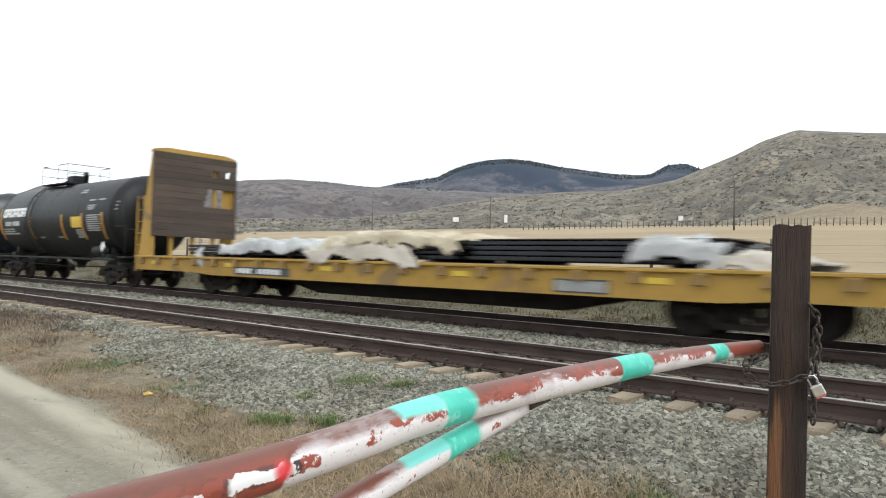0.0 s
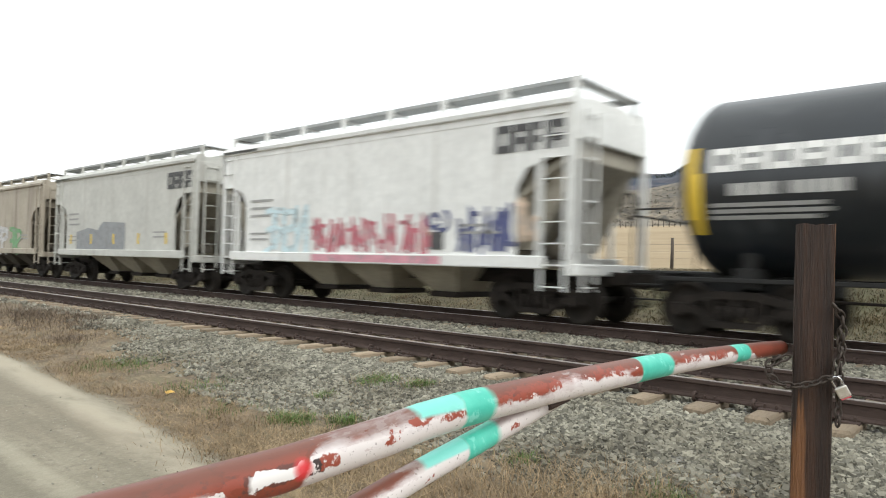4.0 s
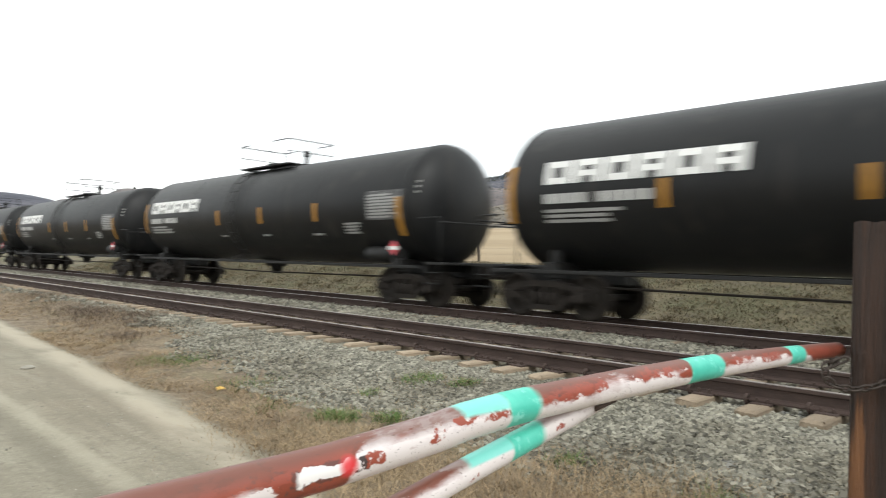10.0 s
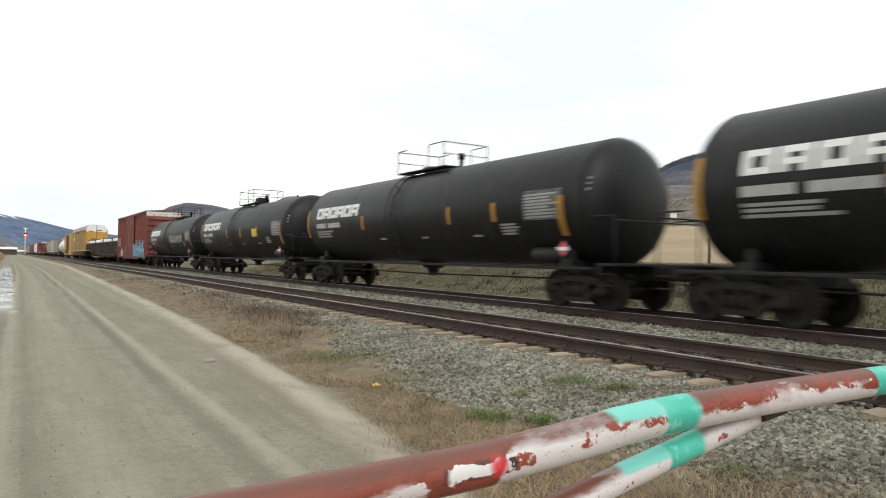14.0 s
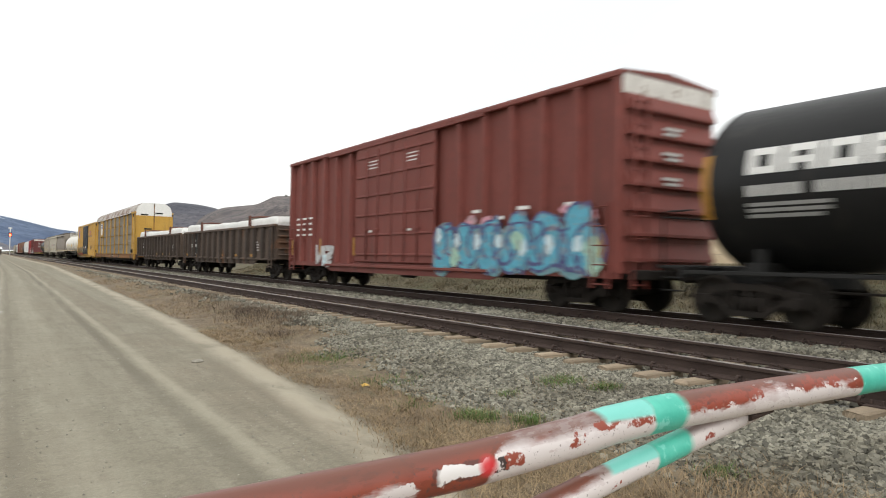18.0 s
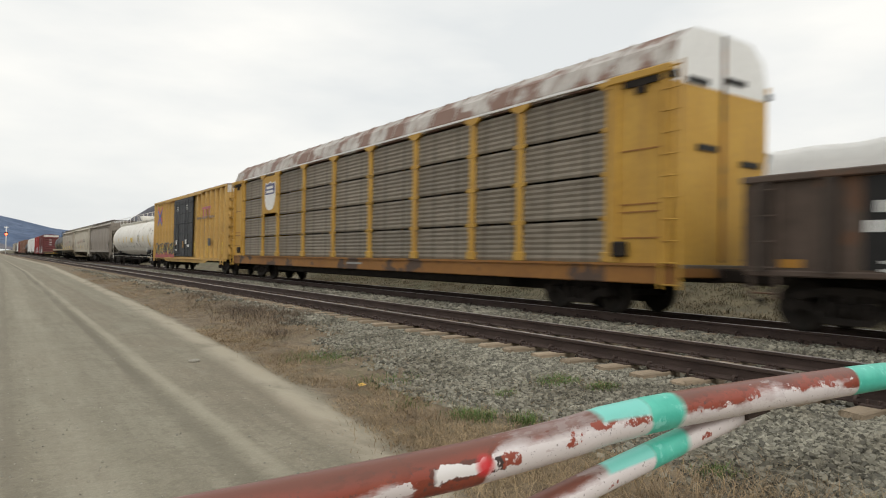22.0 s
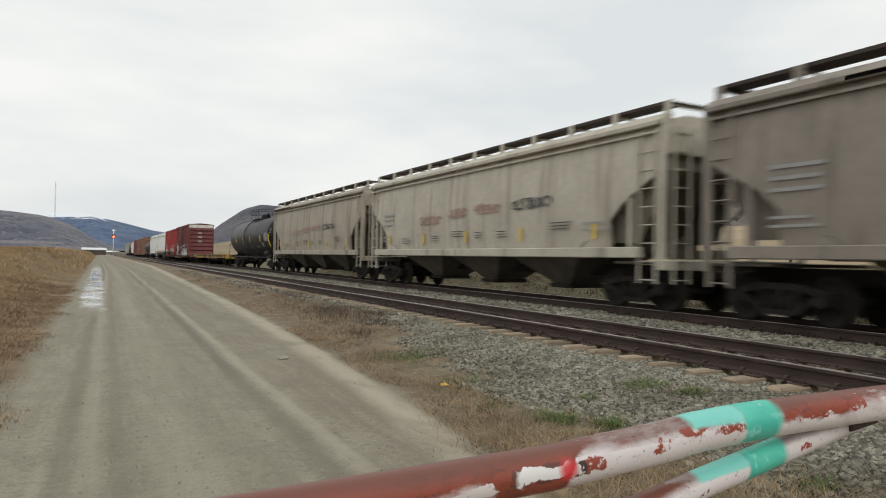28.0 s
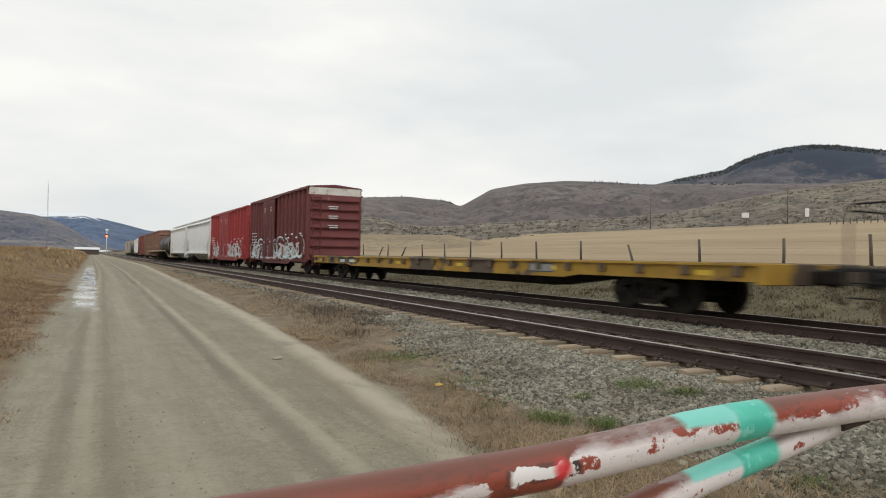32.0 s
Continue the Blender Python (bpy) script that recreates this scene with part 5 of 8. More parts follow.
    for i in range(bays):
        c = -span / 2 + span * (i + 0.5) / bays
        hw = span / bays / 2
        s = Shape()
        up = sill + (0.18 if ribs else 0.0)
        top = [(c - hw, -w + 0.1, up), (c + hw, -w + 0.1, up), (c + hw, w - 0.1, up), (c - hw, w - 0.1, up)]
        low = [(c - 0.32, -0.5, 0.44), (c + 0.32, -0.5, 0.44), (c + 0.32, 0.5, 0.44), (c - 0.32, 0.5, 0.44)]
        s.add(low + top, [(3, 2, 1, 0), (4, 5, 6, 7), (0, 1, 5, 4), (1, 2, 6, 5), (2, 3, 7, 6), (3, 0, 4, 7)])
        bay = part("outlet_bay", s, "hopper_belly" if slope == "shaded_dusty_slope" else "hopper_shadow", car)
        part("outlet_gate", Shape().box(c, 0, 0.40, 0.85, 1.25, 0.12, 0.02), "iron", bay)
    # running board on stands over the roof
    s = Shape()
    rise = -0.04 if ribs else 0.0
    out = 0.80 if ribs else 1.12
    s.box(0, out - 0.18, eave + 0.47 + rise, 2 * a - 0.1, 0.42, 0.035)
    s.box(0, -out + 0.18, eave + 0.47 + rise, 2 * a - 0.1, 0.42, 0.035)
    s.box(0, out + 0.05, eave + 0.49 + rise, 2 * a - 0.1, 0.03, 0.07)
    for side in (-1, 1):
        s.box(side * (a - 0.20), 0, eave + 0.47 + rise, 0.30, 2.3, 0.035)
    # dark board on bowed cars: its underside's shade is put into the colour
    board = part_each("running_board", s, "gon_stake" if curved and mat != "white_hopper" else "walkway", car)
    if not ribs:
        # a broad pale shoulder over each side
        for side in (-1, 1):
            part("roof_shoulder", Shape().prism([(side * (w + 0.07), eave - 0.02), (side * (w + 0.07), eave + 0.05), (side * (w - 0.10), eave + 0.21), (side * (w - 0.30), eave + 0.23), (side * (w - 0.30), eave - 0.02)][::side], "x", -a + 0.05, a - 0.05), mat, car)
    n = int(2 * a / (1.15 if ribs else 1.62))
    for i in range(n + 1):
        x = -a + 0.15 + (2 * a - 0.3) * i / n
        part("stand", shared(("walk_stand", mat, ribs > 0), lambda: Shape().box(0, 0, 0, 0.05, 2 * out, 0.05).box(0, out + (0 if ribs else 0.08), -0.11, 0.10 if ribs else 0.16, 0.05, 0.38).box(0, -out, -0.11, 0.10, 0.05, 0.38), mat), None, board, at=pose(x, 0, eave + 0.435 + rise))
    part("hatch_row", Shape().box(0, 0, eave + 0.30, 2 * a - 1.0, 0.62, 0.14, 0.04), mat, car)
    return car


def box_car(u0, u1, mat, label, eave=4.92, floor=0.85, ribs=17, door=(0.08, 0.34), door_mat=None, seed=1, end_band=True, graffiti=None, mark=None, group="cars of the freight train"):
    """door: the double doors' extent as shares of the length, from the tail end."""
    rng = random.Random(seed)
    car, half = start_car("box_car", label, u0, u1, category="box car", group=group, trucks=2.0)
    a = half - 0.62
    w = 1.50
    d1, d0 = a - 2 * a * door[0], a - 2 * a * door[1]
    s = Shape()
    s.box(0, 0, (floor + eave) / 2, 2 * a, 2 * w - 0.22, eave - floor, 0.02)
    body = part("body", s, mat, car)
    # side posts on both sides
    for side in (-1, 1):
        for i in range(ribs):
            x = -a + 0.12 + (2 * a - 0.24) * i / (ribs - 1)
            if d0 - 0.1 < x < d1 + 0.1:
                continue
            key = ("side_post", mat, side, round(eave, 2))
            mk = lambda: Shape().prism([(-0.13, side * (w - 0.12)), (0.13, side * (w - 0.12)), (0.075, side * (w + 0.045)), (-0.075, side * (w + 0.045))][::side], "z", floor + 0.02, eave - 0.10)
            part("side_post", shared(key, mk, mat), None, body, at=pose(x, 0, 0))
        s = Shape().box(0, side * (w + 0.0), eave - 0.04, 2 * a + 0.06, 0.12, 0.12, 0.02)
        part("eave_rail", s, mat, car)
        s = Shape().prism([(-a, floor + 0.06), (-a, floor - 0.10), (-a + 3.6, floor - 0.10), (-a + 4.2, floor - 0.26), (a - 4.2, floor - 0.26), (a - 3.6, floor - 0.10), (a, floor - 0.10), (a, floor + 0.06)],
                          "y", *((w - 0.05, w + 0.01) if side > 0 else (-w - 0.01, -w + 0.05)))
        part("side_sill", s, mat, car)
        # two plug doors with cross ribs and lock rods
        for k in range(2):
            e0, e1 = (d0 + (d1 - d0) * k / 2 + 0.03, d0 + (d1 - d0) * (k + 1) / 2 - 0.03)
            c = (e0 + e1) / 2
            dm = door_mat or mat
            leaf = part("door", Shape().box(c, side * (w + 0.02), (floor + eave) / 2 - 0.02, e1 - e0, 0.08, eave - floor - 0.24, 0.02), dm, car)
            s = Shape()
            for j in range(6):
                z = floor + 0.35 + (eave - floor - 0.85) * j / 5
                s.box(c, side * (w + 0.075), z, e1 - e0 - 0.12, 0.05, 0.07, 0.012)
            part_each("door_rib", s, dm, leaf)
            s = Shape()
            for x in (c - 0.38, c + 0.38):
                s.tube([(x, side * (w + 0.11), floor + 0.15), (x, side * (w + 0.11), eave - 0.3)], 0.022, 6)
                s.box(x, side * (w + 0.11), floor + 1.15, 0.16, 0.05, 0.08, 0.01)
            part_each("lock_rod", s, dm, leaf)
            if side > 0:
                s = Shape()
                bars(s, c - 0.28, c + 0.32, eave - 0.95, eave - 0.62, 3, w + 0.068, rng)
                bars(s, c - 0.12, c + 0.15, floor + 1.0, floor + 1.2, 1, w + 0.115, rng)
                part_each("stencil", s, "decal_white", leaf)
        # door tracks below and above the leaves
        s = Shape().box((d0 + d1) / 2, side * (w + 0.06), floor - 0.04, (d1 - d0) * 2.0, 0.10, 0.08, 0.01)
        s.box((d0 + d1) / 2, side * (w + 0.05), eave - 0.14, (d1 - d0) * 1.9, 0.10, 0.08, 0.01)
        part_each("door_track", s, mat, car)
    # roof: shallow ridge with cross seams
    s = Shape().prism([(-w - 0.03, eave), (w + 0.03, eave), (w + 0.03, eave + 0.04), (0, eave + 0.17), (-w - 0.03, eave + 0.04)], "x", -a - 0.03, a + 0.03)
    roof = part("roof", s, "rack_roof" if mat == "yellow_box" else mat, car)
    for i in range(12):
        x = -a + 0.5 + (2 * a - 1.0) * i / 11
        part("roof_seam", shared("roof_seam", lambda: Shape().prism([(-1.5, 0.03), (1.5, 0.03), (1.5, 0.07), (0, 0.20), (-1.5, 0.07)], "x", -0.04, 0.04), "walkway"), None, roof, at=pose(x, 0, eave))
    # ends with horizontal corrugations
    for side in (-1, 1):
        e = side * a
        for j in range(7):
            z = floor + 0.35 + (eave - floor - 1.0) * j / 6
            s = Shape().prism([(e, z - 0.10), (e + side * 0.15, z - 0.09), (e + side * 0.15, z - 0.03), (e, z + 0.30)][::-side], "y", -w + 0.12, w - 0.12)
            part("end_corrugation", s, mat, body)
        if end_band:
            part("end_band", Shape().box(e + side * 0.012, 0, eave - 0.22, 0.03, 2 * w - 0.06, 0.40, 0.005), "dirty_white", body)
        part("ladder", ladder_shape(side * (a - 0.45), w + 0.07, 0.55, 2.3, 0.45, 5), mat, car)
        part("ladder", ladder_shape(e + side * 0.14, 1.05, 0.55, eave - 0.5, 0.42, 9, "y"), mat, car)
        part("end_sill", Shape().box(side * (a + 0.08), 0, floor - 0.02, 0.28, 2.5, 0.20, 0.02), "iron", car)
        s = Shape()
        for k in range(3):
            for d in range(2):
                s.box(e + side * 0.16, 0.12 + rng.uniform(-0.05, 0.05), eave - 1.05 - 0.52 * k - 0.11 * d, 0.03, 0.55 - 0.1 * d, 0.06)
        part_each("end_stencil", s, "decal_soft", body)
    # stencils and reflector strips
    s = Shape()
    for k in range(5):
        x = -a + 1.0 + rng.uniform(0, 0.3) + k * 0.8
        if x < d0 - 0.6:
            bars(s, x, x + 0.45, floor + 1.35 - 0.2 * (k % 2), floor + 1.6 - 0.2 * (k % 2), 1, w + 0.052, rng)
    for k in range(3):
        x = a - 0.9 - k * 0.62
        if x - 0.4 > d1:
            bars(s, x - 0.36, x, floor + 1.0, floor + 1.85, 4, w + 0.052, rng)
    if mat != "yellow_box":
        part_each("stencil", s, "decal_white", body)
    for k in range(7):
        x = -a + 0.45 + (2 * a - 0.9) * k / 6
        part("reflector_strip", Shape().box(x, w + 0.052, floor + 0.62, 0.11, 0.012, 0.62), "stripe_orange" if mat != "yellow_box" else "stripe_yellow", body)
    if mark:
        mark(car, body, a, floor, eave, w + 0.0, rng)
    if graffiti:
        graffiti(car, body, a, floor, eave, w + 0.054, rng)
    s = Shape()
    for y in (-0.9, 0.9):
        s.box(0, y, 0.72, 2 * a - 4.8, 0.10, 0.16, 0.01)
    s.tube([(0.5, 0.5, 0.62), (1.2, 0.5, 0.62)], 0.16, 14)
    part("under_frame", s, "iron", car)
    return car


def gondola_car(u0, u1, label, top=2.46, floor=0.95, ribs=15, seed=1):
    rng = random.Random(seed)
    car, half = start_car("gondola_car", label, u0, u1, category="gondola car", trucks=1.75)
    a, w = half - 0.62, 1.48
    for side in (-1, 1):
        s = Shape().prism([(-a, floor), (-a + 2.4, floor), (-a + 3.0, floor - 0.26), (a - 3.0, floor - 0.26), (a - 2.4, floor), (a, floor), (a, top), (-a, top)],
                          "y", *((w - 0.05, w) if side > 0 else (-w, -w + 0.05)))
        wall = part("side_wall", s, "gon_brown", car)
        part("top_chord", Shape().box(0, side * (w + 0.01), top, 2 * a + 0.06, 0.18, 0.12, 0.02), "gon_brown", car)
        part("bottom_chord", Shape().box(0, side * (w + 0.02), floor - 0.0, 2 * a - 0.1, 0.14, 0.10, 0.02), "gon_brown", car)
        for i in range(ribs):
            x = -a + 0.35 + (2 * a - 0.7) * i / (ribs - 1)
            low = floor - 0.22 if abs(x) < a - 3 else floor + 0.02
            s = Shape().prism([(-0.11, side * (w - 0.01)), (0.11, side * (w - 0.01)), (0.08, side * (w + 0.15)), (-0.08, side * (w + 0.15))][::side], "z", low, top - 0.06)
            for k, p in enumerate(s.v):
                s.v[k] = (p[0] + x, p[1], p[2])
            part("side_stake", s, "gon_stake", wall)
        if side > 0:
            for k in range(7):
                x = -a + 0.75 + (2 * a - 1.5) * k / 6
                part("reflector_strip", Shape().box(x, w + 0.006, floor + 0.16, 0.42, 0.012, 0.13), "stripe_orange", wall)
            s = Shape()
            for k in range(4):
                s.box(a - 2.10 - 0.2 * k, w + 0.012, top - 0.52, 0.15, 0.012, 0.17)
            for k in range(6):
                s.box(a - 1.95 - 0.2 * k, w + 0.012, top - 0.80, 0.15, 0.012, 0.17)
            bars(s, a - 3.0, a - 2.1, floor + 0.02, floor + 0.26, 2, w + 0.012, rng)
            bars(s, -a + 2.2, -a + 2.9, floor + 0.35, floor + 0.85, 4, w + 0.006, rng)
            part_each("car_number", s, "decal_white", wall)
            part("stencil_plate", Shape().box(a - 2.48, w + 0.003, (top + floor) / 2, 1.30, 0.012, top - floor - 0.16), "black", wall)
            part("diamond_mark", Shape().box(0.4 if seed == 1 else -2.0, w + 0.006, top - 0.5, 0.30, 0.012, 0.22, turn=pose(0, 0, 0, 0, 45, 0)), "decal_white", wall)
    for side in (-1, 1):
        e = side * a
        part("end_wall", Shape().box(e, 0, (floor + top) / 2, 0.07, 2 * w, top - floor, 0.01), "gon_brown", car)
        s = Shape()
        for j in range(5):
            s.box(e + side * 0.07, 0, floor + 0.2 + (top - floor - 0.4) * j / 4, 0.12, 2 * w - 0.2, 0.09, 0.03)
        part_each("end_rib", s, "gon_brown", car)
        part("ladder", ladder_shape(side * (a - 0.4), w + 0.12, 0.55, top - 0.1, 0.42, 5), "gon_brown", car)
    part("floor_plate", Shape().box(0, 0, floor + 0.02, 2 * a, 2 * w - 0.1, 0.06), "gon_brown", car)
    part("air_reservoir", Shape().tube([(0.6, 1.05, 0.60), (1.3, 1.05, 0.60)], 0.17, 14), "iron", car)
    part("brake_cylinder", Shape().box(-0.6, 1.10, 0.58, 0.55, 0.30, 0.26, 0.04), "iron", car)
    return car, half


LOADS = []


def load(name, label, shape, mat, u, category="load"):
    ob = single(name, shape, mat, label, category, group="loads on the train")
    LOADS.append((ob, u))
    return ob


def crumpled(x0, x1, hw, z1, hang, seed, nx=90, ny=34, fold=0.10, least=0.45):
    """A torn sheet lying over a load: sharp slanting folds on top, ragged edges that hang to the road side in tongues."""
    rows = []
    for i in range(nx + 1):
        x = x0 + (x1 - x0) * i / nx
        row = []
        for j in range(ny + 1):
            v = -1 + 2 * j / ny
            q = Vector((x * 0.9 + v * 0.9, v * hw * 0.7 - x * 0.25, seed * 3.0))
            crease = (1 - 2 * abs(noise.noise(q * 1.1))) * 0.7 + (1 - 2 * abs(noise.noise(q * 2.6))) * 0.4
            z = z1 + fold * crease + 0.35 * fold * (1 - 2 * abs(noise.noise(q * 5.5))) + 0.07 * noise.noise(q * 9.0)
            tongue = max(0.0, noise.noise(Vector((x * 0.75, seed, 0))) + 0.18) * 1.9 + 0.25 * noise.noise(Vector((x * 3.4, seed, 5)))
            drop = hang * max(least + 0.3 * noise.noise(Vector((x * 2.2, seed, 2))), tongue)
            edge = max(0, abs(v) - 0.80) / 0.20
            y = (v / 0.84 if abs(v) < 0.84 else math.copysign(1.0, v)) * hw * (1 + 0.05 * noise.noise(q * 2.0) + 0.03 * edge)
            z -= drop * edge ** 1.2
            tip = max(0, 1 - min(x - x0, x1 - x) / 0.8)
            row.append((x + 0.45 * tip * noise.noise(Vector((v * 3.1, seed, x0))), y, z - 0.16 * tip ** 2))
        rows.append(row)
    return Shape().sheet([r[::-1] for r in rows], False).sheet([[(p[0], p[1] * 0.985, p[2] - 0.02) for p in r] for r in rows], False)


def wrapped(x0, x1, hw, z0, z1, rng, nx=48):
    """A block of stacked bundles in tight white wrapping: flat top, rounded edges, slight hollows between the bundles."""
    ph = [rng.uniform(0, 6.3) for _ in range(3)]
    prof = [(-1.0, 0.0), (-1.0, 0.80), (-0.985, 0.92), (-0.95, 0.985), (-0.90, 1.0), (-0.45, 1.02), (0.0, 1.03), (0.45, 1.02), (0.90, 1.0), (0.95, 0.985), (0.985, 0.92), (1.0, 0.80), (1.0, 0.0)]
    rows = []
    for i in range(nx + 1):
        x = x0 + (x1 - x0) * i / nx
        dip = 0.018 * math.sin(x * 1.3 + ph[0]) + 0.010 * math.sin(x * 4.1 + ph[1]) - 0.03 * max(0, math.sin(x * 1.05 + ph[2])) ** 12
        end = min(1.0, 0.80 + min(x - x0, x1 - x) / 0.25)
        rows.append([(x, v * hw * (1 + 0.4 * dip), z0 + (z1 + dip - z0) * h * end) for v, h in prof])
    s = Shape().sheet([r[::-1] for r in rows])
    for r, flip in ((rows[0], False), (rows[-1], True)):
        s.add(r, [tuple(range(len(r)))[::-1 if flip else 1]])
    return s


def autorack_car(u0, u1):
    car, half = start_car("autorack_car", "yellow covered car carrier with weathered zinc side panels", u0, u1, category="car carrier", trucks=3.4)
    a, w = half - 0.85, 1.48
    base, side_top, eave, peak = 1.06, 4.66, 4.78, 5.60
    for side in (-1, 1):
        s = Shape().box(0, side * (w - 0.02), 0.86, 2 * half - 1.5, 0.10, 0.36, 0.02)
        s.box(0, side * (w + 0.02), 1.05, 2 * half - 1.5, 0.12, 0.05)
        part("side_sill", s, "rack_sill", car)
        # posts, then corrugated panels in four rows between them
        xs = [-11.8, -9.0, -7.1, -4.25, -1.42, 1.42, 4.25, 7.1, 9.0, 11.8]
        n = len(xs) - 1
        for i, x in enumerate(xs):
            s = Shape().box(x, side * w, (base + side_top) / 2, 0.20, 0.12, side_top - base, 0.02)
            s.prism([(x - 0.34, side_top + 0.10), (x + 0.34, side_top + 0.10), (x + 0.34, side_top + 0.02), (x + 0.10, side_top - 0.10), (x - 0.10, side_top - 0.10), (x - 0.34, side_top + 0.02)][::-1],
                    "y", *((w - 0.02, w + 0.075) if side > 0 else (-w - 0.075, -w + 0.02)))
            s.box(x, side * w, base + 0.12, 0.34, 0.14, 0.22, 0.02)
            post = part("side_post", s, "rack_yellow", car)
            for j in range(1, 4):
                z = base + (side_top - base) * j / 4
                part("gusset", Shape().box(x, side * (w + 0.035), z, 0.40, 0.05, 0.10, 0.01), "rack_yellow", post)
        ph = (side_top - base) / 4

        def panel(pw):
            rows = []
            k = 7
            for r in range(2 * k + 1):
                z = -ph / 2 + 0.03 + (ph - 0.06) * r / (2 * k)
                y = side * (0.0 + 0.017 * (r % 2))
                rows.append([(-pw / 2, y, z), (pw / 2, y, z)])
            s = Shape().sheet(rows if side < 0 else [r[::-1] for r in rows], False)
            s.box(0, -side * 0.02, 0, pw, 0.02, ph - 0.05)
            return s
        for i in range(n):
            pw = xs[i + 1] - xs[i] - 0.10
            mesh = shared(("side_panel", side, round(pw, 2)), lambda: panel(pw), "rack_panel")
            for j in range(4):
                if side > 0 and i == n - 2 and j >= 2:
                    continue
                part("side_panel", mesh, None, car, at=pose((xs[i] + xs[i + 1]) / 2, side * (w - 0.03), base + ph * (j + 0.5)))
        # yellow end bays
        for e in (-1, 1):
            x, wdt = e * (11.8 + a) / 2, a - 11.8
            part("end_bay", Shape().box(x, side * (w - 0.01), (base + side_top) / 2 + 0.04, wdt, 0.10, side_top - base + 0.18, 0.02), "rack_yellow", car)
        if side > 0:
            x = (xs[n - 2] + xs[n - 1]) / 2
            pw = xs[n - 1] - xs[n - 2] - 0.10
            board = part("emblem_board", Shape().box(x, w + 0.0, base + ph * 3 + 0.05, pw + 0.1, 0.10, ph * 2 - 0.12, 0.02), "rack_yellow", car)
            zc, hh = base + ph * 2.98, ph * 0.72
            out = [(0.60, 0.95), (0.66, 0.35), (0.66, -0.05), (0.62, -0.42), (0.50, -0.72), (0.28, -0.92), (0.0, -1.0)]
            ring = [(x + p, zc + q * hh) for p, q in out] + [(x - p, zc + q * hh) for p, q in out[-2::-1]] + [(x - 0.30, zc + 0.86 * hh), (x, zc + 1.0 * hh), (x + 0.30, zc + 0.86 * hh)]
            shield = part("emblem_shield", Shape().prism(ring, "y", w + 0.05, w + 0.062), "decal_white", board)
            band = [(x + 0.57, zc + 0.88 * hh), (x + 0.61, zc + 0.34 * hh), (x + 0.58, zc + 0.12 * hh), (x - 0.58, zc + 0.12 * hh), (x - 0.61, zc + 0.34 * hh), (x - 0.57, zc + 0.88 * hh), (x - 0.30, zc + 0.80 * hh), (x, zc + 0.92 * hh), (x + 0.30, zc + 0.80 * hh)]
            part("emblem_band", Shape().prism(band, "y", w + 0.058, w + 0.068), "spray_navy", shield)
            s = Shape().box(x, w + 0.072, zc + 0.58 * hh, 0.80, 0.010, 0.11).box(x, w + 0.072, zc + 0.30 * hh, 0.86, 0.010, 0.11)
            part_each("emblem_bar", s, "decal_white", shield)
            s = Shape()
            bars(s, -1.0, 0.2, 0.80, 0.98, 1, w + 0.035, random.Random(4))
            part_each("stencil", s, "decal_grey", car)
        for e in (-1, 1):
            # corner posts, a recessed door plate and rails on the end bays
            s = Shape().box(e * (a - 0.10), side * (w + 0.03), (base + side_top) / 2, 0.20, 0.14, side_top - base, 0.02)
            s.box(e * 11.98, side * (w + 0.03), (base + side_top) / 2, 0.16, 0.14, side_top - base, 0.02)
            part_each("corner_post", s, "rack_yellow", car)
            part("end_rail", Shape().box(e * (11.8 + a) / 2, side * (w + 0.05), side_top + 0.04, a - 11.7, 0.16, 0.16, 0.02), "rack_yellow", car)
            # dark bar put in for the shade under the end rail, and a bracket
            s = Shape().box(e * (11.9 + a) / 2 + e * 0.2, side * (w + 0.05), side_top - 0.10, a - 12.1, 0.10, 0.13).box(e * 12.6, side * (w + 0.05), side_top - 0.22, 0.22, 0.10, 0.20)
            part_each("door_track", s, "iron", car)
            s = Shape()
            for z in (base + 0.5, base + 1.0, base + 1.15, base + 2.2):
                s.box(e * (11.9 + a) / 2, side * (w + 0.045), z, a - 12.3, 0.02, 0.03)
            part_each("door_crease", s, "rack_sill", car)
            part("hand_brake", Shape().box(e * 12.15, side * (w + 0.10), base + 0.28, 0.34, 0.16, 0.30, 0.03), "iron", car)
    part("under_sill", Shape().box(0, 0, 0.60, 2 * half - 11.0, 0.60, 0.42, 0.02).box(0, 1.0, 0.62, 2 * half - 12.0, 0.10, 0.30), "iron", car)
    part("deck", Shape().box(0, 0, 1.02, 2 * half - 1.4, 2.8, 0.08, 0.01), "deck", car)
    # roof: sloped shoulders and a flat crown, in corrugated sheets
    prof = [(-w - 0.02, side_top + 0.04), (w + 0.02, side_top + 0.04), (w + 0.02, eave + 0.06), (w - 0.13, peak - 0.36), (w - 0.52, peak - 0.05), (0, peak), (-w + 0.52, peak - 0.05), (-w + 0.13, peak - 0.36), (-w - 0.02, eave + 0.06)]
    roof = part("roof", Shape().prism(prof, "x", -a, a), "rack_roof", car)
    part("roof_rail", Shape().box(0, w + 0.05, eave - 0.02, 2 * a, 0.06, 0.05), "decal_white", roof)
    for i in range(24):
        x = -a + 0.3 + (2 * a - 0.6) * i / 23
        part("roof_rib", shared("rack_rib", lambda: Shape().tube([(0, w + 0.02, eave + 0.06), (0, w - 0.12, peak - 0.36), (0, w - 0.51, peak - 0.04), (0, 0, peak + 0.01)], 0.02, 5), "rack_roof"), None, roof, at=pose(x, 0, 0))
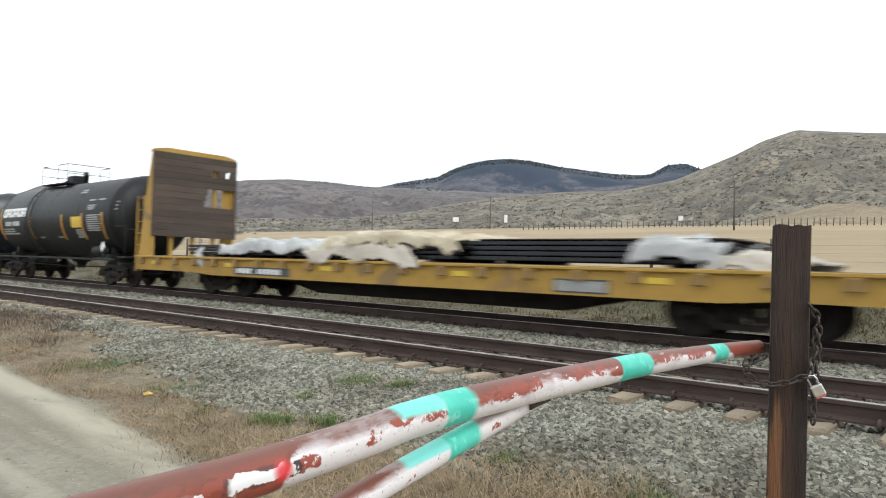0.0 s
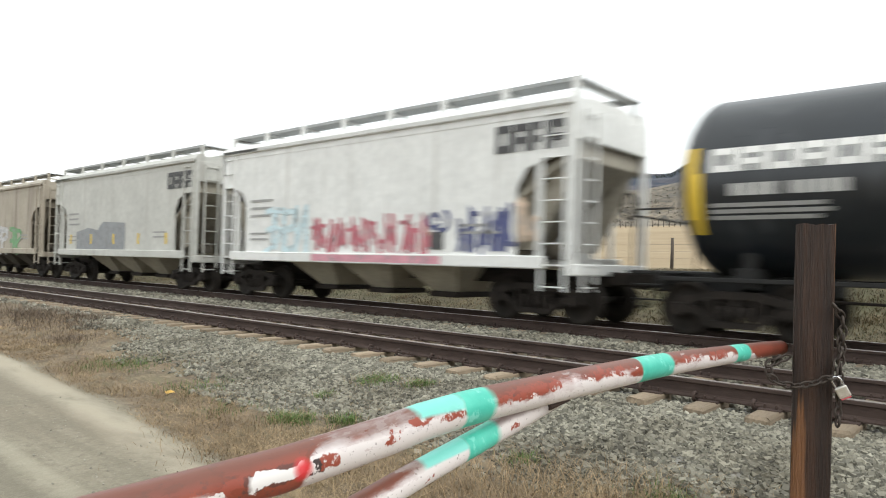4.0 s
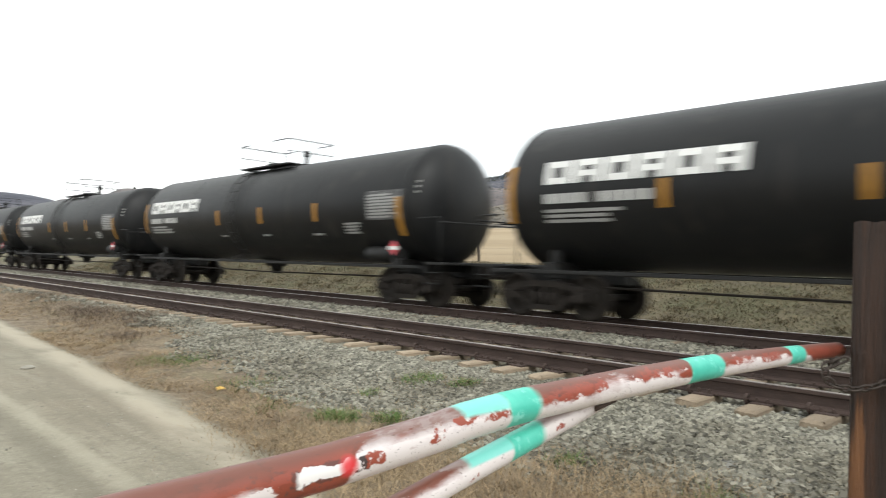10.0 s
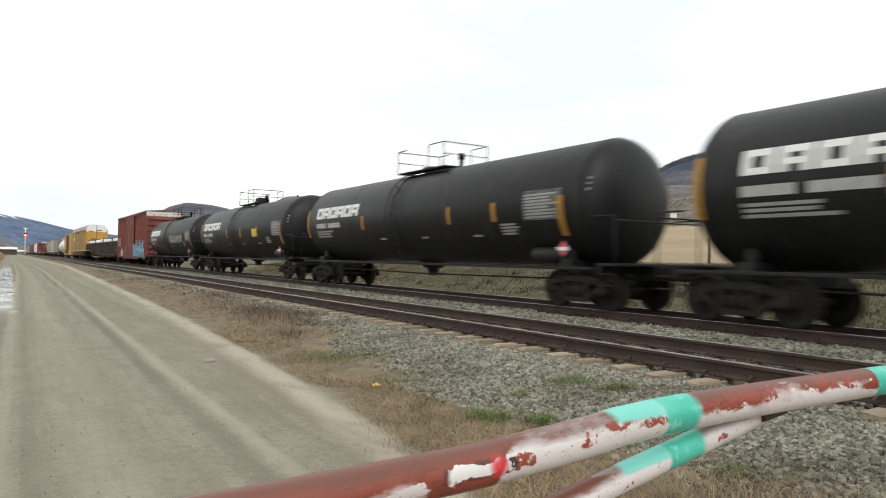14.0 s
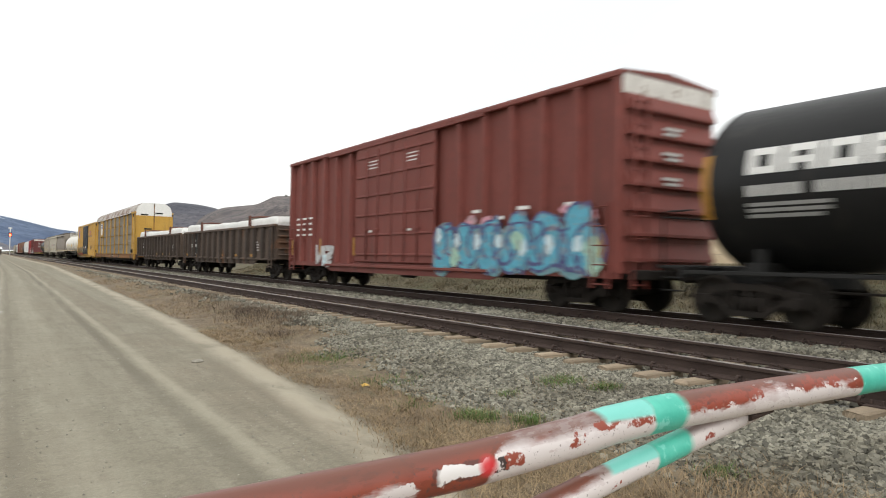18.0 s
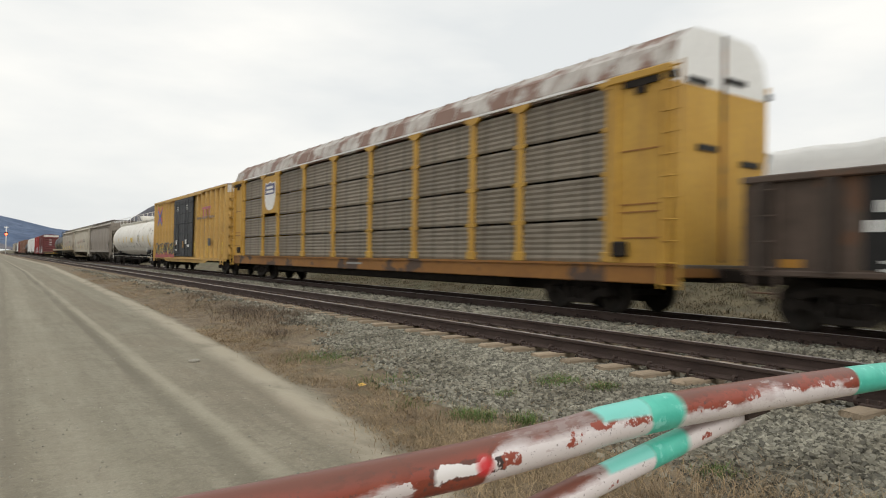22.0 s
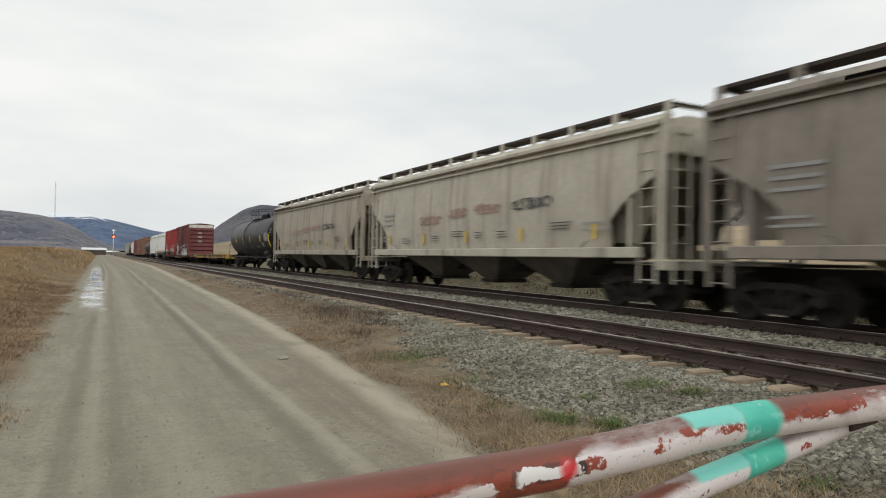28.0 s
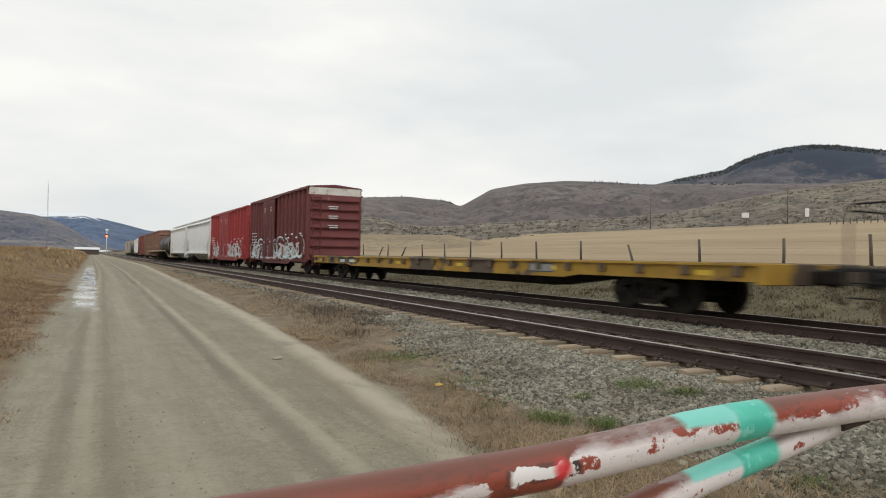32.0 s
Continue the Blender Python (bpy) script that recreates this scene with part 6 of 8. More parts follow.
    # end doors with a white top, ladders
    for side in (-1, 1):
        e = side * a
        s = Shape().prism([(-w, base), (w, base), (w, side_top - 0.2), (-w, side_top - 0.2)], "x", e - 0.03, e + 0.03)
        leaf = part("end_door", s, "rack_yellow", car)
        part("end_door_top", Shape().prism([(-w, side_top - 0.2), (w, side_top - 0.2), (w, eave), (w - 0.13, peak - 0.36), (w - 0.52, peak - 0.05), (0, peak), (-w + 0.52, peak - 0.05), (-w + 0.13, peak - 0.36), (-w, eave)], "x", e - 0.035, e + 0.035), "decal_white", car)
        s = Shape()
        for y, z in ((-0.9, 3.1), (0.5, 3.3), (0.8, 4.55), (-0.4, 4.7)):
            s.box(e + side * 0.05, y, z, 0.03, 0.62, 0.12)
        part_each("door_slot", s, "black", leaf)
        part("door_seam", Shape().box(e + side * 0.045, 0, (base + peak) / 2, 0.05, 0.07, peak - base - 0.1), "rack_sill", leaf)
        part("ladder", ladder_shape(e + side * 0.05, w + 0.10, 0.6, eave, 0.42, 11, "x"), "rack_yellow", car)
        part("end_sill", Shape().box(side * (half - 0.95), 0, 0.92, 0.5, 2.6, 0.22, 0.02), "rack_sill", car)
    return car


def flat_car(u0, u1, mat, label, bulkheads=False, deck=1.10, low=0.60):
    car, half = start_car("flat_car", label, u0, u1, category="flat car", trucks=4.0 if bulkheads else 3.5)
    a, w = half - (0.3 if bulkheads else 0.6), 1.46
    for side in (-1, 1):
        s = Shape().prism([(-a, deck - 0.44), (-a + 3.4, deck - 0.44), (-a + 4.2, low), (a - 4.2, low), (a - 3.4, deck - 0.44), (a, deck - 0.44), (a, deck), (-a, deck)] if bulkheads else
                          [(-a, deck - 0.34), (-a + 5.0, deck - 0.34), (-a + 5.6, deck - 0.42), (a - 5.6, deck - 0.42), (a - 5.0, deck - 0.34), (a, deck - 0.34), (a, deck), (-a, deck)],
                          "y", *((w - 0.06, w) if side > 0 else (-w, -w + 0.06)))
        beam = part("side_sill", s, mat, car)
        part("sill_flange", Shape().box(0, side * (w + 0.02), deck - 0.03, 2 * a, 0.12, 0.06, 0.01), mat, beam)
        n = 22
        for i in range(n):
            x = -a + 0.4 + (2 * a - 0.8) * i / (n - 1)
            part("stake_pocket", shared(("stake_pocket", mat, side), lambda: Shape().box(0, side * (w + 0.05), deck - 0.16, 0.17, 0.10, 0.20, 0.02), mat), None, beam, at=pose(x, 0, 0))
        if side > 0:
            s = Shape()
            pz = deck - (0.34 if bulkheads else 0.20)
            px = a - 6.6 if bulkheads else a - 5.2
            for k in range(4):
                s.box(px + 1.0 - 0.17 * k, w + 0.012, pz, 0.12, 0.014, 0.13)
            for k in range(6):
                s.box(px + 0.10 - 0.17 * k, w + 0.012, pz, 0.12, 0.014, 0.13)
            plate = part("number_plate", Shape().box(px, w + 0.004, pz, 2.36, 0.012, 0.21), "decal_dark", beam)
            part_each("car_number", s, "decal_white", plate)
            edge = part("dark_plate", Shape().box(-a + 6.5, w + 0.003, pz, 1.06, 0.010, 0.24), "decal_dark", beam)
            part("pale_plate", Shape().box(-a + 6.5, w + 0.008, pz, 0.96, 0.016, 0.18), "decal_grey", edge)
            for k in range(6):
                part("reflector_strip", Shape().box(-a + 1.2 + (2 * a - 2.4) * k / 5, w + 0.008, deck - 0.2, 0.4, 0.012, 0.10), "stripe_yellow", beam)
    # deck boards
    n = 40
    bw = 2 * a / n
    for i in range(n):
        part("deck_board", shared(("deck_board", round(bw, 3)), lambda: Shape().box(0, 0, deck - 0.02, bw - 0.015, 2 * w - 0.13, 0.06, 0.008), "deck"), None, car, at=pose(-a + bw * (i + 0.5), 0, 0))
    for side in (-1, 1):
        part("end_sill", Shape().box(side * (a + 0.02), 0, deck - 0.20, 0.16, 2 * w, 0.40, 0.02), mat, car)
        if bulkheads:
            x = side * (a - 0.78)
            frame_ob = Shape()
            top = 4.40
            for y in (-w + 0.06, w - 0.06):
                frame_ob.prism([(x + side * 0.80, deck - 0.3), (x - side * 0.06, deck - 0.3), (x - side * 0.06, top), (x + side * 0.06, top)][::-side], "y", y - 0.05, y + 0.05)
            for y in (-0.75, 0, 0.75):
                frame_ob.box(x + side * 0.06, y, (deck + top) / 2, 0.14, 0.10, top - deck, 0.01)
            frame_ob.prism([(-w + 0.02, top - 0.06), (w - 0.02, top - 0.06), (w - 0.02, top + 0.04), (w - 0.4, top + 0.12), (-w + 0.4, top + 0.12), (-w + 0.02, top + 0.04)], "x", x - 0.14, x + 0.14)
            rack = part("bulkhead_frame", frame_ob, mat, car)
            # planks from above the deck to the cap, with broken-out gaps
            k, z0 = 13, deck + 0.62
            ph = (top - z0 - 0.02) / k
            for j in range(k):
                z = z0 + ph * (j + 0.5)
                if side > 0 and j in (5, 6, 7):
                    spans = ((-0.34 - 0.06 * (j - 6), w + 0.02), (-w - 0.02, -w + 0.07))
                elif side > 0 and j == 10:
                    spans = ((-0.55, w + 0.02), (-1.05, -0.75), (-w - 0.02, -1.22))
                else:
                    spans = ((-w - 0.02, w + 0.02),)
                for p, q in spans:
                    part("plank", Shape().box(x - side * 0.11, (p + q) / 2, z, 0.07, q - p, ph - 0.006, 0.004), "plank", rack)
            part("patch_plate", Shape().box(x + side * 0.02, -1.22, z0 + ph * 6.5, 0.02, 0.42, ph * 3.2), mat, rack)
            part("ladder", ladder_shape(side * (a - 0.05), w - 0.05, 0.6, 3.0, 0.4, 7, "x"), mat, car)
            part("brake_wheel", Shape().lathe([(x + side * 0.3, 0.24), (x + side * 0.34, 0.27), (x + side * 0.38, 0.24), (x + side * 0.34, 0.20), (x + side * 0.3, 0.24)], 18, "x", (0, 0.6, 1.9)), "iron", car)
    s = Shape()
    low = 0.24 if bulkheads else 0.40
    s.prism([(-a + 4.8, deck - 0.1), (-a + 5.6, 0.62), (-a + 7.5, low), (a - 7.5, low), (a - 5.6, 0.62), (a - 4.8, deck - 0.1)], "y", -0.30, 0.30)
    for side in (-1, 1) if bulkheads else ():
        s.box(0, side * 1.15, deck - 0.42, 2 * a - 10.5, 0.10, 0.26)
    part("fish_belly", s, "iron", car)
    return car, half


# ---- paint on particular cars ----
def spray_hopper_one(car, body, a, sill, eave, y, rng):
    s = Shape()
    ragged(s, rng, -2.35, 1.55, sill + 0.04, sill + 0.98, y, 34)
    part_each("graffiti", s, "spray_red", body, "faded red bubble graffiti")
    s = Shape()
    for k in range(4):
        bubble(s, 3.4 - k * 0.46, sill + 0.62, 0.24, 0.58, y + 0.004, rng, hole=0.45)
    part_each("graffiti", s, "spray_pale", body, "pale blue bubble graffiti")
    s = Shape()
    ragged(s, rng, -4.45, -3.05, sill + 0.04, sill + 1.05, y, 15)
    ribbon(s, rng, -2.8, -2.35, sill + 0.45, sill + 0.95, lambda x, z: (x, y + 0.002, z), 0.05, 2)
    part_each("graffiti", s, "spray_navy", body, "navy blue tag")
    s = Shape()
    ragged(s, rng, -4.95, -4.55, sill + 0.30, sill + 1.15, y - 0.002, 4)
    ragged(s, rng, -2.35, -2.05, sill + 0.10, sill + 0.70, y - 0.002, 3)
    part_each("graffiti", s, "spray_peach", body, "faint peach overspray")
    part("notice_plate", Shape().box(-2.55, y + 0.006, sill + 0.32, 0.34, 0.014, 0.36), "decal_dark", body)
    part("graffiti", Shape().box(-0.6, y + 0.055, sill - 0.08, 4.2, 0.012, 0.16), "spray_pink", body, "pink overspray on the sill")


def spray_hopper_two(car, body, a, sill, eave, y, rng):
    s = Shape()
    s.prism([(3.3, sill + 0.05), (-0.9, sill + 0.05), (-0.9, sill + 0.98), (0.9, sill + 1.05), (1.4, sill + 0.75), (2.2, sill + 0.85), (3.3, sill + 0.7)], "y", y - 0.005, y)
    part("paint_patch", s, "spray_primer", body, "grey paint-out over old graffiti")


def spray_hopper_three(car, body, a, sill, eave, y, rng):
    part("paint_patch", Shape().prism([(4.2, sill + 0.0), (1.3, sill + 0.0), (1.25, sill + 0.45), (1.6, sill + 0.80), (2.4, sill + 0.72), (3.1, sill + 0.90), (4.1, sill + 0.78)], "y", y - 0.005, y), "spray_washed", body, "washed-out blue panel")
    s = Shape()
    for k in range(4):
        bubble(s, 1.2 - k * 0.75, sill + 0.45, 0.42, 0.60, y, rng, hole=0.45)
    part_each("graffiti", s, "spray_grey", body, "grey bubble graffiti")
    s = Shape()
    for k in range(3):
        bubble(s, -2.0 - k * 0.5, sill + 0.4, 0.32, 0.55, y + 0.002, rng, hole=0.4)
    part_each("graffiti", s, "spray_green", body, "green and red graffiti")


def spray_rib_hopper(car, body, a, sill, eave, y, rng):
    s = Shape()
    ribbon(s, rng, -3.0, 2.6, sill + 0.3, sill + 0.75, lambda x, z: (x, y + 0.07, z), 0.05, 12)
    part_each("graffiti", s, "spray_grey", body, "pale grey scribbled graffiti")


def spray_tan(car, body, a, sill, eave, y, rng):
    for x, z, wide, mat, w in ((2.6, 1.05, 1.6, "spray_faded", 0.030), (0.6, 1.20, 1.2, "spray_faded", 0.035), (-1.3, 1.25, 1.4, "spray_faded", 0.035), (-3.6, 1.25, 1.8, "spray_black", 0.030)):
        s = Shape()
        ribbon(s, rng, x - wide / 2, x + wide / 2, sill + z - 0.16, sill + z + 0.16, lambda p, q: (p, y + 0.010, q), w, 7)
        part_each("graffiti", s, mat, body, "faded scribbled tag")
    s = Shape()
    for x, z, wide in ((4.6, 0.35, 0.9), (0.5, 0.52, 1.0), (2.2, 0.40, 0.5), (-0.8, 0.45, 0.4), (-2.2, 0.45, 0.6), (-5.0, 0.6, 0.9)):
        bars(s, x - wide / 2, x + wide / 2, sill + z - 0.12, sill + z + 0.12, 3, y + 0.012, rng)
    part_each("stencil", s, "decal_dark", body)


def spray_red_box(car, body, a, floor, eave, y, rng):
    # six swollen letter forms from the doors to the head end: haze, outline, fill and highlight on one another
    haze = Shape()
    for k in range(6):
        bubble(haze, -2.75 - k * 1.03, floor + 0.50 + 0.02 * k, 0.66, 0.66 + 0.03 * k, y - 0.002, rng)
    part_each("graffiti", haze, "spray_teal", body, "blurred teal haze of the graffiti")
    piece = None
    for size, mat, lift, name in ((1.0, "spray_navy", 0.002, "graffiti"), (0.86, "spray_blue", 0.008, "graffiti_fill")):
        pen = random.Random(12)
        s = Shape()
        for k in range(6):
            for dx, dz, rx, rz in ((0.0, 0.30, 0.42, 0.40), (0.10, -0.18, 0.50, 0.44), (-0.26, 0.05, 0.26, 0.60)):
                bubble(s, -2.75 - k * 1.03 + dx, floor + 0.52 + 0.03 * k + dz, rx * size, (rz + 0.02 * k) * size, y + lift + 0.0004 * k, pen)
        ob = part_each(name, s, mat, piece or body, "large blue bubble-form graffiti" if piece is None else "")
        piece = piece or ob
    s = Shape()
    ribbon(s, rng, -8.5, -2.3, floor + 0.0, floor + 1.15, lambda x, z: (x, y + 0.014, z), 0.045, 11)
    part_each("graffiti_line", s, "spray_navy", piece)
    s = Shape()
    for k in range(7):
        bubble(s, -2.5 - k * 0.9, floor + rng.uniform(0.45, 0.95), 0.14, 0.20, y + 0.018, rng)
    part_each("graffiti_highlight", s, "spray_pale", piece)
    s = Shape()
    for x, z in ((-4.0, 1.25), (-4.7, 1.22), (-7.6, 1.36), (-8.2, 1.2)):
        bubble(s, x, floor + z, 0.24, 0.14, y + 0.001, rng)
    part_each("graffiti_tip", s, "spray_pink", piece)
    s = Shape()
    for x, z in ((-8.3, 0.55), (-8.35, 0.2), (-5.9, 0.7), (-3.3, 0.3)):
        bubble(s, x, floor + z, 0.22, 0.24, y + 0.020, rng)
    part_each("graffiti_glow", s, "spray_mint", piece)
    s = Shape()
    for x in (5.7, 4.9):
        bubble(s, x, floor + 0.30, 0.36, 0.36, y, rng, hole=0.4)
    part_each("graffiti", s, "spray_grey", body, "grey bubble graffiti")
    part("graffiti", Shape().box(5.3, y + 0.001, floor + 0.12, 0.4, 0.006, 0.4), "spray_pale", body)


def spray_yellow_box(car, body, a, floor, eave, y, rng):
    def spikes(n, height, w, lift, jag):
        s = Shape()
        for k in range(n):
            x = a - 0.95 - 6.1 * (k + 0.5) / n
            h = height * rng.uniform(0.55, 1.15)
            lean = rng.uniform(-0.35, 0.35) * jag
            yy = lift + 0.0004 * k
            s.add([(x + w, yy, floor - 0.02), (x + w * 0.7 + lean * 0.4, yy, floor + h * 0.55), (x + lean, yy, floor + h), (x - w * 0.5 + lean * 0.4, yy, floor + h * 0.5), (x - w, yy, floor - 0.02)], [(4, 3, 2, 1, 0)])
        return s
    piece = part_each("graffiti", spikes(15, 1.15, 0.28, y, 1.0), "spray_leaf", body, "red, yellow and green flame-like graffiti")
    part_each("graffiti_flame", spikes(13, 1.0, 0.16, y + 0.006, 0.9), "spray_black", piece)
    part_each("graffiti_flame", spikes(12, 0.74, 0.17, y + 0.012, 0.9), "spray_yellow", piece)
    part_each("graffiti_flame", spikes(15, 0.62, 0.14, y + 0.018, 0.8), "spray_crimson", piece)
    part_each("graffiti_flame", spikes(12, 0.42, 0.36, y + 0.024, 0.5), "spray_crimson", piece)
    s = Shape()
    for k in range(5):
        bubble(s, a - 1.7 - k * 1.1, floor + 0.48, 0.16, 0.26, y + 0.030, rng)
    part_each("graffiti_fill", s, "spray_yellow", piece)
    s = Shape()
    ribbon(s, rng, a - 6.6, a - 1.2, floor + 0.25, floor + 1.05, lambda x, z: (x, y + 0.036, z), 0.05, 9)
    part_each("graffiti_line", s, "spray_black", piece)


def mark_yellow_box(car, body, a, floor, eave, y, rng):
    # crossed emblem near the tail end
    x, z = 6.95, eave - 1.05
    y = y + 0.062
    s = Shape()
    for t in (38, -38):
        s.box(x, y + 0.004, z + 0.11, 1.75, 0.012, 0.17, turn=pose(0, 0, 0, 0, t, 0))
    cross = part_each("emblem_cross", s, "red", body)
    s = Shape()
    for t in (38, -38):
        s.box(x, y + 0.022, z - 0.10, 1.7, 0.012, 0.16, turn=pose(0, 0, 0, 0, t, 0))
    part_each("emblem_edge", s, "spray_royal", cross)
    s = Shape()
    for k, xx in enumerate((-4.9, -5.5, -6.1)):
        s.box(xx, y, eave - 1.05, 0.55, 0.012, 0.14)
        s.box(xx, y, eave - 1.35, 0.14, 0.012, 0.5)
    part_each("company_mark", s, "spray_red", body)
    s = Shape()
    for x0, n in ((-3.45, 7), (-4.75, 7), (-6.15, 7)):
        for k in range(n):
            s.box(x0 - 0.16 * k, y, eave - 1.60 + (0.03 if k == 0 else 0), 0.11, 0.012, 0.20 if k == 0 else 0.13)
    part_each("slogan", s, "spray_brown", body)
    s = Shape().box(1.51, y + 0.05, 1.85, 0.30, 0.012, 0.26).box(-1.0, y + 0.05, 1.87, 0.34, 0.012, 0.28).box(-1.6, y + 0.05, 1.62, 0.55, 0.012, 0.14).box(1.6, y + 0.05, 1.35, 0.45, 0.012, 0.10)
    part_each("door_notice", s, "decal_white", body)
    s = Shape().box(1.83, y + 0.05, 1.70, 0.20, 0.012, 0.18).box(-0.27, y + 0.05, 1.70, 0.22, 0.012, 0.42)
    part_each("reflector_strip", s, "stripe_orange", body)
    part("notice_plate", Shape().box(-a + 3.0, y, floor + 0.95, 0.55, 0.012, 0.42), "decal_dark", body)


def spray_maroon(car, body, a, floor, eave, y, rng):
    s = Shape()
    for k in range(8):
        bubble(s, 6.0 - k * 1.5, floor + 0.35, 0.34, 0.36, y, rng)
    ribbon(s, rng, -6.5, 6.8, floor, floor + 1.0, lambda x, z: (x, y + 0.002, z), 0.09, 14)
    part_each("graffiti", s, "spray_grey", body, "white and grey graffiti along the sill")
    s = Shape()
    ribbon(s, rng, -6.5, 6.5, floor, floor + 1.4, lambda x, z: (x, y + 0.004, z), 0.05, 12)
    part_each("graffiti", s, "spray_pale", body)


# ---- the train, head to tail ----
def build_train():
    rng = random.Random(11)
    flat_car(-1.4, 21.4, "flat_yellow", "yellow bulkhead flat car with timber bulkheads, loaded with steel sections", bulkheads=True)
    u = (-1.4 + 21.4) / 2
    # steel bundles, film and tan sheets on it
    for x0, x1, rows in ((-6.9, -2.0, 4), (-1.8, 2.6, 3), (2.8, 6.1, 3), (6.3, 8.3, 3)):
        bundle = thing("steel_bundle", "bundle of dark blue-black steel sections on a flat car", "load", "loads on the train")
        LOADS.append((bundle, u))
        for j in range(rows):
            for k in range(8):
                part("bar", Shape().box((x0 + x1) / 2 + rng.uniform(-0.16, 0.16), -1.12 + 0.32 * k, 1.215 + 0.098 * j, x1 - x0, 0.29, 0.078, 0.012), "steel_bars", bundle)
        for x in (x0 + 0.8, x1 - 0.8):
            part("timber_packer", Shape().box(x, 0, 1.145, 0.12, 2.6, 0.06), "plank", bundle)
        if rows == 4:
            for k in range(5):
                part("cover_board", Shape().box((x0 + x1) / 2 + rng.uniform(-0.3, 0.1), -1.05 + 0.52 * k, 1.575 + 0.012 * (k % 2), x1 - x0 + rng.uniform(-0.4, 0.5), 0.50, 0.022, 0.004), "plank", bundle)
    load("wrapping_sheet", "torn tan wrapping sheet twisted over steel bundles", crumpled(-1.95, 2.1, 1.47, 1.58, 0.50, 9, 110, 34, 0.16, 0.4), "tarp_tan", u, "sheet")
    load("wrapping_sheet", "pale wrapping sheet lying loose under the tan one", crumpled(-0.9, 2.5, 1.50, 1.46, 0.70, 4, 90, 30, 0.08, 0.5), "tarp_pale", u, "sheet")
    load("plastic_film", "long greyish-white plastic film crumpled over the bundles", crumpled(1.8, 6.3, 1.47, 1.44, 0.34, 21, 120, 34, 0.15, 0.8), "film", u, "sheet")
    load("plastic_film", "ragged white plastic film over the bundle ends", crumpled(-6.95, -5.5, 1.48, 1.53, 0.42, 14, 44, 32, 0.13, 0.85), "film", u, "sheet")
    load("wrapping_sheet", "cream wrapping sheet trailing on the deck", crumpled(-7.8, -6.7, 1.44, 1.34, 0.24, 17, 40, 30, 0.07, 1.0), "tarp_pale", u, "sheet")
    load("plastic_strap", "loose white plastic strip over the steel sections", crumpled(7.3, 7.6, 1.45, 1.48, 0.44, 31, 8, 26, 0.02), "film", u, "sheet")
    short = "short dark tank car with white lettering blocks and yellow reflector strips"
    trim = dict(mark=0.85, mark_at=(4.85, 2.5), notice_at=-3.4, long_strips=True, platform=1.75, dome=True, placard=True)
    tank_car(21.4, 34.8, "black_tank", 1.47, 2.45, "short black tank car with white lettering blocks and a yellow plate", seed=2, yellow_plate=-2.5, stripe_at=(5.05, 1.8, -1.25, -3.0, -4.6), **trim)
    tank_car(34.8, 48.0, "blue_tank", 1.47, 2.45, short, "stripe_yellow", seed=3, yellow_plate=-2.5, stripe_at=(5.05, 1.8, -1.25, -4.6), **trim)
    tank_car(48.0, 61.3, "blue_tank", 1.47, 2.45, short, "stripe_yellow", seed=4, yellow_plate=-2.5, stripe_at=(5.05, 1.8, -1.25, -4.6), **trim)
    hopper_car(61.3, 74.3, "white_hopper", "white covered hopper car with red and navy graffiti", seed=5, mark=True, paint=spray_hopper_one, stripes=None)
    hopper_car(74.3, 87.0, "grey_hopper", "light grey covered hopper car with painted-out graffiti", seed=6, mark=True, paint=spray_hopper_two)
    hopper_car(87.0, 100.0, "tan_hopper", "beige covered hopper car with blue and grey graffiti", seed=7, paint=spray_hopper_three, stripes=None)
    hopper_car(100.0, 112.9, "rib_hopper", "stained grey ribbed hopper car with yellow reflector strips", eave=3.98, ribs=13, seed=8, paint=spray_rib_hopper, bays=2)
    joints = [112.55, 131.4, 150.0, 168.1, 186.7, 205.4, 224.2, 242.6, 261.1]
    scrawls = [None, None, None, None, None, None, None, (-4.9, -0.6, "decal_soft")]
    strips = ((4.6, 1.6, -1.1, -4.8, -7.45), (4.55, 1.6, -1.2, -4.6, -7.4), (1.7, -0.95, -3.8, -7.2), (1.7, -1.0, -3.9, -7.3), (4.55, 1.5, -2.7, -4.8, -7.3), (2.8, -2.7, -4.8, -7.3), (1.7, -0.95, -3.8, -7.2), (4.6, -1.1, -4.8, -7.4))
    for i in range(8):
        tank_car(joints[i], joints[i + 1], seed=20 + i, placard="red", scrawl=scrawls[i], yellow_plate=-3.4 if i == 6 else None, dome=i == 6, stripe_at=strips[i], pale_plate=i == 0,
                 label="long black tank car with white lettering blocks and " + ("grey scribbled graffiti" if scrawls[i] else "orange reflector strips"), group="long black tank cars")
    box_car(261.1, 280.3, "red_box", "oxide red box car with large blue graffiti", door=(0.349, 0.626), seed=31, graffiti=spray_red_box)
    for k, (a, b) in enumerate(((280.8, 298.9), (298.9, 315.7))):
        car, half = gondola_car(a, b, "dark brown gondola car filled with white-wrapped bundles", seed=k + 1)
        c = (a + b) / 2
        cuts = (-half + 0.8, -4.59, 4.48, half - 0.8) if k == 0 else (-half + 0.8, -4.29, 4.97, half - 0.8)
        for x in (cuts[1], cuts[2]):
            strap = Shape().tube([(x, 1.44, 2.40), (x, 1.43, 2.95), (x, 0.9, 3.02), (x, -0.9, 3.02), (x, -1.43, 2.95), (x, -1.44, 2.40)], 0.045, 6)
            strap.box(x, 1.43, 2.72, 0.16, 0.10, 0.66, 0.01).box(x, -1.43, 2.72, 0.16, 0.10, 0.66, 0.01)
            load("lashing_strap", "rusty lashing bar over the wrapped bundles", strap, "rust_post", c, "strap")
